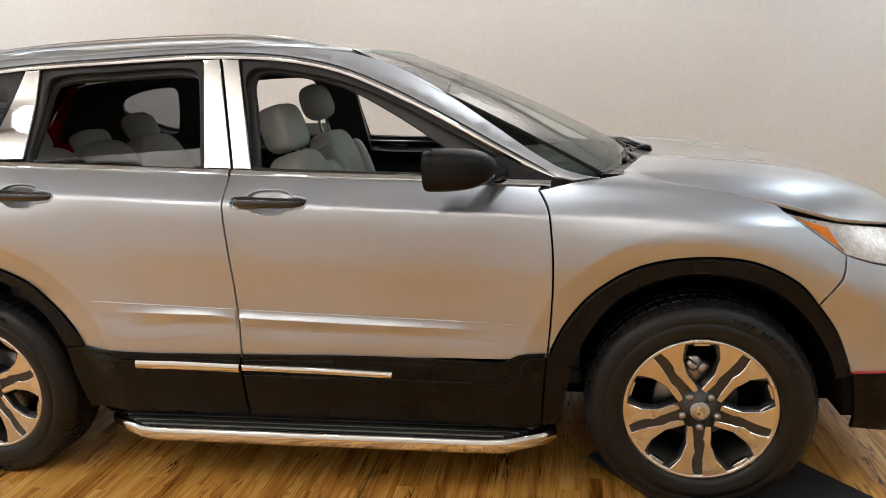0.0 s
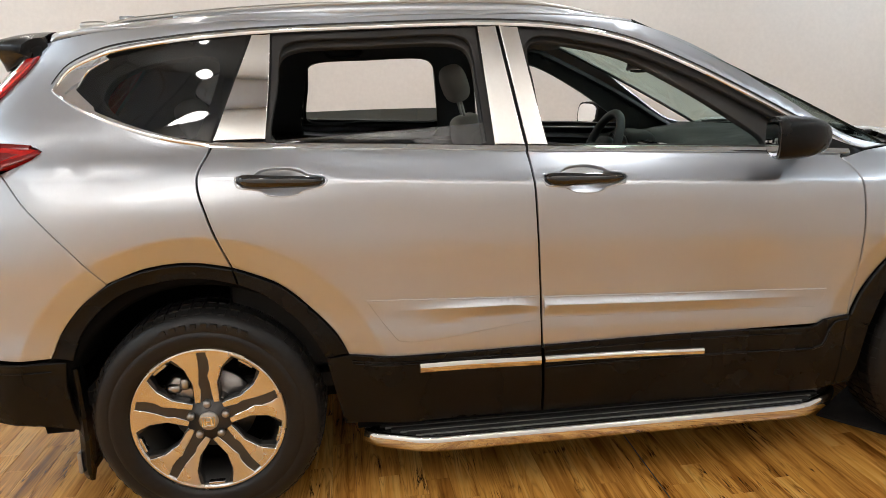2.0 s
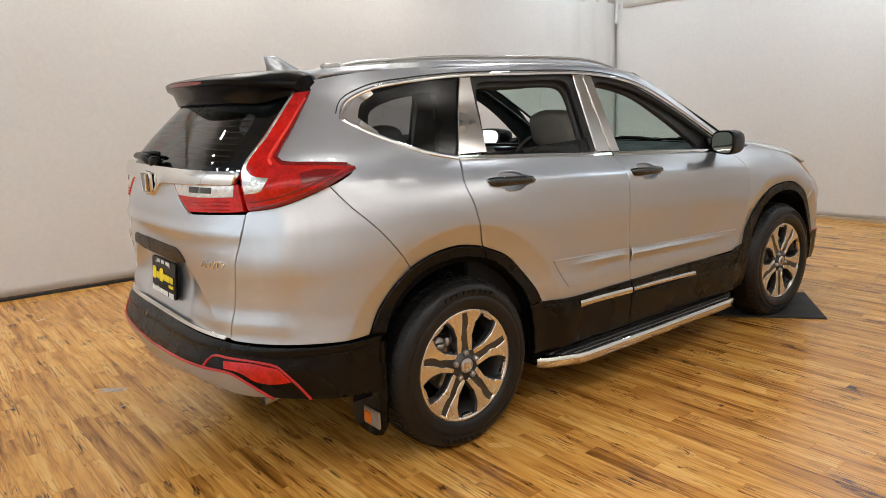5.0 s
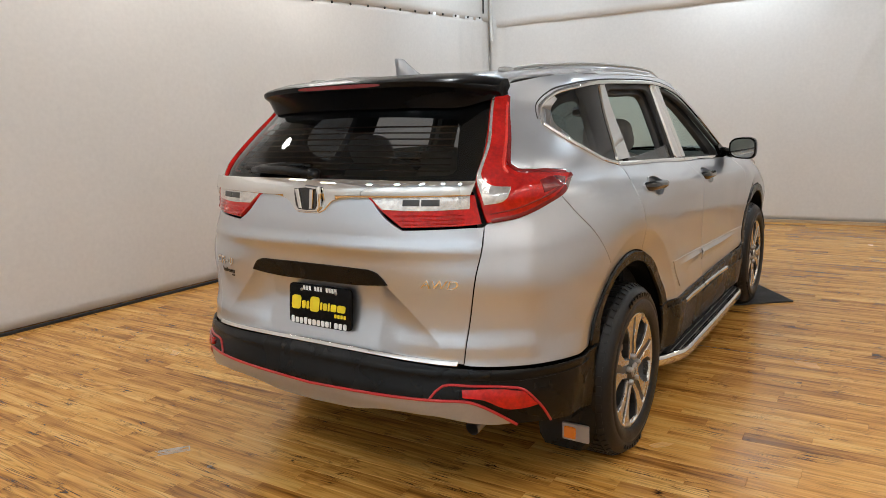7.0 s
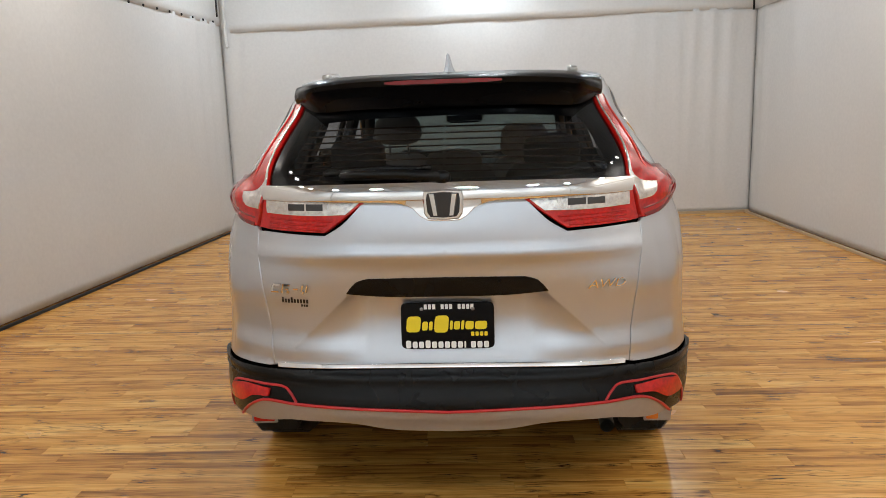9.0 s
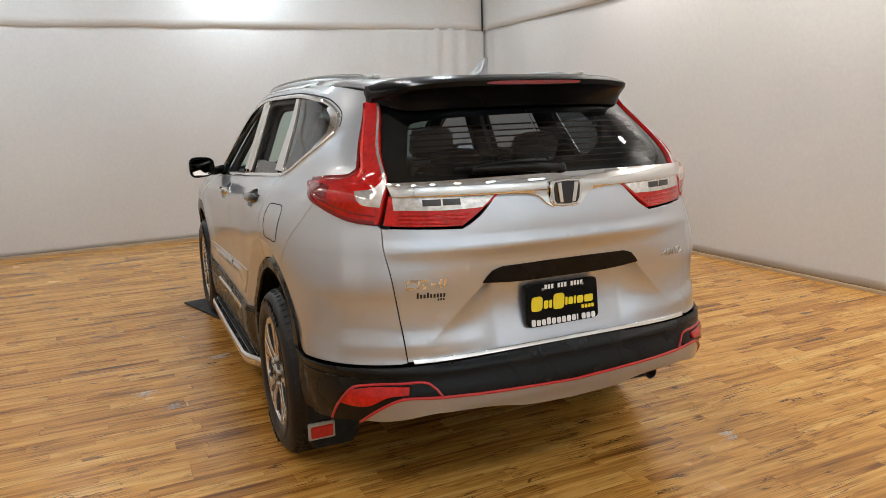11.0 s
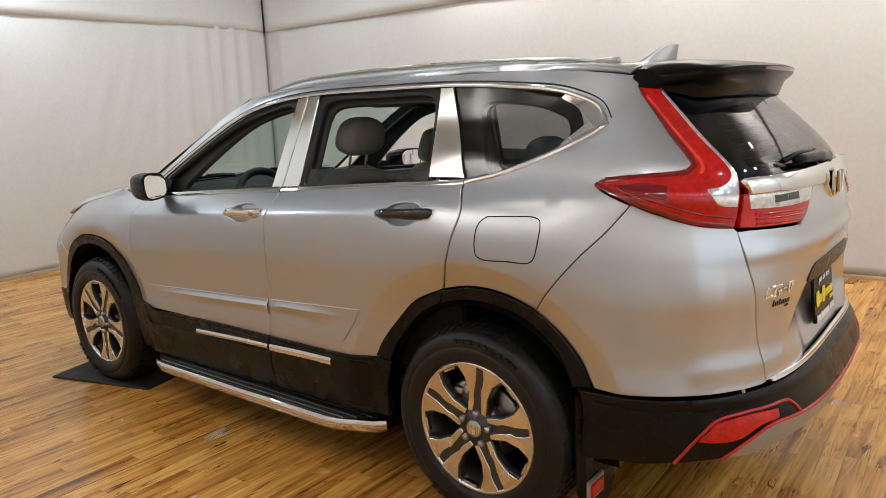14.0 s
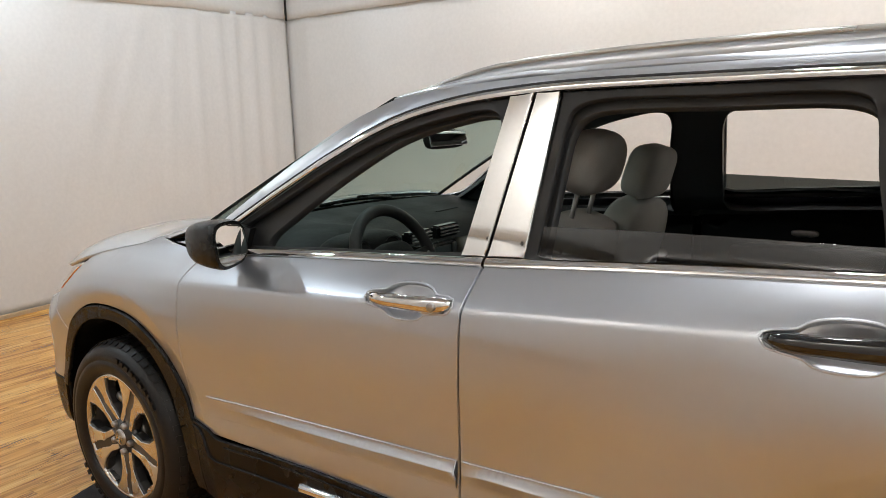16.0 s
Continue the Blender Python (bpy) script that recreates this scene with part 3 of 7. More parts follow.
def slack_noise(seed, amount):
    return lambda s, z: amount * (noise.noise((s * 0.7 + seed, z * 0.35, seed)) + 0.35 * noise.noise((s * 2.3, z * 0.8 + seed, 3.1)))


def folds(places, seed, amount=0.012):
    """Loose cloth with drooping vertical folds at the given distances: (place, width, depth, drift)."""
    base = slack_noise(seed, amount)

    def f(s, z):
        v = base(s, z)
        for c, w, h, drift in places:
            v += h * math.exp(-(((s - c) + drift * (2.6 - z)) / w) ** 2) * (0.35 + 0.65 * sstep(0.2, 2.3, z))
        return v
    return f


FAR_L, FAR_R = (4.86, 3.23), (5.34, -3.68)
BACK_R, BACK_L = (-8.6, -3.93), (-8.6, 3.97)
FAR_FOLDS = [(5.35, 0.05, 0.025, 0.10), (5.62, 0.05, 0.04, 0.02), (5.9, 0.06, 0.045, -0.02), (6.12, 0.05, 0.06, 0.03), (6.35, 0.06, 0.07, 0.0), (6.58, 0.07, 0.06, 0.0),
             (0.1, 0.07, 0.06, 0.0), (0.35, 0.06, 0.02, 0.1), (4.7, 0.08, 0.018, 0.25), (3.4, 0.12, 0.012, -0.3), (5.05, 0.05, 0.022, 0.35), (4.95, 0.06, 0.016, 0.55), (5.5, 0.04, 0.02, 0.5), (4.3, 0.09, 0.012, 0.6), (2.2, 0.10, 0.010, 0.3), (1.2, 0.09, 0.010, -0.35)]
cloth_wall("wall_far", FAR_R, FAR_L, 0.02, 2.66, folds([(6.93 - c, w, h * 0.42, -d) for c, w, h, d in FAR_FOLDS], 4.0, 0.016), "white canvas sheet hanging slack over the end wall", 1)
cloth_wall("wall_far_upper", FAR_R, FAR_L, 2.575, 4.62, slack_noise(8.0, 0.012), "white canvas valance hanging over the end wall", 1, nz=20, offset=0.022, dip=(2.655, 2.545))
cloth_wall("wall_left", FAR_L, BACK_L, 0.02, 2.66, folds([(0.25, 0.06, 0.04, 0.0), (0.5, 0.05, 0.03, 0.0), (0.8, 0.06, 0.025, 0.02), (1.3, 0.08, 0.015, 0.05), (3.2, 0.2, 0.01, 0.1)], 11.0), "white canvas sheet hanging along the long wall", 1)
cloth_wall("wall_left_upper", FAR_L, BACK_L, 2.63, 4.62, slack_noise(15.0, 0.015), "white canvas strip laced above the long wall sheet", 1, nz=20, offset=0.012)
cloth_wall("wall_right", BACK_R, FAR_R, 0.02, 2.66, folds([(13.6, 0.08, 0.03, 0.0), (12.8, 0.15, 0.012, 0.1)], 21.0), "white canvas sheet stretched along the wall", 1)
cloth_wall("wall_right_upper", BACK_R, FAR_R, 2.64, 4.62, slack_noise(25.0, 0.02), "white canvas valance above the wall sheet", 1, nz=20, offset=0.04)
cloth_wall("wall_back", BACK_L, BACK_R, 0.02, 4.62, slack_noise(31.0, 0.02), "white canvas sheet closing the back of the room", 1)

bm = bmesh.new()
slab(bm, (-8.9, -4.3, 4.64), (5.7, 4.3, 4.76))
for i in range(24):
    slab(bm, (-8.6 + i * 0.6, -4.2, 4.56), (-8.52 + i * 0.6, 4.2, 4.641))
tagged(link("ceiling", bm, CEILING, smooth=False), "pale painted ribbed ceiling of the photo bay", "ceiling", kind="structure")

bm = bmesh.new()
slab(bm, (-9.0, -4.4, -0.12), (5.8, 4.4, -0.006))
FLOOR = tagged(link("floor", bm, JOINT, smooth=False), "honey-coloured wooden plank floor with a worn satin finish", "floor", kind="structure")

# wooden strip at the end wall's foot; black strip paints long wall's shadow gap
for nm, a, b, h, th, mat, lab in (("baseboard_far", FAR_R, FAR_L, 0.035, 0.02, WOOD_TRIM, "thin oak strip along the foot of the canvas"),
                             ("baseboard_right", (-8.5, -3.89), (5.3, -3.65), 0.03, 0.02, WOOD_TRIM, "thin oak strip along the foot of the canvas"),
                             ("trim_left", (4.8, 3.2), (-8.5, 3.93), 0.022, 0.012, RUBBER, "thin black strip painted in for the shadow under the canvas hem")):
    d = (Vector(b) - Vector(a)).normalized()
    o = Vector((-d.y, d.x)) * (0.02 + th)
    bm = bmesh.new()
    q = [Vector(a) + o * 0.4, Vector(b) + o * 0.4, Vector(b) + o, Vector(a) + o]
    prism(bm, [(p.x, p.y) for p in q], -0.004, h, 0.004)
    tagged(link(nm, bm, mat, smooth=False), lab, "baseboard", kind="structure")

# eyelets of the laced strip
eyelets = new("lacing_eyelets")
tagged(eyelets, "row of small dark eyelets lacing the canvas sheets", "eyelets")
la, lb = Vector(FAR_L), Vector(BACK_L)
ldir = (lb - la).normalized()
lin = Vector((-ldir.y, ldir.x))
bm = bmesh.new()
blob(bm, (0, 0, 0), (0.022, 0.022, 0.03), (2.5, 2.5), (8, 6))
eyelet_mesh = link("eyelet", bm, RUBBER, eyelets)
for k in range(1, 20):
    p = la + ldir * (0.28 * k) + lin * 0.03
    if k == 1:
        eyelet_mesh.location = (p.x, p.y, 2.66)
    else:
        e = new("eyelet", eyelet_mesh.data)
        e.parent, e.location = eyelets, (p.x, p.y, 2.66 - 0.004 * k)

# pipe with a bent end in the corner
bm = bmesh.new()
cx, cy = 4.74, 3.13
tube(bm, spline([(cx, cy, 4.63), (cx, cy, 3.2), (cx, cy, 2.42), (cx - 0.02, cy - 0.015, 2.36), (cx - 0.05, cy - 0.03, 2.36)], 0.03) + [(cx - 0.05, cy - 0.03, 2.36)], 0.02)
pipe = tagged(link("corner_pipe", bm, PIPE), "pale painted conduit pipe hanging down the corner", "pipe")
bm = bmesh.new()
tube(bm, spline([(cx - 0.16, cy + 0.02, 4.63), (cx - 0.15, cy + 0.03, 3.0), (cx - 0.16, cy + 0.03, 2.66)], 0.05), 0.011)
part("hanging_cord", bm, RUBBER, pipe, "dark cord beside the pipe", True)
bm = bmesh.new()
tube(bm, [(5.25, -3.6, 4.63), (5.25, -3.6, 3.4), (5.25, -3.6, 2.62)], 0.012)
tagged(link("cable", bm, RUBBER), "dark cord hanging in the corner of the canvas", "cord")

# socket on the canvas
bm = bmesh.new()
slab(bm, (2.0 - 0.04, -3.735, 1.07), (2.0 + 0.04, -3.715, 1.19), 0.004)
outlet = tagged(link("wall_socket", bm, PIPE, smooth=False), "small pale wall socket plate on the canvas wall", "socket")
for dz in (-0.025, 0.025):
    bm = bmesh.new()
    slab(bm, (1.985, -3.716, 1.13 + dz - 0.012), (2.015, -3.712, 1.13 + dz + 0.012))
    part("socket_face", bm, PIPE, outlet)

# round ceiling floods over the bay
def build_flood(tilt):
    """A round lamp head, leaning by tilt, on a stem from the ceiling."""
    bm = bmesh.new()
    rows = []
    for r, z in [(0.13, 0.005), (0.132, 0.10), (0.12, 0.12), (0.12, 0.02), (0.125, 0.005)]:
        rows.append([bm.verts.new((r * math.cos(k), r * math.sin(k), z)) for k in (2 * math.pi * s / 28 for s in range(28))])
    for a, b in zip(rows, rows[1:]):
        for k in range(28):
            bm.faces.new((a[k], a[(k + 1) % 28], b[(k + 1) % 28], b[k]))
    slab(bm, (-0.12, -0.012, 0.10), (0.12, 0.012, 0.12))
    bm.transform(Matrix.Rotation(math.radians(tilt), 4, "X"))
    head = tagged(link("ceiling_flood", bm, PIPE), "round pale metal flood lamp under the ceiling", "ceiling lamp", "flood lamps")
    bm = bmesh.new()
    foot = Matrix.Rotation(math.radians(tilt), 3, "X") @ Vector((0, 0, 0.11))
    tube(bm, [foot, (0, foot.y, 0.3), (0, foot.y, 0.93)], 0.02)
    part("mount", bm, PIPE, head)
    return head


floods = {}
for lx, ly, _, _, tilt in LAMPS:
    if tilt in floods:
        copy_thing(floods[tilt], pose(lx, ly, 3.72))
    else:
        floods[tilt] = build_flood(tilt)
        floods[tilt].matrix_basis = pose(lx, ly, 3.72)
# housings for the added back wall washers
for lx, ly, _ in BACK_FILL_LAMPS:
    copy_thing(floods[52], pose(lx, ly, 3.72, 0, 0, 90))


# ---- the car ----
car = new("car")
tagged(car, "silver five-door crossover car with black lower cladding and chrome window trim", "car")


def uz(p):
    """Chart point of (x, z) on the flank or (x, y, z) at a corner."""
    if len(p) == 3:
        return Vector((to_uz(p[0], p[1], p[2]), p[2]))
    x, z = p
    if x < XR:
        k = min(0.999, (XR - x) / (XR - smooth_table(REAR, z)))
        n = rear_n(z)
        return Vector((XR - math.atan2(k, (1 - k ** n) ** (1 / n)), z))
    if x > XF:
        k = min(0.999, (x - XF) / (smooth_table(FRONT, z) - XF))
        n = front_n(z)
        return Vector((XF + math.atan2(k, (1 - k ** n) ** (1 / n)), z))
    return Vector((x, z))


def rz(y, z):
    """Chart point on the tail at half-width y."""
    n = rear_n(z)
    w = side_w(-2.1, z)
    k = min(0.999, y / w)
    return Vector((XR - math.atan2((1 - k ** n) ** (1 / n), k), z))


def flank(off=0.0, extra=None):
    """The right-hand body surface, pushed out by off, as a chart function."""
    def f(u, z):
        x, y, zz = body(u, z)
        o = off + (extra(x, y, zz) if extra else 0)
        if o:
            e = 0.004
            x1, y1, _ = body(u + e, z)
            x0, y0, _ = body(u - e, z)
            x3, y3, z3 = body(u, z + e)
            x2, y2, z2 = body(u, z - e)
            nn = Vector((x1 - x0, -(y1 - y0), 0)).cross(Vector((x3 - x2, -(y3 - y2), z3 - z2)))
            nn = nn.normalized() if nn.length > 1e-12 else Vector((-1, 0, 0))
            return x + nn.x * o, -y + nn.y * o, zz + nn.z * o
        return x, -y, zz
    return f


FLANK = flank()
SHOULDER = [[uz((-1.95 + 0.02 * k, shoulder(-1.95 + 0.02 * k) + d)) for k in range(190)] for d in (-0.016, -0.008, 0.0, 0.008, 0.018)]
SHOULDER += [[uz((0.84 + 0.02 * k, smooth_table(BELT, 0.84 + 0.02 * k) + d)) for k in range(24)] for d in (-0.012, 0.0, 0.012)]
FLARES = [[Vector((cx + r * math.cos(math.radians(a)), 0.36 + r * math.sin(math.radians(a)))) for a in range(8, 173, 2)] for cx in (-1.33, 1.33) for r in (0.592, 0.60, 0.608)]
FLARES = [[uz((p.x, p.y)) for p in q] for q in FLARES]
CREASES = SHOULDER + FLARES
U = lambda pts: [uz(p) for p in pts]


def pair(ob, label=""):
    return ob, mirrored(ob, label=label)


# outlines shared by neighbouring panels, (x, z) or (x, y, z) on the right-hand side
SEAM_F = [(0.822, 1.085), (0.852, 1.032), (0.862, 0.95), (0.866, 0.85), (0.858, 0.68), (0.842, 0.53)]
SEAM_M = [(-0.237, 0.515), (-0.238, 0.7), (-0.243, 0.85), (-0.253, 1.068), (-0.256, 1.157)]
SEAM_R = [(-1.246, 1.217), (-1.285, 1.138), (-1.262, 1.027), (-1.23, 0.919), (-1.208, 0.853)]
ARCH_RO_F = [(-1.208, 0.853), (-1.07, 0.789), (-0.97, 0.694), (-0.903, 0.611), (-0.868, 0.535)]
ARCH_RO_R = [(-1.585, 0.826), (-1.466, 0.866), (-1.33, 0.876), (-1.208, 0.853)]
ARCH_RO_B = [(-1.585, 0.826), (-1.673, 0.761), (-1.749, 0.67), (-1.785, 0.6)]
ARCH_FO = [(0.842, 0.533), (0.902, 0.648), (0.992, 0.754), (1.13, 0.839), (1.297, 0.868), (1.477, 0.852), (1.609, 0.785), (1.675, 0.71)]
ARCH_FB = [(1.675, 0.71), (1.735, 0.62), (1.785, 0.483)]
DIAG = [(-1.872, 1.172), (-1.815, 1.095), (-1.745, 1.02), (-1.668, 0.932), (-1.585, 0.826)]
GATE = [(-2.165, 0.682, 1.088), (-2.172, 0.665, 1.0), (-2.18, 0.642, 0.92), (-2.185, 0.612, 0.74), (-2.205, 0.600, 0.622)]
LAMP_UP = [(-1.80, 0.585, 1.522), (-1.91, 0.63, 1.395), (-2.012, 0.676, 1.285)]
LAMP_ARM = [(-2.012, 0.676, 1.285), (-1.985, 0.69, 1.270), (-1.88, 0.742, 1.258), (-1.785, 0.774, 1.248), (-1.742, 0.788, 1.232)]
LAMP_LOW = [(-1.742, 0.788, 1.232), (-1.77, 0.80, 1.214), (-1.872, 0.826, 1.176), (-1.986, 0.825, 1.140), (-2.08, 0.775, 1.109), (-2.16, 0.692, 1.097)]
DLO_TOP = [(-1.735, 1.412), (-1.70, 1.466), (-1.58, 1.520), (-1.36, 1.554), (-1.12, 1.571), (-0.77, 1.576), (-0.32, 1.573), (-0.07, 1.549), (0.13, 1.502), (0.33, 1.415), (0.53, 1.308), (0.72, 1.199), (0.865, 1.118)]
DLO_LOW = [(-1.25, 1.222), (-1.40, 1.254), (-1.53, 1.300), (-1.65, 1.356), (-1.735, 1.412)]
BELT_F = [(-0.256, 1.160), (0.3, 1.130), (0.83, 1.095)]
BELT_R = [(-1.246, 1.220), (-0.75, 1.193), (-0.258, 1.160)]
SCREEN_EDGE = [(1.02, 1.115), (0.90, 1.147), (0.814, 1.196), (0.664, 1.299), (0.45, 1.441), (0.30, 1.517), (0.16, 1.564)]
ROOF_EDGE = [(0.16, 1.564), (-0.05, 1.590), (-0.4, 1.606), (-1.2, 1.606), (-1.6, 1.589), (-1.79, 1.562)]


def handle_hole(cx, cz, tilt):
    pts = []
    for dx, dz in ((-0.139, 0.003), (-0.134, 0.017), (-0.100, 0.021), (-0.080, 0.023), (-0.064, 0.033), (-0.035, 0.040), (0.0, 0.042), (0.035, 0.040), (0.064, 0.033), (0.080, 0.023), (0.105, 0.020), (0.134, 0.014), (0.139, 0.004),
                   (0.128, -0.010), (0.090, -0.019), (0.066, -0.024), (0.050, -0.035), (0.025, -0.040), (-0.02, -0.040), (-0.045, -0.035), (-0.062, -0.024), (-0.090, -0.019), (-0.130, -0.013), (-0.139, 0.003)):
        pts.append(Vector((cx + dx, cz + dz + tilt * dx)))
    return [pts]


H_FRONT, H_REAR = handle_hole(-0.087, 1.068, -0.03), handle_hole(-1.035, 1.112, -0.04)
DOOR_F = patch("front_door", FLANK, [U(SEAM_F), U([(0.842, 0.53), (-0.237, 0.515)]), U(SEAM_M), U(BELT_F), U([(0.83, 1.095), (0.822, 1.085)])], PAINT, car, "silver front door with its window wound down", holes=[H_FRONT], creases=CREASES)
DOOR_R = patch("rear_door", FLANK, [U(BELT_R), U([(-0.258, 1.160), (-0.256, 1.157)]), U(SEAM_M[::-1]), U([(-0.237, 0.515), (-0.868, 0.535)]), U(ARCH_RO_F[::-1]), U(SEAM_R[::-1])], PAINT, car,
               "silver rear door with its tinted window half lowered", holes=[H_REAR], creases=CREASES)
DOOR_F, DOOR_R = pair(DOOR_F), pair(DOOR_R)
QUARTER = pair(patch("side_frame", FLANK, [U(SCREEN_EDGE), U(ROOF_EDGE), U([(-1.79, 1.562), (-1.80, 0.585, 1.522)]), U(LAMP_UP), U(LAMP_ARM), U(LAMP_LOW[:3]), U(DIAG),
                U(ARCH_RO_R), U(SEAM_R[::-1]), U(DLO_LOW), U(DLO_TOP), U([(0.865, 1.118), (0.93, 1.105)]), U([(0.93, 1.105), (1.02, 1.115)])], PAINT, car, creases=CREASES))
FENDER = pair(patch("front_fender", FLANK, [U(SEAM_F), U(ARCH_FO), U([(1.675, 0.71), (1.735, 0.80)]), U([(1.735, 0.80), (1.748, 0.868)]), U([(1.748, 0.868), (1.709, 0.898), (1.577, 0.998)]),
                U([(1.577, 0.998), (1.543, 1.026), (1.4, 1.06), (1.226, 1.095), (1.11, 1.128)]), U([(1.11, 1.128), (1.02, 1.115)]), U([(1.02, 1.115), (0.93, 1.105)]), U([(0.93, 1.105), (0.822, 1.085)])], PAINT, car, creases=CREASES))
def recess_side(z): return min(0.53, 0.325 + (0.882 - z) * 1.05)


def lower_lip(z):
    """The outward step along the foot of the tail."""
    return 0.009 * sstep(0.740, 0.674, z) if z > 0.672 else 0.009 - 0.10 * (0.672 - z)


def gate_relief(x, y, z):
    b = recess_side(z)
    slope = min(1, max(0, (b - y) / max(0.012, b - 0.278)))
    d = -0.040 * slope * sstep(0.888, 0.866, z) * (0.25 + 0.75 * sstep(0.60, 0.80, z))
    d += 0.011 * math.exp(-((z - 1.012) / 0.026) ** 2) * (1 - 0.5 * sstep(0.2, 0.6, y))
    return d + lower_lip(z) * sstep(0.262, 0.360, y)


CORNER = [(0.60, -2.07, 0.793), (0.66, -2.07, 0.793), (0.74, -2.078, 0.778), (0.87, -2.074, 0.784), (0.97, -2.055, 0.780), (1.04, -2.043, 0.764), (1.12, -2.035, 0.752)]
CORNER_X, CORNER_Y = [(z, x) for z, x, y in CORNER], [(z, y) for z, x, y in CORNER]


def corner_relief(x, y, z):
    """A soft ridge down the corner of the tail, running out into the lip."""
    t = ((x - smooth_table(CORNER_X, z)) + (y - smooth_table(CORNER_Y, z))) * 0.707
    ridge = (0.003 + 0.009 * math.exp(-((z - 0.93) / 0.13) ** 2)) * max(0, 1 - math.sqrt(t * t + 0.0001) / 0.085)
    return ridge + lower_lip(z) * sstep(0.05, -0.03, t)


CORNER_LINES = [[uz((smooth_table(CORNER_X, z) + d, smooth_table(CORNER_Y, z) + d, z)) for z in [0.60 + 0.02 * k for k in range(26)]] for d in (-0.012, 0.0, 0.012)]
LIP_LINES = [[Vector((-2.93 + 0.02 * k, z)) for k in range(60)] for z in (0.672, 0.690, 0.708, 0.726)]
GATE_LINES = LIP_LINES + [[rz(y, 0.645 + 0.01 * k) for k in range(23)] for y in (0.262, 0.278, 0.300)] + [[rz(recess_side(0.68 + 0.01 * k) + d, 0.68 + 0.01 * k) for k in range(21)] for d in (-0.006, 0.006)]
GATE_LINES += [[rz(0.01 + 0.02 * k, z) for k in range(31)] for z in (0.985, 1.0, 1.013, 1.026, 1.04)]


pair(patch("rear_bumper_cover", flank(0.0, corner_relief), [U(DIAG), U(ARCH_RO_B), U([(-1.785, 0.6), (-1.854, 0.874, 0.599), (-2.058, 0.779, 0.61), (-2.205, 0.600, 0.619)]), U(GATE[::-1]), U([(-2.165, 0.682, 1.088), (-2.16, 0.692, 1.097)]), U(LAMP_LOW[:1:-1])], PAINT, car, creases=FLARES + CORNER_LINES + LIP_LINES, step=0.025, gap=0.0018))
F_BUMPER = pair(patch("front_bumper_cover", FLANK, [U([(1.675, 0.71), (1.735, 0.80)]), U([(1.735, 0.80), (1.748, 0.868)]), U([(1.748, 0.868), (1.866, 0.845, 0.831), (2.05, 0.66, 0.80)]), U([(2.05, 0.66, 0.80), (2.226, 0.0, 0.78)]),
                   U([(2.226, 0, 0.78), (2.23, 0, 0.49)]), U([(2.23, 0, 0.49), (2.1, 0.68, 0.487), (1.785, 0.483)]), U(ARCH_FB[::-1])], PAINT, car))
pair(patch("front_bumper_lower", flank(0.004), [U([(1.79, 0.485), (2.1, 0.68, 0.487), (2.23, 0, 0.49)]), U([(2.23, 0, 0.49), (2.15, 0, 0.24)]), U([(2.15, 0, 0.24), (2.0, 0.66, 0.25), (1.80, 0.29)]), U([(1.80, 0.29), (1.79, 0.485)])], CLADDING, car))
ribbon("pinstripe", flank(0.004), [U([(1.79, 0.487), (2.1, 0.68, 0.489), (2.22, 0.1, 0.492)])], 0.007, RED_TAPE, F_BUMPER[0], height=0.003)
HEADLAMP = pair(patch("headlamp", flank(-0.002), [U([(1.577, 0.998), (1.709, 0.898), (1.748, 0.868)]), U([(1.748, 0.868), (1.866, 0.845, 0.831), (2.05, 0.66, 0.80)]), U([(2.05, 0.66, 0.80), (2.12, 0.55, 0.87)]), U([(2.12, 0.55, 0.87), (1.95, 0.75, 0.925), (1.75, 0.85, 0.962), (1.577, 0.998)])], CLEAR_LENS, car,
                   "clear headlamp with an amber corner"))
for h in HEADLAMP:
    am = patch("indicator", flank(0.002), [U([(1.60, 0.984), (1.709, 0.903), (1.745, 0.876)]), U([(1.745, 0.876), (1.70, 0.95)]), U([(1.70, 0.95), (1.60, 0.984)])], AMBER, HEADLAMP[0], "amber corner lens", step=0.02, edge=0.01, thick=0.004) if h is HEADLAMP[0] else mirrored(am, HEADLAMP[1])
pair(patch("grille", flank(-0.01), [U([(2.12, 0.55, 0.84), (2.05, 0.66, 0.80)]), U([(2.05, 0.66, 0.80), (2.226, 0, 0.78)]), U([(2.226, 0, 0.78), (2.21, 0, 0.825)]), U([(2.21, 0, 0.825), (2.12, 0.55, 0.84)])], GLOSS_BLACK, car))

# tail: gate panel with a plate recess
GATE_F = flank(0.0, gate_relief)


def whole(ob):
    """Joins a half panel with its mirror image across the middle of the car."""
    me = ob.data
    flat = list(me["normal_y"])
    ns = [Vector(flat[i:i + 3]) for i in range(0, len(flat), 3)]
    vs = [v.co.copy() for v in me.vertices]
    fs = [tuple(p.vertices) for p in me.polygons]
    n = len(vs)
    for i in range(n):
        if abs(vs[i].y) < 0.004:
            vs[i].y = 0.0
            ns[i].y = 0.0
            if ns[i].length > 1e-6:
                ns[i].normalize()
    vs2 = vs + [Vector((v.x, -v.y, v.z)) for v in vs]
    fs2 = fs + [tuple(i + n for i in reversed(f)) for f in fs]
    ns2 = ns + [Vector((v.x, -v.y, v.z)) for v in ns]
    out = bpy.data.meshes.new(me.name)
    out.from_pydata([tuple(v) for v in vs2], [], fs2)
    out.materials.append(me.materials[0])
    out.shade_smooth()
    out.normals_split_custom_set_from_vertices(ns2)
    ob.data = out
    return ob


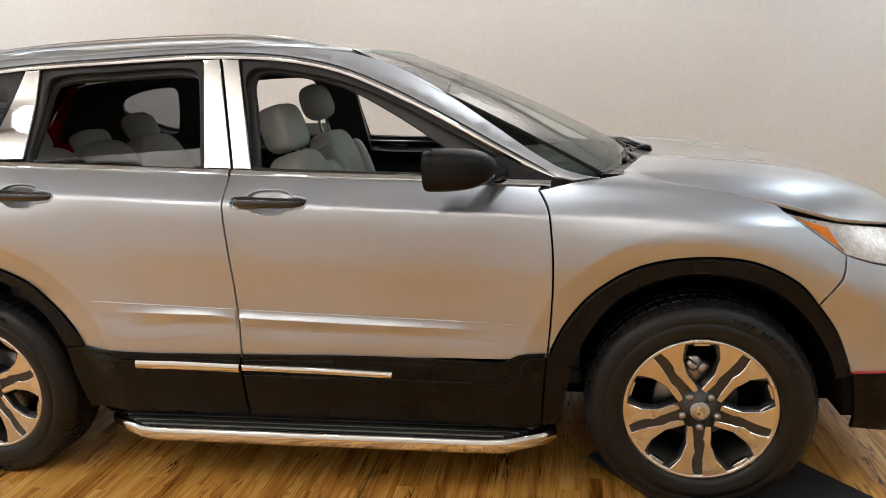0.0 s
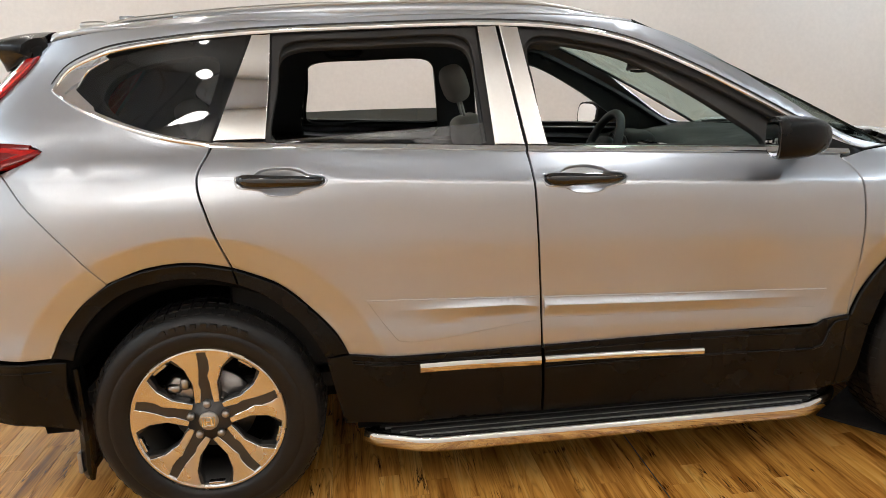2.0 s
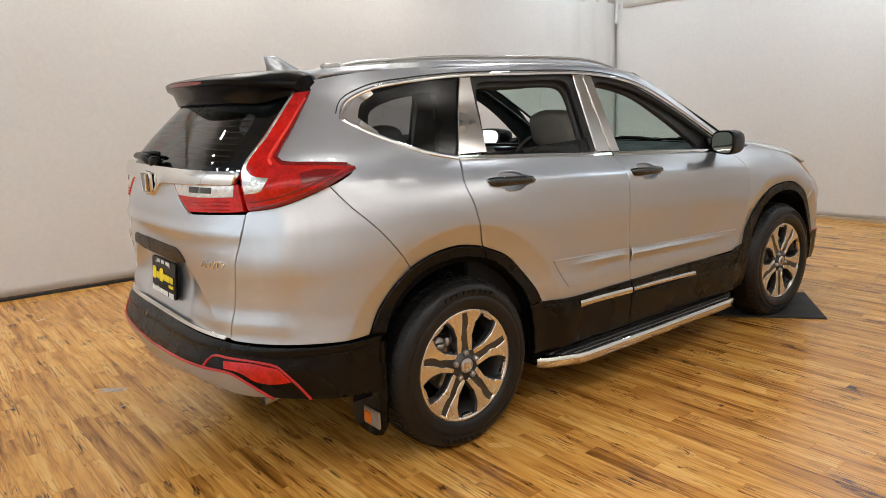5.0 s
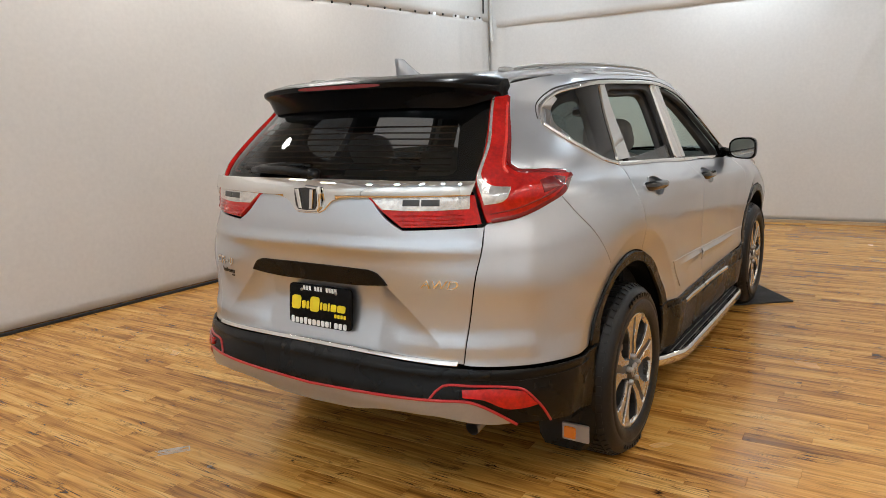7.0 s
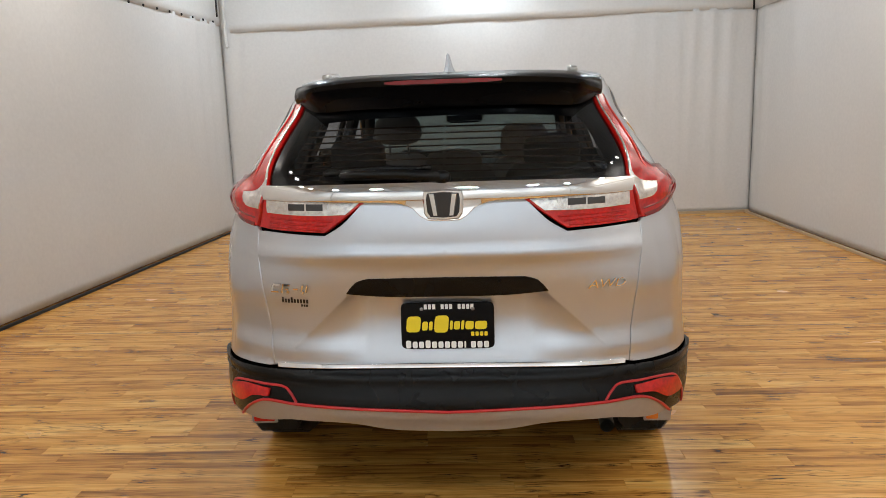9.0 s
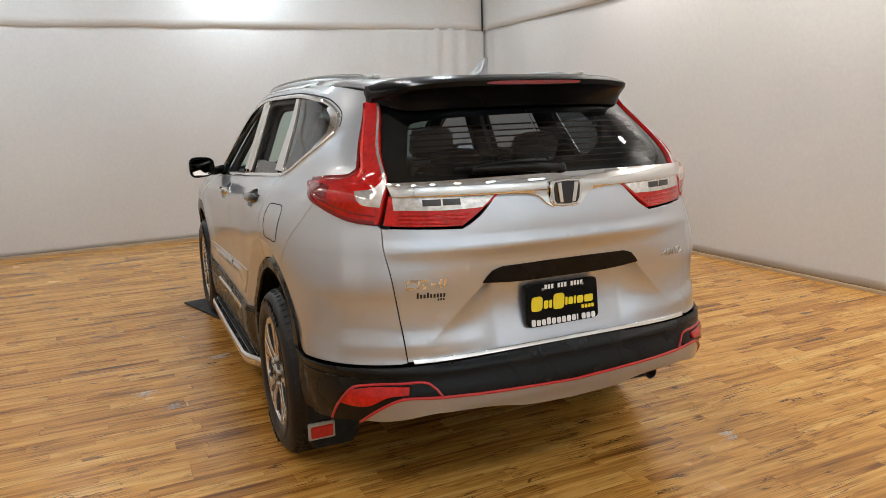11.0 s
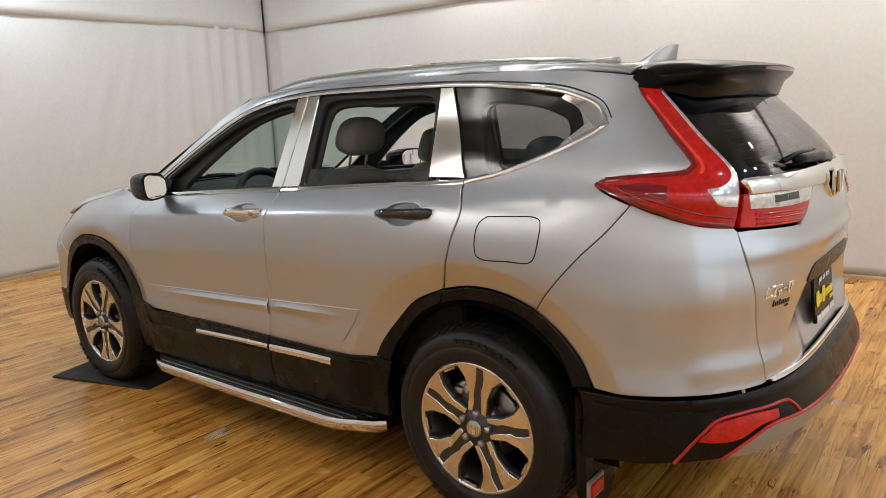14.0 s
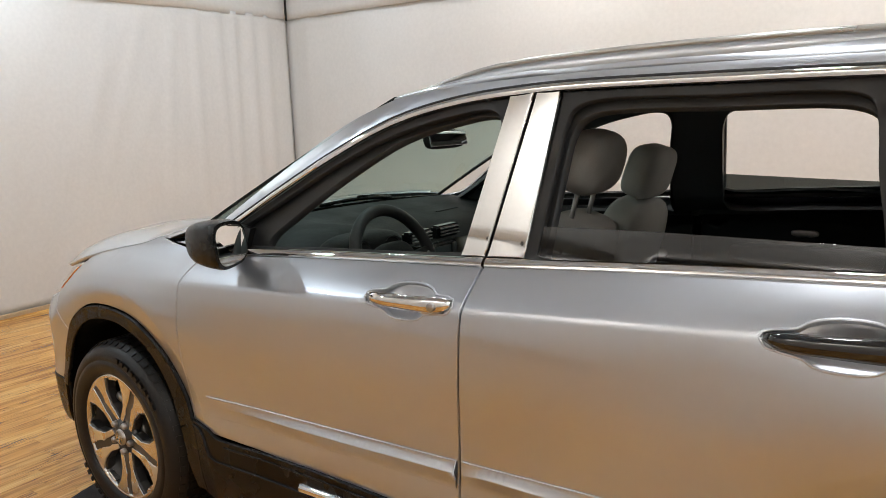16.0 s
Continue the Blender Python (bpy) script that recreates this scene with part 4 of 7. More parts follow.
def tail(name, outline, mat, parent=car, label="", f=None, **kw):
    """A panel across the tail: outline of runs of (half-width y, z), from the middle line out and back to it."""
    return whole(patch(name, f or FLANK, [[rz(*p) if len(p) == 2 else uz(p) for p in r] for r in outline], mat, parent, label, **kw))


TAILGATE = tail("tailgate", [[(0, 0.634), (0.3, 0.632), (-2.205, 0.600, 0.622)], GATE[::-1], [(-2.165, 0.682, 1.088), (-2.19, 0.645, 1.09)], [(-2.19, 0.645, 1.09), (-2.215, 0.59, 1.088), (0.40, 1.082)], [(0.40, 1.082), (0.34, 1.118), (0.262, 1.195)], [(0.262, 1.195), (0.13, 1.195), (0, 1.195)], [(0, 1.195), (0, 0.634)]], PAINT, car, "silver tailgate with a recess for the number plate", GATE_F, step=0.022, gap=0.005, creases=GATE_LINES)
tail("tailgate_lower_trim", [[(0, 0.628), (0.3, 0.626), (0.590, 0.618)], [(0.590, 0.618), (0.592, 0.632)], [(0.592, 0.632), (0.3, 0.639), (0, 0.641)], [(0, 0.641), (0, 0.628)]], CHROME, TAILGATE, "thin chrome strip", flank(0.013), step=0.02, gap=0)
tail("plate_garnish", [[(0, 0.872), (0.2, 0.874), (0.335, 0.884)], [(0.335, 0.884), (0.30, 0.922), (0.26, 0.934)], [(0.26, 0.934), (0.1, 0.936), (0, 0.936)], [(0, 0.936), (0, 0.872)]], CLADDING, TAILGATE, "black strip above the number plate", flank(0.004), step=0.02, gap=0)
tail("rear_garnish", [[(0, 1.126), (0.05, 1.127), (0.075, 1.140), (0.098, 1.164), (0.14, 1.178), (0.27, 1.184), (0.612, 1.190)], [(0.612, 1.190), (0.618, 1.230)], [(0.618, 1.230), (0.3, 1.232), (0, 1.232)], [(0, 1.232), (0, 1.126)]], CHROME, TAILGATE, "wide chrome strip across the tailgate", flank(0.008, lambda x, y, z: 0.30 * max(0, z - 1.165) + 0.006 * max(0, 1 - ((z - 1.205) / 0.030) ** 2)), step=0.016, gap=0, thick=0.05)
GLASS_R = tail("rear_window", [[(0, 1.236), (0.3, 1.236), (0.63, 1.236)], [(0.63, 1.236), (0.60, 1.36), (0.555, 1.525)], [(0.555, 1.525), (0.2, 1.545), (0, 1.548)], [(0, 1.548), (0, 1.236)]], GLASS_TINT, TAILGATE, "dark tinted rear window", flank(-0.006), thick=0.004, gap=0)
# border is narrow at the sides and foot, deeper along the top
tail("window_border", [[(0, 1.240), (0.3, 1.240), (0.625, 1.240)], [(0.625, 1.240), (0.596, 1.36), (0.550, 1.522)], [(0.550, 1.522), (0.2, 1.541), (0, 1.544)], [(0, 1.544), (0, 1.468)], [(0, 1.468), (0.3, 1.462), (0.44, 1.452)], [(0.44, 1.452), (0.478, 1.442), (0.498, 1.415)], [(0.498, 1.415), (0.53, 1.34), (0.553, 1.285)], [(0.553, 1.285), (0.545, 1.268), (0.52, 1.262)], [(0.52, 1.262), (0.3, 1.260), (0, 1.260)], [(0, 1.260), (0, 1.240)]], FRIT, GLASS_R, "black printed border with a deeper black band along the top", flank(-0.0115), thick=0.001, gap=0, step=0.03)
for k in range(8):
    hw = ribbon("heater_wire", flank(-0.0115), [[rz(0.004, 1.285 + 0.021 * k), rz(0.25, 1.284 + 0.021 * k), rz(0.53 - 0.006 * k, 1.280 + 0.021 * k)]], 0.0013, HEAT_WIRE, GLASS_R, height=0.0004, step=0.05)
    mirrored(hw)
GATE_LAMP = pair(patch("inner_tail_lamp", flank(0.004), [U([(-2.165, 0.672, 1.096), (-2.155, 0.638, 1.196)]), [uz((-2.155, 0.638, 1.196)), rz(0.40, 1.193), rz(0.255, 1.188)], [rz(0.255, 1.188), rz(0.40, 1.086)], [rz(0.40, 1.086), uz((-2.19, 0.632, 1.092)), uz((-2.165, 0.672, 1.096))]], RED_LENS, TAILGATE, "red tail lamp with a clear upper band", step=0.02, gap=0.004, thick=0.03))
CL = patch("reversing_lens", flank(0.0065), [[rz(0.612, 1.150), rz(0.45, 1.145), rz(0.325, 1.148)], [rz(0.325, 1.148), rz(0.278, 1.184)], [rz(0.278, 1.184), rz(0.45, 1.188), rz(0.612, 1.190)], [rz(0.612, 1.190), rz(0.612, 1.150)]], CLEAR_LENS, GATE_LAMP[0], "clear ribbed reversing lens", step=0.02, gap=0, thick=0.003)
mirrored(CL, GATE_LAMP[1])
def lamp_bulge(x, y, z):
    return 0.030 * math.exp(-((z - 1.195) / 0.055) ** 2) * sstep(-1.76, -1.92, x) * sstep(0.655, 0.74, y)


LAMP_F = flank(0.005, lamp_bulge)
TAIL_LAMP = pair(patch("tail_lamp", LAMP_F, [U(LAMP_UP), U(LAMP_ARM), U(LAMP_LOW), U([(-2.16, 0.692, 1.097), (-2.162, 0.684, 1.110), (-2.152, 0.645, 1.196)]), U([(-2.152, 0.645, 1.196), (-2.125, 0.618, 1.245), (-2.0, 0.585, 1.36), (-1.856, 0.540, 1.515)]), U([(-1.856, 0.540, 1.515), (-1.80, 0.585, 1.522)])], RED_LENS, car, "tall red tail lamp with a clear inner strip", step=0.022, gap=0.005, thick=0.035))
CS = patch("clear_strip", flank(0.0075, lamp_bulge), [U([(-1.858, 0.546, 1.512), (-1.992, 0.590, 1.36), (-2.117, 0.622, 1.25), (-2.143, 0.652, 1.20), (-2.150, 0.670, 1.160)]), U([(-2.150, 0.670, 1.160), (-2.10, 0.712, 1.170), (-2.072, 0.722, 1.205)]), U([(-2.072, 0.722, 1.205), (-2.116, 0.676, 1.222), (-2.111, 0.634, 1.251), (-1.984, 0.5955, 1.363), (-1.852, 0.550, 1.5125)]), U([(-1.852, 0.550, 1.5125), (-1.858, 0.546, 1.512)])], CLEAR_LENS, TAIL_LAMP[0], "clear ribbed strip beside the window", step=0.016, gap=0, edge=0.012, thick=0.004)
mirrored(CS, TAIL_LAMP[1])
LS = ribbon("light_strip", flank(0.006), [U([(-1.815, 0.575, 1.49), (-1.925, 0.62, 1.37), (-2.03, 0.672, 1.275), (-2.03, 0.70, 1.245), (-1.93, 0.745, 1.236), (-1.82, 0.775, 1.226)])], 0.012, RED_BRIGHT, TAIL_LAMP[0], "paler red light strip", height=0.003)
mirrored(LS, TAIL_LAMP[1])
for line in ([(-1.748, 0.792, 1.230), (-1.872, 0.826, 1.184), (-1.986, 0.825, 1.148), (-2.08, 0.775, 1.117), (-2.15, 0.700, 1.105)], [(-1.775, 0.780, 1.242), (-1.88, 0.742, 1.250), (-1.985, 0.69, 1.262), (-2.003, 0.678, 1.280), (-1.91, 0.633, 1.388), (-1.808, 0.588, 1.512)]):
    rb = ribbon("lens_border", LAMP_F, [U(line)], 0.014, RED_DARK, TAIL_LAMP[0], "dark red lens border", height=0.0022)
    mirrored(rb, TAIL_LAMP[1])
wd = patch("inner_lens", flank(0.0065, lamp_bulge), [U([(-1.80, 0.783, 1.222), (-1.90, 0.765, 1.224), (-1.965, 0.765, 1.214)]), U([(-1.965, 0.765, 1.214), (-1.985, 0.80, 1.180)]), U([(-1.985, 0.80, 1.180), (-1.90, 0.815, 1.192), (-1.80, 0.783, 1.222)])], RED_DARK, TAIL_LAMP[0], "darker red panel in the lens", step=0.014, gap=0, edge=0.01, thick=0.002)
mirrored(wd, TAIL_LAMP[1])
rb = ribbon("lens_rib", LAMP_F, [U([(-2.15, 0.695, 1.128), (-2.08, 0.765, 1.142), (-1.98, 0.81, 1.172), (-1.87, 0.818, 1.196), (-1.83, 0.80, 1.212)])], 0.005, RED_DARK, TAIL_LAMP[0], height=0.002)
mirrored(rb, TAIL_LAMP[1])
for y0, y1 in ((0.40, 0.46), (0.465, 0.525)):
    dk = patch("reflector_cell", flank(0.0085), [[rz(y0, 1.160), rz(y1, 1.160)], [rz(y1, 1.160), rz(y1, 1.182)], [rz(y1, 1.182), rz(y0, 1.182)], [rz(y0, 1.182), rz(y0, 1.160)]], ALLOY_DARK, GATE_LAMP[0], "dark reflector cell", step=0.02, gap=0.002, edge=0.02, thick=0.002)
    mirrored(dk, GATE_LAMP[1])
for zz in (0.0, 0.018, 0.036):
    rb = ribbon("lens_rib", flank(0.004), [[rz(0.60, 1.103 + zz * 0.8), rz(0.45, 1.099 + zz * 0.8), rz(0.405 - zz, 1.097 + zz * 0.8)]], 0.006, RED_LENS, GATE_LAMP[0], height=0.004)
    mirrored(rb, GATE_LAMP[1])

# lower tail: black bumper, silver skid plate, red trims and reflectors
SKID_TOP = [rz(0, 0.493), rz(0.347, 0.505), rz(0.52, 0.509), rz(0.651, 0.507), rz(0.708, 0.475), uz((-2.144, 0.768, 0.413))]


def tail_uz(name, outline, mat, parent, label, f, **kw):
    return whole(patch(name, f, outline, mat, parent, label, **kw))


BUMPER_B = tail_uz("rear_bumper_lower", [[rz(0, 0.628), rz(0.3, 0.624), uz((-2.205, 0.61, 0.614)), uz((-2.058, 0.779, 0.604)), uz((-1.854, 0.874, 0.594)), uz((-1.735, 0.590))], [uz((-1.735, 0.590)), uz((-1.725, 0.345))],
                   [uz((-1.725, 0.345)), uz((-1.80, 0.872, 0.357)), uz((-2.008, 0.85, 0.391)), SKID_TOP[-1]], SKID_TOP[::-1], [SKID_TOP[0], rz(0, 0.628)]], CLADDING, car, "black plastic rear bumper with red pinstripes",
                   flank(0.006, lambda x, y, z: 0.010 * math.exp(-((z - 0.59) / 0.018) ** 2)), step=0.022)
tail_uz("skid_plate", [SKID_TOP, [SKID_TOP[-1], rz(0.70, 0.416), rz(0.638, 0.427), rz(0.545, 0.446), rz(0.46, 0.446)], [rz(0.46, 0.446), rz(0.334, 0.440), rz(0.2, 0.418), rz(0, 0.41)], [rz(0, 0.41), SKID_TOP[0]]], SKID, car, "silver skid plate under the rear bumper",
                    flank(0.004, lambda x, y, z: -0.012 * sstep(0.47, 0.43, z) * sstep(0.52, 0.40, y)), step=0.025)
PIN = ribbon("pinstripe", flank(0.008), [SKID_TOP], 0.009, RED_TAPE, BUMPER_B, "red pinstripe", height=0.004)
mirrored(PIN)
PIN2 = ribbon("pinstripe", flank(0.008), [[rz(0.520, 0.514), rz(0.557, 0.555), rz(0.642, 0.558), rz(0.732, 0.552), uz((-2.132, 0.790, 0.535)), uz((-2.089, 0.823, 0.481)), uz((-2.035, 0.846, 0.400))]], 0.008, RED_TAPE, BUMPER_B, "red pinstripe", height=0.004)
mirrored(PIN2)
REFL = patch("reflector", flank(0.016), [[rz(0.622, 0.546), rz(0.724, 0.545), uz((-2.133, 0.790, 0.529))], [uz((-2.133, 0.790, 0.529)), uz((-2.094, 0.820, 0.479))], [uz((-2.094, 0.820, 0.479)), uz((-2.136, 0.789, 0.476)), uz((-2.182, 0.748, 0.482)), rz(0.691, 0.515), rz(0.627, 0.524)], [rz(0.627, 0.524), rz(0.622, 0.546)]], RED_LENS, BUMPER_B, "red reflector", step=0.012, gap=0, edge=0.012, thick=0.012)
mirrored(REFL)
mirrored(ribbon("bumper_step", flank(0.006), [[rz(0.02, 0.585), rz(0.4, 0.583), rz(0.6, 0.575), uz((-2.05, 0.79, 0.565)), uz((-1.80, 0.90, 0.56))]], 0.004, CLADDING, BUMPER_B, height=0.006))

# cladding round the arches and along the sills
CLAD = flank(0.012)
pair(patch("rear_arch_cladding", CLAD, [U([(-1.205, 0.853), (-1.33, 0.878), (-1.466, 0.868), (-1.585, 0.828), (-1.673, 0.763), (-1.749, 0.672), (-1.785, 0.6)]), U([(-1.785, 0.6), (-1.74, 0.596), (-1.715, 0.59)]), U([(-1.715, 0.59), (-1.685, 0.66), (-1.635, 0.726), (-1.54, 0.793), (-1.43, 0.822), (-1.31, 0.826), (-1.195, 0.80)]), U([(-1.195, 0.80), (-1.205, 0.853)])], CLADDING, car, step=0.03))
pair(patch("door_arch_cladding", CLAD, [U([(-1.205, 0.853), (-1.07, 0.791), (-0.97, 0.696), (-0.903, 0.613), (-0.868, 0.55)]), U([(-0.868, 0.55), (-0.945, 0.54)]), U([(-0.945, 0.54), (-0.985, 0.62), (-1.042, 0.69), (-1.115, 0.758), (-1.195, 0.80)]), U([(-1.195, 0.80), (-1.205, 0.853)])], CLADDING, DOOR_R[0], step=0.03))
pair(patch("front_arch_cladding", CLAD, [U(ARCH_FO), U([(1.675, 0.71), (1.735, 0.62), (1.787, 0.48)]), U([(1.787, 0.48), (1.735, 0.47)]), U([(1.735, 0.47), (1.70, 0.57), (1.634, 0.675), (1.565, 0.742), (1.479, 0.79), (1.36, 0.815), (1.24, 0.81), (1.113, 0.762), (1.04, 0.70), (0.975, 0.61), (0.925, 0.50)]), U([(0.925, 0.50), (0.842, 0.533)])], CLADDING, car, step=0.03))
SILL_R = pair(patch("sill_cladding", CLAD, [U([(-0.868, 0.548), (-0.626, 0.534), (-0.24, 0.533)]), U([(-0.24, 0.533), (-0.237, 0.29)]), U([(-0.237, 0.29), (-0.90, 0.295)]), U([(-0.90, 0.295), (-0.945, 0.54)]), U([(-0.945, 0.54), (-0.868, 0.548)])], CLADDING, DOOR_R[0], step=0.03))
SILL_F = pair(patch("sill_cladding", CLAD, [U([(-0.237, 0.533), (0.244, 0.535), (0.66, 0.525)]), U([(0.66, 0.525), (0.70, 0.527), (0.742, 0.549), (0.765, 0.553)]), U([(0.765, 0.553), (0.838, 0.552)]), U([(0.838, 0.552), (0.815, 0.285)]), U([(0.815, 0.285), (-0.235, 0.29)]), U([(-0.235, 0.29), (-0.237, 0.533)])], CLADDING, DOOR_F[0], step=0.03))
pair(patch("fender_lower_cladding", CLAD, [U([(0.838, 0.552), (0.925, 0.50)]), U([(0.925, 0.50), (0.88, 0.29)]), U([(0.88, 0.29), (0.815, 0.285)]), U([(0.815, 0.285), (0.838, 0.552)])], CLADDING, FENDER[0], step=0.03))
CH1 = ribbon("sill_chrome_strip", flank(0.014), [U([(-0.645, 0.492), (-0.45, 0.488), (-0.245, 0.482)])], 0.030, CHROME, SILL_R[0], "chrome strip on the sill", height=0.010)
mirrored(CH1, SILL_R[1])
CH2 = ribbon("sill_chrome_strip", flank(0.014), [U([(-0.232, 0.484), (0.05, 0.478), (0.314, 0.468)])], 0.026, CHROME, SILL_F[0], "chrome strip on the sill", height=0.010)
mirrored(CH2, SILL_F[1])
for pts in ([(-0.86, 0.524), (-0.6, 0.512), (-0.245, 0.511)], [(-0.232, 0.511), (0.244, 0.513), (0.66, 0.503)], [(-0.86, 0.515), (-0.6, 0.503), (-0.5, 0.503)]):
    mirrored(ribbon("sill_rib", CLAD, [U(pts)], 0.006, CLADDING, SILL_R[0] if pts[0][0] < -0.5 else SILL_F[0], height=0.004))
mirrored(ribbon("sill_rib", CLAD, [U([(-0.232, 0.455), (0.3, 0.452), (0.70, 0.445)]), U([(0.70, 0.445), (0.735, 0.455), (0.762, 0.52), (0.78, 0.535), (0.83, 0.535)])], 0.008, CLADDING, SILL_F[0], height=0.006))

# body-coloured door mouldings
def fin(x, z, line, high, up=0.016, down=0.034):
    """A sharp-backed fold of the given height along the line z(x)."""
    d = z - line(x)
    return high(x) * max(0, 1 - (d / up if d > 0 else -d / down))


ridge_f = lambda x: 0.668 - 0.044 * (x + 0.234)
ridge_r = lambda x: 0.676 + 0.018 * (-0.24 - x) - 0.012 * sstep(-0.34, -0.24, x)
high_f = lambda x: 0.013 * sstep(0.74, 0.15, x)
high_r = lambda x: 0.013 * sstep(-0.74, -0.42, x) * (1 - 0.75 * sstep(-0.34, -0.25, x))
along = lambda a, b, line, d: [uz((a + (b - a) * k / 50, line(a + (b - a) * k / 50) + d)) for k in range(51)]
M1 = pair(patch("door_moulding", flank(0.005, lambda x, y, z: fin(x, z, ridge_f, high_f)), [U([(-0.232, 0.698), (0.3, 0.674), (0.752, 0.655)]), U([(0.752, 0.655), (0.735, 0.605), (0.71, 0.588)]), U([(0.71, 0.588), (0.3, 0.602), (-0.232, 0.62)]), U([(-0.232, 0.62), (-0.232, 0.696)])], PAINT, DOOR_F[0], "body-coloured moulding", step=0.016, thick=0.006,
                creases=[along(-0.23, 0.74, ridge_f, d) for d in (0.016, 0.002, -0.002, -0.034)]))
M2 = pair(patch("door_moulding", flank(0.005, lambda x, y, z: fin(x, z, ridge_r, high_r, 0.018, 0.026 + 0.03 * sstep(-0.3, -0.7, x))), [U([(-0.812, 0.73), (-0.5, 0.712), (-0.242, 0.70)]), U([(-0.242, 0.70), (-0.243, 0.614)]), U([(-0.243, 0.614), (-0.357, 0.602), (-0.479, 0.587), (-0.573, 0.576), (-0.68, 0.576), (-0.712, 0.584)]), U([(-0.712, 0.584), (-0.76, 0.65), (-0.80, 0.715)]), U([(-0.80, 0.715), (-0.812, 0.73)])], PAINT, DOOR_R[0], "body-coloured moulding", step=0.016, thick=0.006,
                creases=[along(-0.76, -0.246, ridge_r, d) for d in (0.018, 0.002, -0.002)]))

# handles
def handle(parent, cx, cz, tilt, mat, label, side, hole, lock=False):
    f0 = flank(-0.004, lambda x, y, z: -0.030 * max(0, 1 - ((x - cx) / 0.115) ** 2) * max(0, 1 - ((z - cz) / 0.045) ** 2))
    if side < 0:
        cup = patch("handle_cup", f0, hole, PAINT, parent, step=0.010, edge=0.012, gap=-0.004, thick=0.002)
    else:
        cup = mirrored(patch("handle_cup", f0, hole, PAINT, parent, step=0.010, edge=0.012, gap=-0.004, thick=0.002), parent)
        bpy.data.objects.remove([c for c in parent.children if c.name.startswith("handle_cup") and c is not cup][-1])
    rim = ribbon("handle_rim", flank(0.0), hole, 0.005, PAINT, parent, height=0.003, closed=True, step=0.012)
    bm = bmesh.new()
    y0 = side_w(cx, cz)
    rows = []
    for i in range(15):
        s = -1 + 2 * i / 14
        x = cx + 0.132 * s
        z = cz + tilt * (x - cx) + 0.004
        bulge = 0.028 * (1 - abs(s) ** 4) - 0.004
        hh = (0.0185 - 0.004 * s) * (1 - 0.45 * abs(s) ** 8)
        yy = side_w(x, z) + bulge
        rows.append([bm.verts.new((x, -(yy + dy), z + dz)) for dy, dz in ((-0.016, -hh), (0.0, -hh), (0.008, -hh * 0.4), (0.009, hh * 0.3), (0.002, hh), (-0.014, hh))])
    for a, b in zip(rows, rows[1:]):
        for k in range(6):
            bm.faces.new((a[k], a[(k + 1) % 6], b[(k + 1) % 6], b[k]))
    bm.faces.new(rows[0])
    bm.faces.new(rows[-1][::-1])
    bmesh.ops.recalc_face_normals(bm, faces=bm.faces)
    bar = link("door_handle", bm, mat, parent, label)
    made = [rim, bar]
    if lock:
        bm = bmesh.new()
        xx = cx - 0.095
        lathe(bm, [(0.011, 0.0), (0.011, 0.013), (0.009, 0.0145), (0.0, 0.0145)], (xx, -(side_w(xx, cz) + 0.012), cz + 0.006), -1, 20)
        made.append(link("key_lock", bm, STEEL, parent, "round key lock"))
    if side > 0:
        for ob in made:
            mirrored(ob, parent)
            bpy.data.objects.remove(ob)


handle(DOOR_F[0], -0.087, 1.068, -0.03, GLOSS_BLACK, "black door handle", -1, H_FRONT)
handle(DOOR_R[0], -1.035, 1.112, -0.04, GLOSS_BLACK, "black door handle", -1, H_REAR)
handle(DOOR_F[1], -0.087, 1.068, -0.03, CHROME, "chrome door handle with a key lock", 1, H_FRONT, True)
handle(DOOR_R[1], -1.035, 1.112, -0.04, GLOSS_BLACK, "black door handle", 1, H_REAR)

# window surround: chrome line, pillar covers, seals, glass
pair(ribbon("window_surround", flank(0.001), [U([(-1.25, 1.226), (-1.40, 1.258), (-1.53, 1.304), (-1.65, 1.360), (-1.728, 1.412)]), U([(-1.728, 1.412), (-1.695, 1.462), (-1.58, 1.515), (-1.36, 1.549), (-1.12, 1.566), (-0.77, 1.571), (-0.32, 1.568), (-0.07, 1.544), (0.13, 1.497), (0.33, 1.41), (0.53, 1.304), (0.72, 1.196), (0.87, 1.117)])], 0.016, CHROME, car, "chrome line round the side windows", height=0.006))
pair(patch("quarter_trim", flank(0.002), [U([(-1.735, 1.412), (-1.70, 1.466), (-1.58, 1.520)]), U([(-1.58, 1.520), (-1.56, 1.500)]), U([(-1.56, 1.500), (-1.63, 1.46), (-1.66, 1.41)]), U([(-1.66, 1.41), (-1.60, 1.355)]), U([(-1.60, 1.355), (-1.59, 1.325)]), U([(-1.59, 1.325), (-1.65, 1.356), (-1.735, 1.412)])], CHROME, QUARTER[0], "chrome corner of the quarter window", step=0.02, gap=0, edge=0.012))
pair(ribbon("belt_moulding", flank(0.001), [U([(-1.25, 1.225), (-0.75, 1.198), (-0.26, 1.166)])], 0.018, CHROME, DOOR_R[0], "chrome belt strip", height=0.008))
pair(ribbon("belt_moulding", flank(0.001), [U([(-0.252, 1.166), (0.3, 1.136), (0.86, 1.101)])], 0.018, CHROME, DOOR_F[0], "chrome belt strip", height=0.008))
PILLAR = flank(0.003)
pair(patch("pillar_cover", PILLAR, [U([(-0.385, 1.562), (-0.319, 1.562)]), U([(-0.319, 1.562), (-0.256, 1.176)]), U([(-0.256, 1.176), (-0.36, 1.182)]), U([(-0.36, 1.182), (-0.385, 1.562)])], CHROME, DOOR_R[0], "mirror-bright chrome pillar cover"))
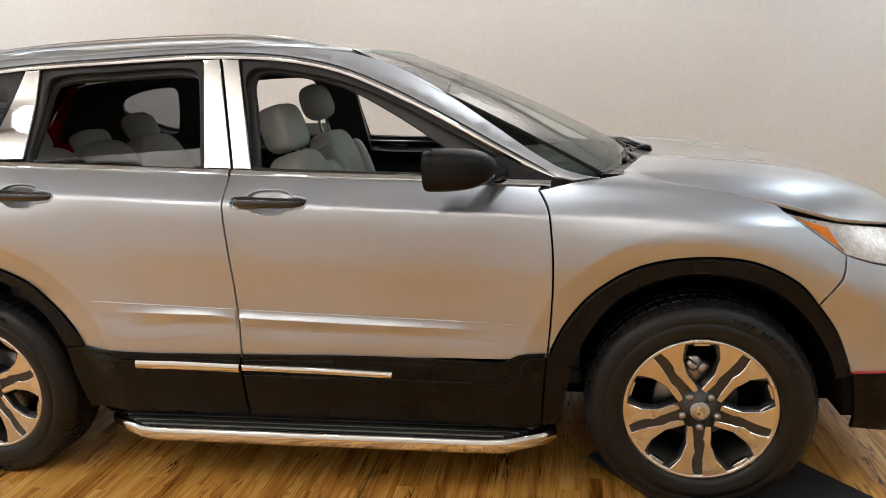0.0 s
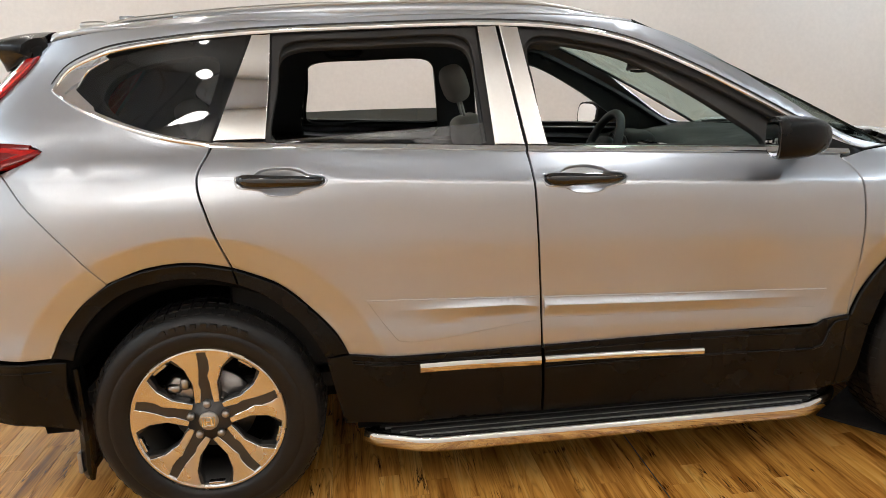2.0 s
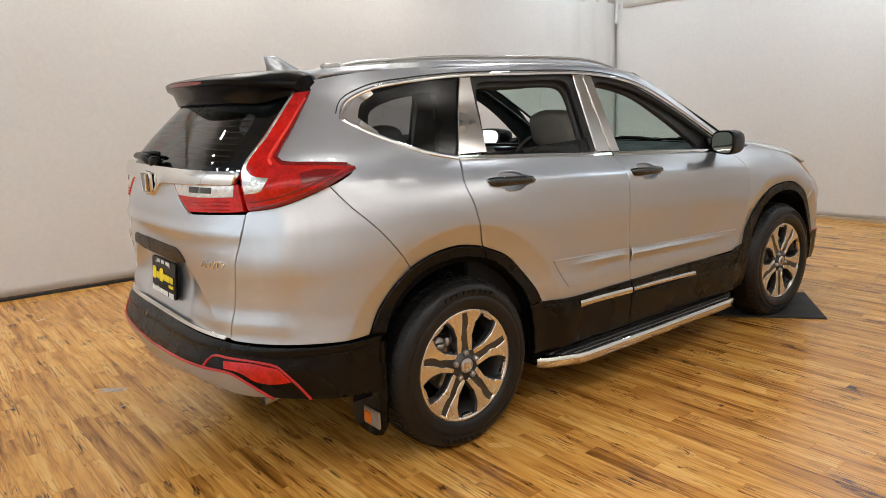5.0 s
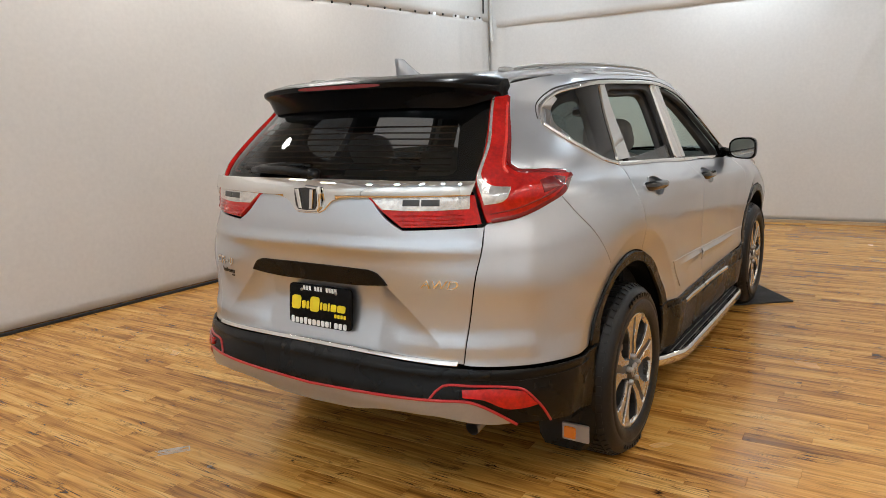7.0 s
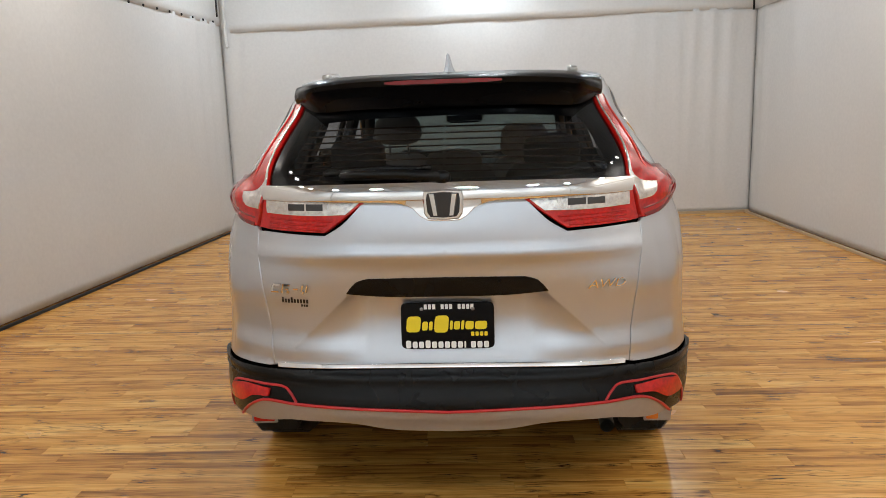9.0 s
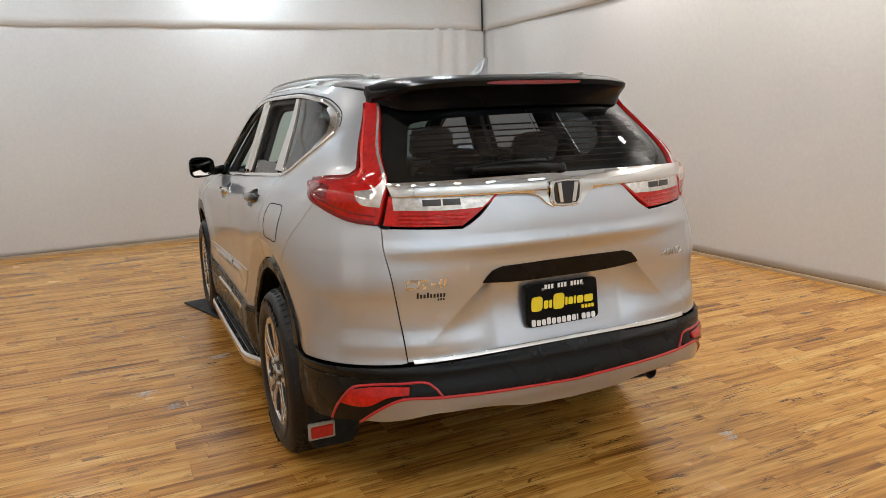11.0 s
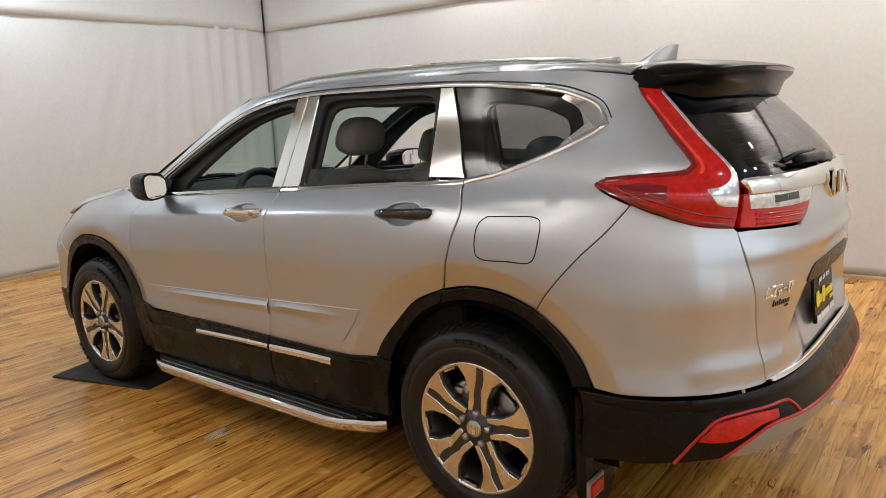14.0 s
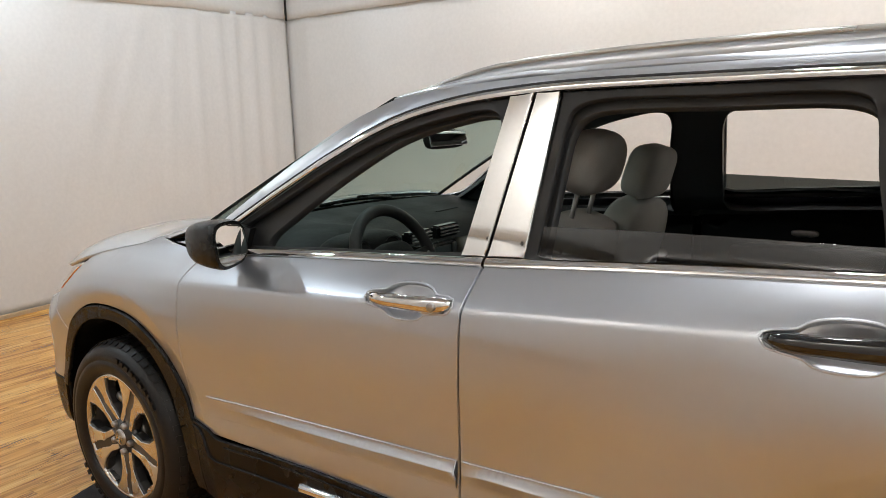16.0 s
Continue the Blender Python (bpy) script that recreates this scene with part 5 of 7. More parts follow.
pair(patch("pillar_cover", PILLAR, [U([(-0.313, 1.562), (-0.245, 1.556)]), U([(-0.245, 1.556), (-0.18, 1.172)]), U([(-0.18, 1.172), (-0.251, 1.176)]), U([(-0.251, 1.176), (-0.313, 1.562)])], CHROME, DOOR_F[0], "mirror-bright chrome pillar cover"))
pair(patch("pillar_cover", PILLAR, [U([(-1.113, 1.560), (-1.05, 1.560)]), U([(-1.05, 1.560), (-1.062, 1.40), (-1.08, 1.234)]), U([(-1.08, 1.234), (-1.245, 1.236)]), U([(-1.245, 1.236), (-1.18, 1.40), (-1.113, 1.560)])], CHROME, DOOR_R[0], "mirror-bright chrome pillar cover"))
pair(patch("quarter_window", flank(-0.004), [U([(-1.118, 1.560), (-1.36, 1.545), (-1.56, 1.506)]), U([(-1.56, 1.506), (-1.64, 1.465), (-1.675, 1.41)]), U([(-1.675, 1.41), (-1.62, 1.352), (-1.53, 1.306), (-1.40, 1.262), (-1.25, 1.234)]), U([(-1.25, 1.234), (-1.18, 1.40), (-1.118, 1.560)])], GLASS_TINT, QUARTER[0], "dark tinted quarter window", thick=0.004))
patch("door_window", flank(-0.018), [U([(-1.09, 1.234), (-0.7, 1.246), (-0.33, 1.258)]), U([(-0.33, 1.258), (-0.32, 1.165)]), U([(-0.32, 1.165), (-1.10, 1.21)]), U([(-1.10, 1.21), (-1.09, 1.234)])], GLASS_SIDE, DOOR_R[0], "tinted window wound nearly all the way down", thick=0.004, gap=0)
dw = patch("door_window", flank(-0.018), [U([(-1.09, 1.268), (-0.7, 1.266), (-0.33, 1.258)]), U([(-0.33, 1.258), (-0.32, 1.165)]), U([(-0.32, 1.165), (-1.10, 1.21)]), U([(-1.10, 1.21), (-1.09, 1.268)])], GLASS_SIDE, DOOR_R[1], "tinted window wound most of the way down", thick=0.004, gap=0)
mirrored(dw, DOOR_R[1])
bpy.data.objects.remove(dw)
SEAL = flank(-0.012)
pair(patch("window_channel", SEAL, [U([(-0.178, 1.17), (-0.243, 1.553)]), U([(-0.243, 1.553), (-0.07, 1.538), (0.13, 1.49), (0.33, 1.404), (0.53, 1.297), (0.72, 1.189), (0.83, 1.125)]), U([(0.83, 1.125), (0.3, 1.142), (-0.178, 1.17)])], RUBBER, DOOR_F[0], "black window channel with rounded corners", gap=0, step=0.03, edge=0.012, thick=0.02, lip=0.003,
           holes=[[U([(-0.197, 1.188), (-0.215, 1.40), (-0.228, 1.485), (-0.218, 1.512), (-0.185, 1.530), (-0.06, 1.516), (0.13, 1.469), (0.33, 1.385), (0.53, 1.278), (0.700, 1.183), (0.735, 1.155), (0.70, 1.137), (0.3, 1.154), (-0.16, 1.181), (-0.197, 1.188)])]]))
pair(patch("window_channel", SEAL, [U([(-0.355, 1.175), (-0.388, 1.562)]), U([(-0.388, 1.562), (-1.048, 1.562)]), U([(-1.048, 1.562), (-1.06, 1.40), (-1.085, 1.215)]), U([(-1.085, 1.215), (-0.355, 1.175)])], RUBBER, DOOR_R[0], "black window channel with rounded corners", gap=0, step=0.03, edge=0.012, thick=0.02, lip=0.003,
           holes=[[U([(-0.378, 1.195), (-0.394, 1.40), (-0.402, 1.486), (-0.412, 1.520), (-0.445, 1.540), (-0.75, 1.545), (-0.985, 1.540), (-1.018, 1.525), (-1.032, 1.490), (-1.043, 1.40), (-1.066, 1.232), (-1.04, 1.220), (-0.7, 1.204), (-0.41, 1.188), (-0.378, 1.195)])]]))
pair(ribbon("gutter_seal", flank(0.0), [U([(-1.74, 1.430), (-1.705, 1.478), (-1.59, 1.531), (-1.36, 1.563), (-1.10, 1.579), (-0.77, 1.584), (-0.32, 1.581), (-0.07, 1.557), (0.13, 1.510), (0.33, 1.424), (0.53, 1.318), (0.72, 1.210), (0.85, 1.137)])], 0.006, RUBBER, QUARTER[0], height=0.002))

# fuel flap on the left flank
FUEL = [[Vector(p) for p in ((-1.40, 1.122), (-1.50, 1.127), (-1.575, 1.128), (-1.598, 1.118), (-1.603, 1.095), (-1.592, 1.005), (-1.575, 0.987), (-1.49, 0.984), (-1.395, 0.983), (-1.372, 0.995), (-1.366, 1.02), (-1.372, 1.10), (-1.40, 1.122))]]
FUEL = [[uz((p.x, p.y)) for p in FUEL[0]]]
ff = ribbon("fuel_flap_gap", flank(0.0005), FUEL, 0.0036, DARK, QUARTER[1], height=0.0006, closed=True, step=0.012)
mirrored(ff, QUARTER[1])
bpy.data.objects.remove(ff)

# roof, screen, bonnet
ROOF_C = [(-2.0, 1.585), (-1.75, 1.612), (-1.2, 1.643), (-0.7, 1.654), (-0.3, 1.641), (0.0, 1.606), (0.2, 1.572), (0.35, 1.53)]
EDGE_Z = [(-2.0, 1.52), (-1.79, 1.562), (-1.6, 1.589), (-1.2, 1.606), (-0.4, 1.606), (-0.05, 1.590), (0.16, 1.564), (0.35, 1.50)]


def roof(x, y):
    ze = smooth_table(EDGE_Z, x)
    _, ye, _ = body(uz((x, ze)).x, ze)
    zc = max(ze + 0.004, smooth_table(ROOF_C, x))
    k = min(1, abs(y) / ye)
    return x, y, ze + (zc - ze) * (1 - k ** 6.0) ** (1 / 2.0)


def roof_edge(x):
    return roof(x, 2.0)[1] and body(uz((x, smooth_table(EDGE_Z, x))).x, smooth_table(EDGE_Z, x))[1]


XS = [0.16, -0.05, -0.3, -0.7, -1.1, -1.5, -1.76]
edge_r = [Vector((x, -roof_edge(x) + 0.0005)) for x in XS]
edge_l = [Vector((x, roof_edge(x) - 0.0005)) for x in XS[::-1]]
ROOF = patch("roof", roof, [edge_r, [Vector((-1.76, -roof_edge(-1.76))), Vector((-1.80, 0)), Vector((-1.76, roof_edge(-1.76)))], edge_l, [Vector((0.16, roof_edge(0.16))), Vector((0.19, 0.3)), Vector((0.20, 0)), Vector((0.19, -0.3)), Vector((0.16, -roof_edge(0.16)))]], PAINT, car, "silver roof", gap=0.0, step=0.045)

for s in (-1, 1):
    bm = bmesh.new()
    pts = []
    for i in range(41):
        x = -1.66 + 1.87 * i / 40
        ry = 0.485 + 0.110 * sstep(0, 0.5, i / 40)
        zr = roof(x, s * min(ry, 0.60))[2]
        lift = (0.018 + 0.008 * sstep(0.05, 0.45, i / 40)) * sstep(0, 0.08, i / 40) * sstep(1.0, 0.80, i / 40)
        pts.append((x, s * (ry - 0.03 * sstep(0.7, 1.0, i / 40)), zr - 0.012 + lift))
    rows = []
    for i, (x, y, z) in enumerate(pts):
        zr = roof(x, s * min(abs(y), 0.60))[2]
        top = max(z + 0.011, zr - 0.002)
        rows.append([bm.verts.new((x, s * (abs(y) + dy), zz)) for dy, zz in ((0.010, top - 0.015), (0.014, top - 0.008), (0.009, top - 0.002), (0.0, top), (-0.009, top - 0.002), (-0.012, top - 0.008), (-0.009, top - 0.015))])
    for a, b in zip(rows, rows[1:]):
        for k in range(7):
            bm.faces.new((a[k], a[(k + 1) % 7], b[(k + 1) % 7], b[k]))
    bm.faces.new(rows[0])
    bm.faces.new(rows[-1][::-1])
    bmesh.ops.recalc_face_normals(bm, faces=bm.faces)
    rail = link("roof_rail", bm, RAIL, car, "silver roof rail lying flush along the roof")
    bm = bmesh.new()
    blob(bm, (-1.645, s * 0.486, roof(-1.645, s * 0.486)[2] + 0.004), (0.09, 0.036, 0.026), (4, 3), (16, 8))
    link("rail_foot", bm, RAIL, rail)
    bm = bmesh.new()
    rows = []
    for x, y, z in pts[6:]:
        zr = roof(x, s * min(abs(y), 0.60))[2]
        top = max(z + 0.011, zr - 0.002)
        rows.append([bm.verts.new((x, s * (abs(y) + dy), zz)) for dy, zz in ((0.026, zr - 0.022), (0.016, zr + 0.45 * (top - 0.012 - zr)), (0.010, top - 0.012), (-0.008, top - 0.012), (-0.010, zr - 0.022))])
    for a, b in zip(rows, rows[1:]):
        for k in range(5):
            bm.faces.new((a[k], a[(k + 1) % 5], b[(k + 1) % 5], b[k]))
    bm.faces.new(rows[0])
    bm.faces.new(rows[-1][::-1])
    bmesh.ops.recalc_face_normals(bm, faces=bm.faces)
    part("rail_base", bm, PAINT, rail, "silver painted base of the rail", True)


def screen(a, b):
    """Windscreen chart: a from the roof (0) to the bonnet (1), b across (-1 to 1)."""
    k = abs(b) ** 2.2
    top = Vector((0.205 - 0.045 * k, 0.612 * b, 1.574 - 0.010 * k))
    low = Vector((1.17 - 0.15 * k, 0.752 * b, 1.128 - 0.012 * k))
    p = top.lerp(low, a)
    p.z += (0.028 - 0.018 * k) * 4 * a * (1 - a)
    return p


patch("windscreen", screen, [[Vector((0, -1)), Vector((1, -1))], [Vector((1, -1)), Vector((1, 1))], [Vector((1, 1)), Vector((0, 1))], [Vector((0, 1)), Vector((0, -1))]], GLASS_CLEAR, car, "greenish clear windscreen", gap=0, step=0.09, edge=0.09, thick=0.005, flip=True)
pair(ribbon("screen_seal", screen, [[Vector((0.0, -0.985)), Vector((0.5, -0.985)), Vector((1.0, -0.985))]], 0.022, RUBBER, car, height=0.003, flip=True, step=0.05))

HOOD_C = [(1.05, 1.154), (1.25, 1.140), (1.51, 1.112), (1.76, 1.070), (1.9, 1.032), (2.02, 0.980), (2.14, 0.895), (2.22, 0.825)]
HOOD_E = [(1.05, 1.135), (1.11, 1.128), (1.226, 1.095), (1.4, 1.06), (1.543, 1.026), (1.75, 0.966), (1.95, 0.928), (2.14, 0.862), (2.22, 0.81)]
HOOD_Y = [(1.05, 0.76), (1.11, 0.775), (1.226, 0.79), (1.543, 0.828), (1.62, 0.835), (1.75, 0.815), (1.95, 0.70), (2.08, 0.52), (2.14, 0.4)]


def hood(x, y):
    zc, ze, ye = smooth_table(HOOD_C, x), smooth_table(HOOD_E, x), smooth_table(HOOD_Y, x)
    k = min(1.2, abs(y) / ye)
    z = ze + (max(zc, ze + 0.004) - ze) * (1 - k ** 7) + 0.006 * math.exp(-((abs(y) - 0.50 + 0.1 * (x - 1.1)) / 0.07) ** 2) * sstep(2.1, 1.6, x)
    return x, y, z


hy = lambda x: smooth_table(HOOD_Y, x)
HX = [1.09, 1.226, 1.4, 1.543, 1.65, 1.78, 1.92, 2.03]
patch("bonnet", hood, [[Vector((x, -hy(x))) for x in HX], [Vector((2.03, -hy(2.03))), Vector((2.14, -0.35)), Vector((2.19, 0)), Vector((2.14, 0.35)), Vector((2.03, hy(2.03)))], [Vector((x, hy(x))) for x in HX[::-1]], [Vector((1.09, hy(1.09))), Vector((1.22, 0.3)), Vector((1.25, 0)), Vector((1.22, -0.3)), Vector((1.09, -hy(1.09)))]], PAINT, car, "silver bonnet", step=0.05, gap=0.005)
bm = bmesh.new()
rows = []
for i in range(21):
    b = -0.96 + 1.92 * i / 20
    p = screen(0.99, b)
    rows.append([bm.verts.new((p.x + dx, p.y, p.z + dz)) for dx, dz in ((-0.02, -0.004), (0.05, -0.008), (0.12, -0.02), (0.12, -0.06), (-0.02, -0.06))])
for a, b in zip(rows, rows[1:]):
    for k in range(5):
        bm.faces.new((a[k], a[(k + 1) % 5], b[(k + 1) % 5], b[k]))
bm.faces.new(rows[0])
bm.faces.new(rows[-1][::-1])
bmesh.ops.recalc_face_normals(bm, faces=bm.faces)
COWL = link("cowl_panel", bm, CLADDING, car, "black plastic cowl under the screen", smooth=False)
for s0, s1 in ((-0.62, -0.05), (0.02, 0.62)):
    bm = bmesh.new()
    pts = [screen(0.985 - 0.02 * math.sin(math.pi * i / 12), s0 + (s1 - s0) * i / 12) + Vector((0.012, 0, -0.004)) for i in range(13)]
    tube(bm, pts, 0.008, 8)
    q = screen(1.0, s0 - 0.02)
    tube(bm, [pts[6] + Vector((0, 0, 0.008)), pts[2] + Vector((0.02, 0, 0.008)), q + Vector((0.05, 0, 0.004))], 0.008, 8)
    blob(bm, q + Vector((0.06, 0, 0.002)), (0.06, 0.06, 0.03), (2.5, 2.5), (12, 8))
    link("windscreen_wiper", bm, CLADDING, COWL, "black wiper")

# roof spoiler with brake lamp, antenna
def spoiler_row(y):
    k = abs(y) / 0.57
    xt = -2.09 + 0.13 * k ** 2.2 + 0.10 * max(0, k - 0.84) / 0.16
    zt = 1.587 - 0.004 * k - 0.034 * k ** 5
    zr = roof(-1.765, min(0.55, abs(y)) * (1 if y >= 0 else -1))[2] - 0.004 * k ** 4
    x0 = -1.765 - 0.02 * k
    top = [Vector((x0 + (xt - x0) * t, y, zr + 0.001 + (zt - zr) * t + 0.010 * math.sin(math.pi * t))) for t in (0, 0.2, 0.4, 0.6, 0.8, 0.94)]
    zg = 1.487 - 0.006 * math.exp(-((k - 0.76) / 0.14) ** 2) + 0.030 * max(0, k - 0.84) / 0.16
    xg = body(rz(abs(y), zg).x, zg)[0] - 0.003
    xm = (xt + xg) / 2
    low = [Vector((xt, y, zt - 0.004)), Vector((xt + 0.004, y, zt - 0.026 + 0.008 * k)), Vector((min(xt + 0.03, xg - 0.01), y, zt - 0.045 + 0.012 * k)), Vector((min(xm + 0.02, xg - 0.004), y, zg + 0.018)), Vector((xg, y, zg)), Vector((max(xg + 0.06, -1.90), y, zg + 0.012))]
    return top + low


bm = bmesh.new()
ys = [-0.57 + 1.14 * i / 40 for i in range(41)]
rows = [[bm.verts.new(p) for p in spoiler_row(y)] for y in ys]
for a, b in zip(rows, rows[1:]):
    for k in range(len(a)):
        bm.faces.new((a[k], a[(k + 1) % len(a)], b[(k + 1) % len(a)], b[k]))
bm.faces.new(rows[0])
bm.faces.new(rows[-1][::-1])
bmesh.ops.recalc_face_normals(bm, faces=bm.faces)
for e in bm.edges:
    if len(e.link_faces) == 2 and e.calc_face_angle(0) > 0.7:
        e.smooth = False
SPOILER = link("roof_spoiler", bm, SPOILER_BLACK, car, "gloss black roof spoiler")
bm = bmesh.new()
rows = []
for i in range(21):
    y = -0.20 + 0.40 * i / 20
    r = spoiler_row(y)
    p = r[6] * 0.5 + r[7] * 0.5
    hh = 0.007 * (1 - 0.6 * abs(i / 10 - 1) ** 6)
    rows.append([bm.verts.new(p + Vector((-0.004, 0, hh))), bm.verts.new(p + Vector((-0.004, 0, -hh))), bm.verts.new(p + Vector((0.01, 0, -hh))), bm.verts.new(p + Vector((0.01, 0, hh)))])
for a, b in zip(rows, rows[1:]):
    for k in range(4):
        bm.faces.new((a[k], a[(k + 1) % 4], b[(k + 1) % 4], b[k]))
bm.faces.new(rows[0])
bm.faces.new(rows[-1][::-1])
bmesh.ops.recalc_face_normals(bm, faces=bm.faces)
# darker red here puts the spoiler's shade into the lens colour
link("high_brake_lamp", bm, RED_DARK, SPOILER, "red brake lamp strip, its red darkened for the spoiler's shade", smooth=False)

bm = bmesh.new()
rows = []
for t, x0, x1, w in ((0, -1.50, -1.705, 0.042), (0.12, -1.515, -1.70, 0.030), (0.4, -1.565, -1.70, 0.018), (0.75, -1.615, -1.705, 0.011), (0.94, -1.640, -1.708, 0.007), (1.0, -1.66, -1.704, 0.004)):
    z = 1.612 + 0.080 * t
    rows.append([bm.verts.new((x0 + (x1 - x0) * u, w * v * math.sin(math.pi * min(1, 0.15 + u * 0.9)), z)) for u, v in ((0, 1), (0.3, 1), (0.65, 1), (1, 1), (1, -1), (0.65, -1), (0.3, -1), (0, -1))])
for a, b in zip(rows, rows[1:]):
    for k in range(8):
        bm.faces.new((a[k], a[(k + 1) % 8], b[(k + 1) % 8], b[k]))
bm.faces.new(rows[-1])
bmesh.ops.recalc_face_normals(bm, faces=bm.faces)
link("antenna_fin", bm, PAINT, ROOF, "silver shark-fin antenna")


# near-black shells put the shade of the panel gaps into colour; arch liners, underbody
pair(patch("inner_shell", flank(-0.035), [U([(0.83, 1.08), (-0.25, 1.14), (-1.25, 1.20), (-1.40, 1.20)]), U([(-1.40, 1.20), (-1.95, 0.78, 1.15), (-2.15, 0.62, 1.05)]), U([(-2.15, 0.62, 1.05), (-2.15, 0.62, 0.55)]), U([(-2.15, 0.62, 0.55), (-1.74, 0.55)]), U([(-1.74, 0.55), (-1.65, 0.70), (-1.50, 0.80), (-1.33, 0.82), (-1.16, 0.80), (-1.0, 0.68), (-0.92, 0.50), (-0.90, 0.32)]), U([(-0.90, 0.32), (0.88, 0.32)]), U([(0.88, 0.32), (0.93, 0.52), (1.0, 0.66), (1.15, 0.79), (1.33, 0.82), (1.50, 0.79), (1.64, 0.68), (1.70, 0.60)]), U([(1.70, 0.60), (1.70, 0.85), (1.40, 1.02), (0.83, 1.08)])], DARK, car, step=0.06, edge=0.05, thick=0.01))
tail_uz("tail_shell", [[rz(0, 1.22), rz(0.62, 1.22)], [rz(0.62, 1.22), rz(0.64, 0.50)], [rz(0.64, 0.50), rz(0, 0.45)], [rz(0, 0.45), rz(0, 1.22)]], DARK, car, "", flank(-0.045), step=0.06, edge=0.05)
for cx in (-1.33, 1.33):
    for s in (-1, 1):
        bm = bmesh.new()
        rows = []
        for i in range(29):
            a = math.radians(-3 + 186 * i / 28)
            r = 0.452
            row = []
            for y, rr in ((0.895, 0.525), (0.89, r), (0.86, r - 0.012), (0.55, r - 0.012), (0.52, 0.12)):
                lx, lz = cx + rr * math.cos(a), 0.36 + rr * math.sin(a)
                row.append(bm.verts.new((lx, s * min(y, body(uz((lx, lz)).x, lz)[1] - 0.008), lz)))
            rows.append(row)
        for a, b in zip(rows, rows[1:]):
            for k in range(4):
                bm.faces.new((a[k], a[k + 1], b[k + 1], b[k]))
        bmesh.ops.recalc_face_normals(bm, faces=bm.faces)
        ob = link("wheel_arch_liner", bm, DARK, car)
bm = bmesh.new()
slab(bm, (-1.78, -0.60, 0.27), (2.1, 0.60, 0.40), 0.02)
slab(bm, (-0.88, -0.85, 0.25), (0.86, 0.85, 0.36), 0.02)
link("underbody", bm, DARK, car, smooth=False)
bm = bmesh.new()
tube(bm, spline([(-1.6, -0.50, 0.34), (-1.95, -0.56, 0.35), (-2.08, -0.56, 0.335)], 0.05) + [Vector((-2.10, -0.56, 0.33))], 0.026, 14, False)
link("exhaust_pipe", bm, STEEL, car, "steel exhaust tip under the bumper")

# ---- wheels ----
TYRE_R, HUB_Z = 0.366, 0.360


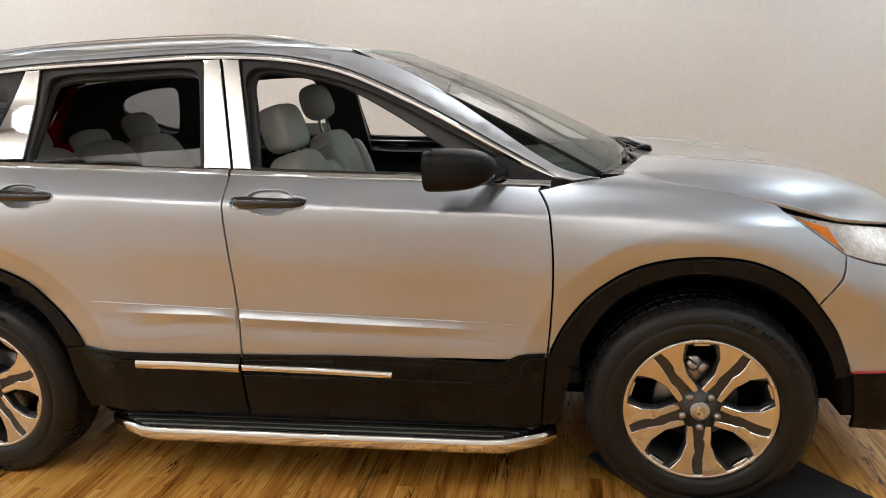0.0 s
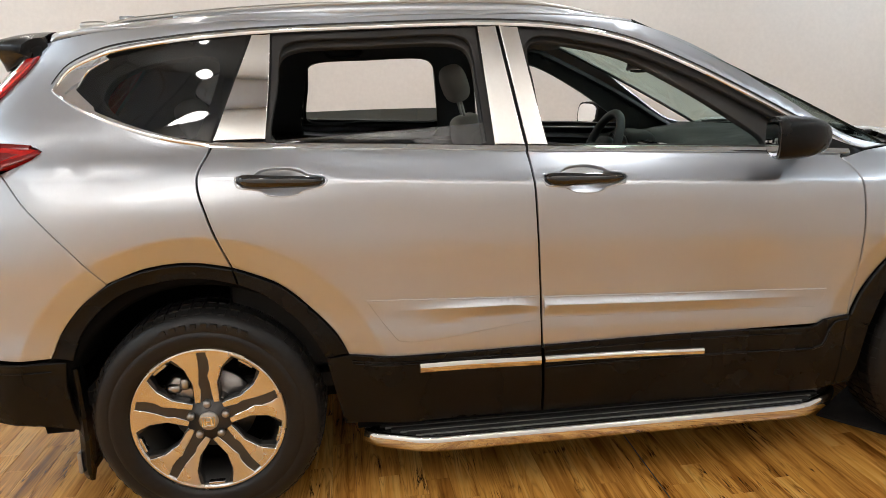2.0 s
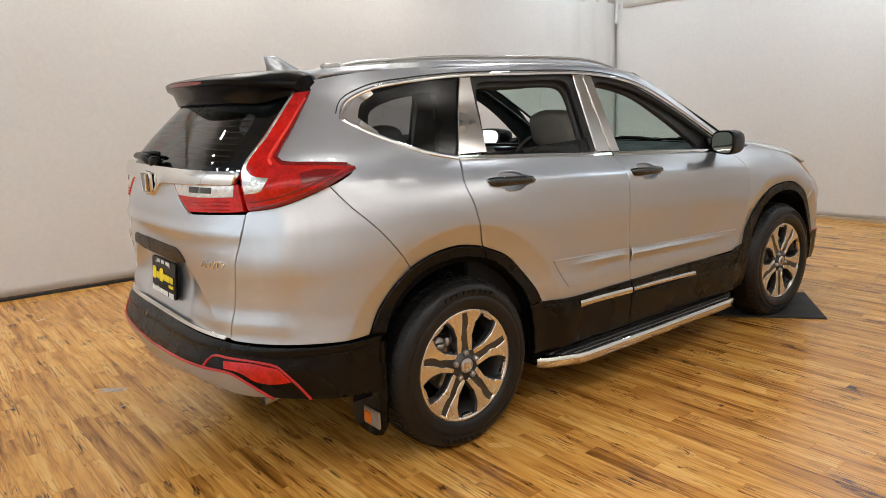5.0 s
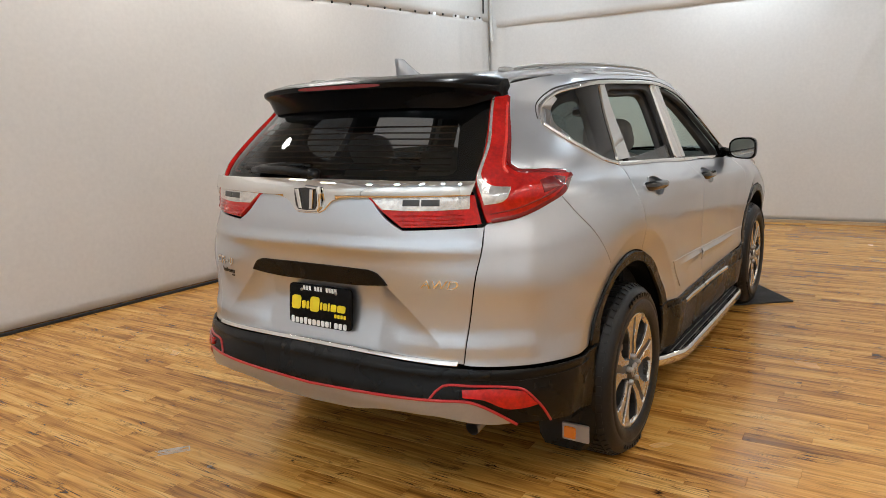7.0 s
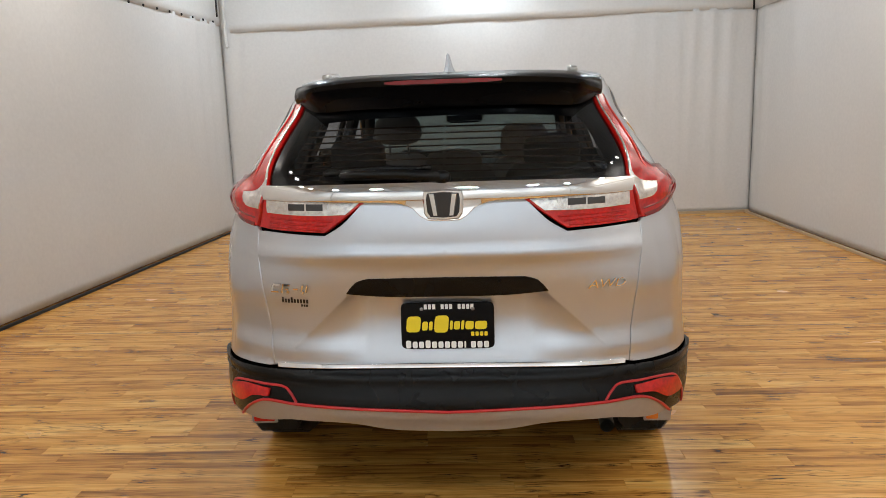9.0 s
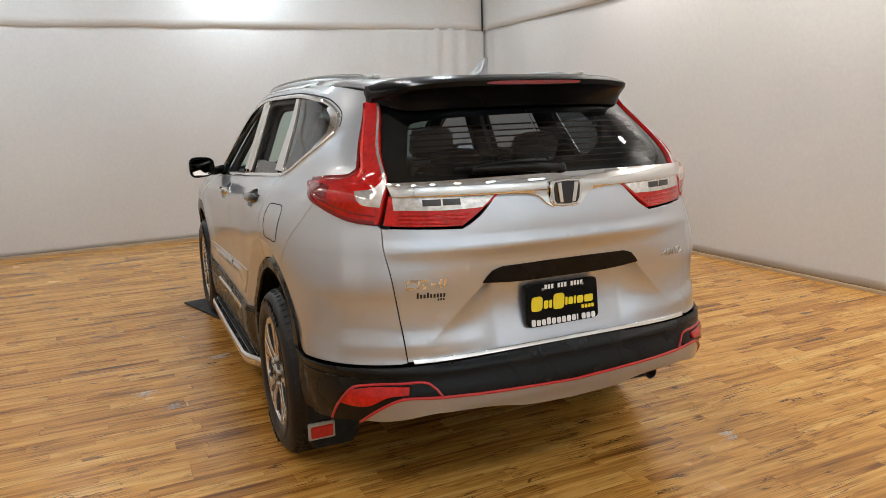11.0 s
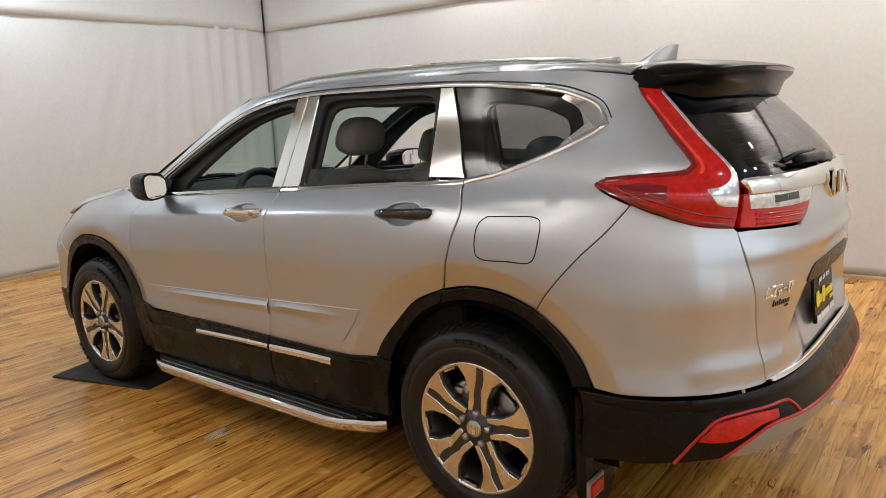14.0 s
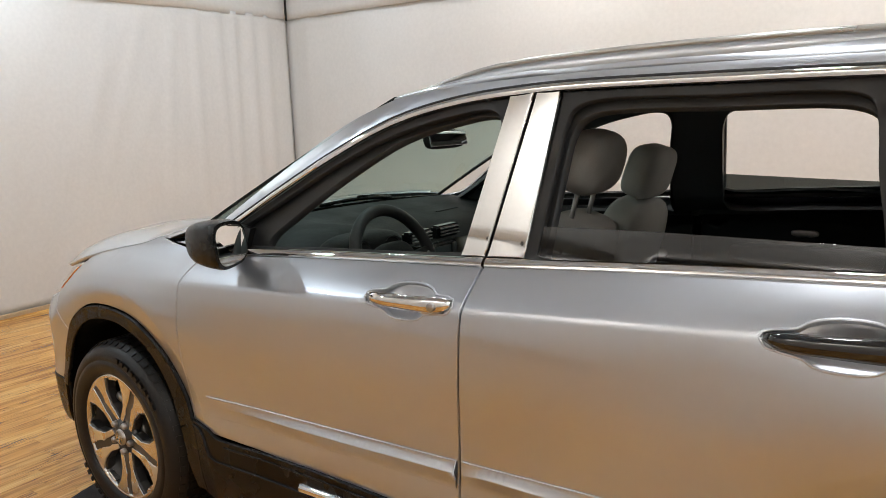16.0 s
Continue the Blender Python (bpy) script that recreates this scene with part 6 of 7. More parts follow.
def build_wheel():
    """A wheel about the origin, its outer face towards -y."""
    bm = bmesh.new()
    lathe(bm, [(0.225, 0.03), (0.232, 0.0), (0.242, -0.008), (0.246, -0.004), (0.246, 0.006), (0.236, 0.010), (0.226, 0.02), (0.214, 0.05), (0.205, 0.12), (0.205, 0.19), (0.235, 0.20)], (0, 0, 0), 1, 72)
    rim = link("wheel", bm, ALLOY_DARK, None, "five-spoke two-tone alloy wheel")
    bm = bmesh.new()
    lathe(bm, [(0.2475, 0.004), (0.2475, -0.0085), (0.236, -0.0115), (0.229, -0.006), (0.229, 0.006)], (0, 0, 0), 1, 96)
    part("rim_edge", bm, MACHINED, rim, "bright machined rim edge", True)
    bm = bmesh.new()
    prof = [(0.243, 0.0), (0.250, -0.016), (0.262, -0.022), (0.285, -0.027), (0.300, -0.026), (0.302, -0.0235), (0.306, -0.0235), (0.308, -0.025), (0.330, -0.018), (0.345, -0.008), (0.354, 0.004), (0.358, 0.016), (0.364, 0.022), (TYRE_R, 0.05)]
    lathe(bm, prof + [(TYRE_R, 0.16), (0.355, 0.20), (0.31, 0.235), (0.25, 0.20)], (0, 0, 0), 1, 96)
    tyre = part("tyre", bm, TYRE, rim, "black rubber tyre", True)
    bm = bmesh.new()
    for k in range(60):
        a = 2 * math.pi * k / 60
        for y0, y1, r0, r1, w in ((0.004, 0.022, 0.350, 0.3645, 0.010), (0.03, 0.075, 0.362, 0.3695, 0.013), (0.085, 0.125, 0.362, 0.3695, 0.013), (0.135, 0.180, 0.362, 0.3695, 0.013)):
            vs = []
            for y, r in ((y0, r0), (y1, r0), (y1, r1 + (0.002 if y0 < 0.01 else 0)), (y0, r1 - (0.008 if y0 < 0.01 else 0))):
                for sgn in (-1, 1):
                    b = a + sgn * w / r1 + (0.02 if y0 > 0.08 else 0)
                    vs.append(bm.verts.new((r * math.cos(b), y, r * math.sin(b))))
            for q in ((0, 1, 3, 2), (2, 3, 5, 4), (4, 5, 7, 6), (6, 7, 1, 0), (0, 2, 4, 6), (1, 7, 5, 3)):
                bm.faces.new([vs[i] for i in q])
    bmesh.ops.recalc_face_normals(bm, faces=bm.faces)
    part("tread", bm, TYRE, tyre)
    for a0, cnt in ((64, 9), (244, 7)):
        for k in range(cnt):
            a = math.radians(a0 + 5.6 * k)
            m = Matrix.Rotation(-(a - math.pi / 2), 4, "Y") @ Matrix.Translation((0, -0.0225, 0.323))
            bar = bmesh.new()
            slab(bar, (-0.010 + 0.002 * (k % 3), -0.0045, -0.008), (0.010, 0.004, 0.008))
            bar.transform(m)
            part("sidewall_bar", bar, TYRE, tyre)
    pol = lambda r, d: (r * math.cos(math.radians(d)), r * math.sin(math.radians(d)))
    for k in range(5):
        c = 90 + 72 * k
        bm = bmesh.new()
        out = [pol(0.034, c - 50), pol(0.086, c - 30), pol(0.13, c - 18.2), pol(0.185, c - 19.5), pol(0.236, c - 27), pol(0.237, c - 12), pol(0.237, c), pol(0.237, c + 12), pol(0.236, c + 27), pol(0.185, c + 19.5), pol(0.13, c + 18.2), pol(0.086, c + 30), pol(0.034, c + 50)]
        vs = prism(bm, out, -0.035, -0.001, 0.004)
        for v in vs:
            x, z, d = v.co
            r = math.hypot(x, z)
            v.co = (x, -d - 0.006 + 0.012 * (1 - min(1, r / 0.236)), z)
        bmesh.ops.recalc_face_normals(bm, faces=bm.faces)
        sp = part("spoke", bm, ALLOY_DARK, rim, "dark grey spoke")
        for sgn in (-1, 1):
            bm = bmesh.new()
            face = [pol(0.062, c + sgn * 19), pol(0.085, c + sgn * 11.5), pol(0.105, c + sgn * 8.2), pol(0.125, c + sgn * 7.8 + 1.2), pol(0.150, c + sgn * 5.0 + 1.2), pol(0.175, c + sgn * 5.2 - 0.8), pol(0.205, c + sgn * 4.4 - 0.8), pol(0.222, c + sgn * 3.6), pol(0.236, c + sgn * 3.4), pol(0.2385, c + sgn * 14), pol(0.237, c + sgn * 24), pol(0.21, c + sgn * 21), pol(0.185, c + sgn * 18.2), pol(0.13, c + sgn * 17.2), pol(0.092, c + sgn * 25), pol(0.070, c + sgn * 33)]
            vs = prism(bm, face, -0.01, 0.0035, 0.0018)
            for v in vs:
                x, z, d = v.co
                r = math.hypot(x, z)
                v.co = (x, -d - 0.006 + 0.012 * (1 - min(1, r / 0.236)), z)
            bmesh.ops.recalc_face_normals(bm, faces=bm.faces)
            part("machined_face", bm, MACHINED, sp, "bright machined spoke face")
        # notched blocks on the rim between the spokes
        bm = bmesh.new()
        blk = [pol(0.236, c + 36 - 7), pol(0.222, c + 36 - 6.5), pol(0.222, c + 36 + 6.5), pol(0.236, c + 36 + 7)]
        vs = prism(bm, blk, -0.02, 0.0, 0.002)
        for v in vs:
            x, z, d = v.co
            v.co = (x, -d - 0.004, z)
        bmesh.ops.recalc_face_normals(bm, faces=bm.faces)
        part("rim_block", bm, MACHINED, rim)
        bm = bmesh.new()
        bx, bz = pol(0.0572, c)
        lathe(bm, [(0.0125, 0.0), (0.0125, -0.016), (0.009, -0.022), (0.0, -0.023)], (bx, 0.006, bz), 1, 12)
        part("wheel_nut", bm, STEEL, rim, "steel wheel nut", True)
    bm = bmesh.new()
    lathe(bm, [(0.075, 0.02), (0.072, 0.004), (0.045, -0.001), (0.043, -0.006), (0.0, -0.008)], (0, 0, 0), 1, 40)
    part("hub_face", bm, ALLOY_DARK, rim, "", True)
    bm = bmesh.new()
    lathe(bm, [(0.031, 0.0), (0.031, -0.012), (0.027, -0.0145), (0.0, -0.0155)], (0, 0, 0), 1, 32)
    cap = part("centre_cap", bm, SATIN, rim, "dark centre cap with a bright badge", True)
    bm = bmesh.new()
    for x0, x1 in ((-0.013, -0.006), (0.006, 0.013)):
        slab(bm, (x0, -0.0195, -0.012), (x1, -0.014, 0.012), 0.0008)
    slab(bm, (-0.007, -0.0192, -0.003), (0.007, -0.014, 0.003), 0.0008)
    for a, b in (((-0.020, -0.017), (0.020, -0.014)), ((-0.020, 0.014), (0.020, 0.017))):
        slab(bm, (a[0], -0.019, a[1]), (b[0], -0.013, b[1]), 0.0008)
    for x in (-0.0205, 0.0175):
        slab(bm, (x, -0.019, -0.016), (x + 0.003, -0.013, 0.016), 0.0008)
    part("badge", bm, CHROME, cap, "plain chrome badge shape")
    bm = bmesh.new()
    lathe(bm, [(0.05, 0.085), (0.135, 0.085), (0.138, 0.09), (0.138, 0.105), (0.07, 0.08)], (0, 0, 0), 1, 48)
    lathe(bm, [(0.0, 0.045), (0.06, 0.045), (0.068, 0.055), (0.068, 0.09)], (0, 0, 0), 1, 40)
    part("brake_disc", bm, STEEL, rim, "grey steel brake disc", True)
    bm = bmesh.new()
    blob(bm, (-0.085, 0.072, 0.085), (0.075, 0.07, 0.11), (4, 4), (16, 10), Matrix.Rotation(math.radians(-45), 3, "Y"))
    blob(bm, (-0.105, 0.045, 0.10), (0.045, 0.05, 0.03), (4, 4), (12, 8))
    blob(bm, (-0.07, 0.045, 0.115), (0.03, 0.05, 0.04), (4, 4), (12, 8))
    part("brake_caliper", bm, STEEL, rim, "grey brake caliper", True)
    bm = bmesh.new()
    lathe(bm, [(0.02, 0.125), (0.20, 0.13), (0.204, 0.19)], (0, 0, 0), 1, 40)
    part("wheel_back", bm, DARK, rim, "", True)
    return rim


W0 = build_wheel()
W0.parent = car
W0.matrix_basis = pose(1.33, -0.897, HUB_Z, 0, 36, 0)
for x, s, ang in ((-1.33, -1, 0.0), (1.33, 1, 30.0), (-1.33, 1, 8.0)):
    w = copy_thing(W0, pose(x, s * 0.897, HUB_Z, 0, ang, 0 if s < 0 else 180))

# ---- running boards, flaps, mirrors ----
for s in (-1, 1):
    plan = [(-0.845, 0.74), (-0.835, 0.835), (-0.80, 0.872), (-0.66, 0.935), (-0.60, 0.945), (0.0, 0.948), (0.64, 0.945), (0.70, 0.935), (0.82, 0.872), (0.862, 0.825), (0.868, 0.74)]
    bm = bmesh.new()
    prism(bm, [(x, s * (y - 0.012)) for x, y in plan], 0.205, 0.247, 0.006)
    bmesh.ops.recalc_face_normals(bm, faces=bm.faces)
    board = link("running_board", bm, CLADDING, car, "black running board with a chrome outer edge", smooth=False)
    bm = bmesh.new()
    rows = []
    path = [Vector((x, y)) for x, y in plan[1:-1]]
    for i, p in enumerate(path):
        t = (path[min(i + 1, len(path) - 1)] - path[max(i - 1, 0)]).normalized()
        o = Vector((-t.y, t.x))
        if o.y < 0:
            o = -o
        rows.append([bm.verts.new((p.x + o.x * d, s * (p.y + o.y * d), z)) for d, z in ((-0.014, 0.247), (-0.004, 0.251), (0.006, 0.246), (0.010, 0.228), (0.006, 0.204), (-0.006, 0.193), (-0.02, 0.193))])
    for a, b in zip(rows, rows[1:]):
        for k in range(6):
            bm.faces.new((a[k], a[k + 1], b[k + 1], b[k]))
    bmesh.ops.recalc_face_normals(bm, faces=bm.faces)
    if sum(f.normal.y * s for f in bm.faces) < 0:
        bmesh.ops.reverse_faces(bm, faces=bm.faces)
    part("edge_trim", bm, CHROME, board, "polished chrome edge", True)
    # thin grey lines paint the light caught along the ribs between the pads
    for y, inset, wide, high, mat, name in ((0.812, 0.0, 0.004, 0.253, RIB_GLINT, "tread_line"), (0.824, 0.012, 0.018, 0.256, RUBBER, "tread_pad"), (0.848, 0.03, 0.005, 0.254, RIB_GLINT, "tread_line"), (0.860, 0.05, 0.020, 0.256, RUBBER, "tread_pad"), (0.886, 0.08, 0.004, 0.253, RIB_GLINT, "tread_line"), (0.897, 0.10, 0.014, 0.255, RUBBER, "tread_pad"), (0.915, 0.13, 0.004, 0.252, RIB_GLINT, "tread_line")):
        bm = bmesh.new()
        slab(bm, (-0.80 + inset, min(s * y, s * (y + wide)), 0.244), (0.82 - inset, max(s * y, s * (y + wide)), high), 0.0015)
        part(name, bm, mat, board)
    bm = bmesh.new()
    rows = []
    for i in range(13):
        t = i / 12
        z = 0.56 - 0.40 * t
        xo = -1.745 - 0.012 * t + 0.008 * math.sin(math.pi * t)
        dr = 0.03 * max(0, (t - 0.85) / 0.15) ** 2
        rows.append([bm.verts.new((xo + dx, s * yy, z)) for dx, yy in ((0, 0.66 + dr), (-0.004, 0.77), (-0.003, 0.865 - dr), (0.02, 0.885 - dr), (0.03, 0.88 - dr), (0.008, 0.77), (0.008, 0.66 + dr))])
    for a, b in zip(rows, rows[1:]):
        for k in range(7):
            bm.faces.new((a[k], a[(k + 1) % 7], b[(k + 1) % 7], b[k]))
    bm.faces.new(rows[0])
    bm.faces.new(rows[-1][::-1])
    bmesh.ops.recalc_face_normals(bm, faces=bm.faces)
    flap = link("mud_flap", bm, CLADDING, car, "black rear mud flap with a small reflector", smooth=False)
    bm = bmesh.new()
    slab(bm, (-1.764, min(s * 0.765, s * 0.874), 0.197), (-1.752, max(s * 0.765, s * 0.874), 0.268), 0.003)
    part("flap_plate", bm, SKID, flap, "silver plate")
    bm = bmesh.new()
    wide = 0.864 if s > 0 else 0.822
    slab(bm, (-1.769, min(s * 0.774, s * wide), 0.206), (-1.760, max(s * 0.774, s * wide), 0.254), 0.003)
    part("flap_reflector", bm, RED_LENS if s > 0 else AMBER, flap, "small reflector")
    # door mirror
    bm = bmesh.new()
    rows = []
    for i in range(17):
        t = i / 16
        x = 0.50 + 0.20 * t
        k = math.sqrt(max(0, 1 - max(0, (t - 0.15) / 0.85) ** 2.6)) if t > 0.15 else 1
        k = max(k, 0.02) * (1 if t > 0.04 else 0.97)
        cy, cz = 0.955 - 0.02 * t, 1.175 - 0.004 * t
        row = []
        for j in range(24):
            a = 2 * math.pi * j / 24
            c, sn = math.cos(a), math.sin(a)
            row.append(bm.verts.new((x + ((-0.0336 if s > 0 else -0.022) * math.copysign(abs(c) ** 0.6, c) + (0.0099 if s > 0 else 0) * math.copysign(abs(sn) ** 0.62, sn)) * (1 - t), s * (cy + 0.084 * k * math.copysign(abs(c) ** 0.62, c)), cz + 0.066 * k * math.copysign(abs(sn) ** 0.62, sn) * (1 + 0.12 * c))))
        rows.append(row)
    for a, b in zip(rows, rows[1:]):
        for j in range(24):
            bm.faces.new((a[j], a[(j + 1) % 24], b[(j + 1) % 24], b[j]))
    bm.faces.new(rows[0][::-1])
    bm.faces.new(rows[-1])
    bmesh.ops.recalc_face_normals(bm, faces=bm.faces)
    for e in bm.edges:
        if len(e.link_faces) == 2 and e.calc_face_angle(0) > 0.8:
            e.smooth = False
    mir = link("door_mirror", bm, CLADDING, DOOR_F[0 if s < 0 else 1], "black door mirror")
    bm = bmesh.new()
    vs = []
    for j in range(24):
        a = 2 * math.pi * j / 24
        c, sn = math.cos(a), math.sin(a)
        vs.append(bm.verts.new((0.496 + (-0.0288 if s > 0 else -0.020) * math.copysign(abs(c) ** 0.6, c) + (0.0083 if s > 0 else 0) * math.copysign(abs(sn) ** 0.62, sn), s * (0.955 + 0.072 * math.copysign(abs(c) ** 0.62, c)), 1.175 + 0.055 * math.copysign(abs(sn) ** 0.62, sn) * (1 + 0.12 * c))))
    fc = bm.faces.new(vs)
    ex = bmesh.ops.extrude_face_region(bm, geom=[fc])
    for v in ex["geom"]:
        if isinstance(v, bmesh.types.BMVert):
            v.co.x += 0.006
    bmesh.ops.recalc_face_normals(bm, faces=bm.faces)
    g = link("mirror_glass", bm, MIRROR, DOOR_F[0 if s < 0 else 1], "mirror glass", smooth=False)
    bm = bmesh.new()
    tri_pts = [(0.895, 1.110), (0.70, 1.118), (0.63, 1.125), (0.625, 1.185), (0.70, 1.192), (0.74, 1.172)]
    lo = [bm.verts.new((x, s * (side_w(x, z) - 0.012), z)) for x, z in tri_pts]
    hi = [bm.verts.new((x, s * (side_w(x, z) + 0.010), z)) for x, z in tri_pts]
    bm.faces.new(lo)
    bm.faces.new(hi[::-1])
    for k in range(6):
        bm.faces.new((lo[k], lo[(k + 1) % 6], hi[(k + 1) % 6], hi[k]))
    tube(bm, [(0.70, s * 0.80, 1.145), (0.65, s * 0.86, 1.135), (0.62, s * 0.92, 1.14)], 0.028, 12)
    bmesh.ops.recalc_face_normals(bm, faces=bm.faces)
    link("mirror_foot", bm, CLADDING, DOOR_F[0 if s < 0 else 1], "black mirror foot", smooth=False)

# rear wiper
bm = bmesh.new()
gl = lambda y, z, o: Vector((body(rz(abs(y), z).x, z)[0] - o, y, z))
tube(bm, [gl(0.01, 1.262, 0.03), gl(0.12, 1.274, 0.04), gl(0.28, 1.276, 0.03), gl(0.34, 1.272, 0.022)], lambda k: 0.022 - 0.010 * k, 10)
tube(bm, [gl(0.04, 1.290, 0.016), gl(0.2, 1.292, 0.014), gl(0.40, 1.276, 0.010)], 0.009, 8)
blob(bm, gl(0.005, 1.26, 0.025), (0.05, 0.06, 0.05), (2.5, 2.5), (14, 8))
link("rear_wiper", bm, CLADDING, TAILGATE, "black rear wiper")

# badge on the tailgate: a plain chrome shape
bm = bmesh.new()
bx = -2.296
out = [(0.062, 0.045), (0.066, 0.02), (0.062, -0.028), (0.05, -0.046), (0.0, -0.050), (-0.05, -0.046), (-0.062, -0.028), (-0.066, 0.02), (-0.062, 0.045), (0.0, 0.050)]
vs = prism(bm, out, 0.0, 0.012, 0.004)
for v in vs:
    y, z, d = v.co
    v.co = (bx + 0.02 - d, y, 1.178 + z)
bmesh.ops.recalc_face_normals(bm, faces=bm.faces)
badge = link("tailgate_badge", bm, CHROME, TAILGATE, "chrome badge frame", smooth=False)
bm = bmesh.new()
vs = prism(bm, [(y * 0.83, z * 0.83) for y, z in out], 0.0, 0.003, 0.001)
for v in vs:
    y, z, d = v.co
    v.co = (bx + 0.009 - d, y, 1.178 + z)
bmesh.ops.recalc_face_normals(bm, faces=bm.faces)
link("badge_field", bm, GLOSS_BLACK, TAILGATE, "dark badge field", smooth=False)
bm = bmesh.new()
for sg in (-1, 1):
    vs = prism(bm, [(sg * 0.018, -0.035), (sg * 0.033, -0.034), (sg * 0.045, 0.036), (sg * 0.028, 0.037)], 0.0, 0.006, 0.002)
for v in bm.verts:
    y, z, d = v.co
    v.co = (bx + 0.006 - d, y, 1.178 + z)
bmesh.ops.recalc_face_normals(bm, faces=bm.faces)
link("badge_mark", bm, CHROME, TAILGATE, "plain chrome mark", smooth=False)


# ---- lettering and number plate ----
def words(name, text, size, place, mat, parent, rot=(90, 0, -90), depth=0.0015, shear=0.0, width=None, label=""):
    cu = bpy.data.curves.new(name, "FONT")
    cu.body, cu.size, cu.extrude, cu.shear = text, size, depth, shear
    cu.align_x, cu.align_y = "CENTER", "CENTER"
    cu.resolution_u = 3
    tmp = new(name, cu)
    dg = bpy.context.evaluated_depsgraph_get()
    me = bpy.data.meshes.new_from_object(tmp.evaluated_get(dg))
    bpy.data.objects.remove(tmp)
    w = max(v.co.x for v in me.vertices) - min(v.co.x for v in me.vertices)
    k = width / w if width else 1
    me.transform(pose(*place, *rot) @ Matrix.Diagonal((k, 1, 1, 1)))
    me.materials.clear()
    me.materials.append(mat)
    ob = new(name, me)
    ob.parent = parent
    tagged(ob, label or "raised lettering")
    return ob


PX = -2.262
bm = bmesh.new()
rr = []
for k in range(32):
    a = 2 * math.pi * k / 32
    c, sn = math.cos(a), math.sin(a)
    rr.append((0.157 * math.copysign(abs(c) ** 0.16, c), 0.079 * math.copysign(abs(sn) ** 0.16, sn)))
TILT = 0.10
vs = prism(bm, rr, 0.0, 0.010, 0.003)
for v in vs:
    y, z, d = v.co
    v.co = (PX + 0.012 - d + TILT * z, y, 0.766 + z)
bmesh.ops.recalc_face_normals(bm, faces=bm.faces)
PLATE = link("dealer_plate", bm, SPOILER_BLACK, TAILGATE, "black dealer plate with yellow and white lettering", smooth=False)
pl = lambda y, z, o=0.0: (PX - o + TILT * z, y, 0.766 + z)
def plate_block(y0, y1, z0, z1, mat, lean=0.0):
    """One plain rounded mark on the plate, standing for an unlettered name."""
    bm = bmesh.new()
    pts = []
    cy, cz, hy_, hz = (y0 + y1) / 2, (z0 + z1) / 2, abs(y1 - y0) / 2, (z1 - z0) / 2
    for k in range(12):
        a = 2 * math.pi * (k + 0.5) / 12
        c, sn = math.cos(a), math.sin(a)
        dz_ = hz * math.copysign(abs(sn) ** 0.45, sn)
        pts.append((cy + hy_ * math.copysign(abs(c) ** 0.45, c) - lean * dz_, cz + dz_))
    for v in prism(bm, pts, 0.0, 0.0018):
        y, z, d = v.co
        v.co = Vector(pl(y, z, d))
    bmesh.ops.recalc_face_normals(bm, faces=bm.faces)
    return link("plate_mark", bm, mat, PLATE, "plain mark", smooth=False)


for y0, y1, z0, z1 in ((0.138, 0.090, -0.020, 0.034), (0.085, 0.066, -0.014, 0.016), (0.062, 0.050, -0.014, 0.016), (0.044, -0.004, -0.022, 0.036), (-0.008, -0.018, -0.012, 0.018), (-0.022, -0.042, -0.012, 0.016),
                       (-0.046, -0.056, -0.012, 0.018), (-0.060, -0.088, -0.012, 0.016), (-0.092, -0.132, -0.012, 0.016)):
    plate_block(y0, y1, z0, z1, YELLOW_INK, 0.1)
for k in range(4):
    plate_block(-0.078 - 0.015 * k, -0.089 - 0.015 * k, -0.034, -0.020, YELLOW_INK)
for k in range(13):
    plate_block(0.141 - 0.0218 * k, 0.141 - 0.0218 * k - (0.017 if k != 9 else 0.006), -0.074, -0.052 if k not in (0, 3) else -0.048, WHITE_INK)
bm = bmesh.new()
for k in range(12):
    if k in (3, 7):
        continue
    y = 0.078 - k * 0.0142
    a, b = pl(y, 0.057, 0.0004), pl(y - 0.010, 0.074, 0.0018)
    slab(bm, (min(a[0], b[0]), min(a[1], b[1]), a[2]), (max(a[0], b[0]), max(a[1], b[1]), b[2]))
link("plate_bar", bm, WHITE_INK, PLATE, "row of plain white bars", smooth=False)
for y in (0.086, -0.086):
    bm = bmesh.new()
    lathe(bm, [(0.006, 0), (0.006, 0.003), (0, 0.0045)], (0, 0, 0), 1, 14)
    for v in bm.verts:
        v.co = Vector(pl(y, 0.058)) + Vector((-v.co.y, v.co.x, v.co.z))
    bmesh.ops.recalc_face_normals(bm, faces=bm.faces)
    link("plate_screw", bm, STEEL, PLATE)


def tail_words(text, y, z, size, width, mat, off, shear, label, depth=0.002):
    """Lettering bent onto the tail."""
    ob = words("badge_lettering", text, size, (0, 0, 0), mat, TAILGATE, (0, 0, 0), depth, shear, width, label)
    for v in ob.data.vertices:
        yy, zz, d = y - v.co.x, z + v.co.y, v.co.z
        x = body(rz(abs(yy), zz).x, zz)[0]
        v.co = (x - off - d, yy, zz)
    return ob


tail_words("AWD", -0.530, 0.897, 0.042, 0.130, CHROME, 0.003, 0.25, "chrome lettering", 0.003)


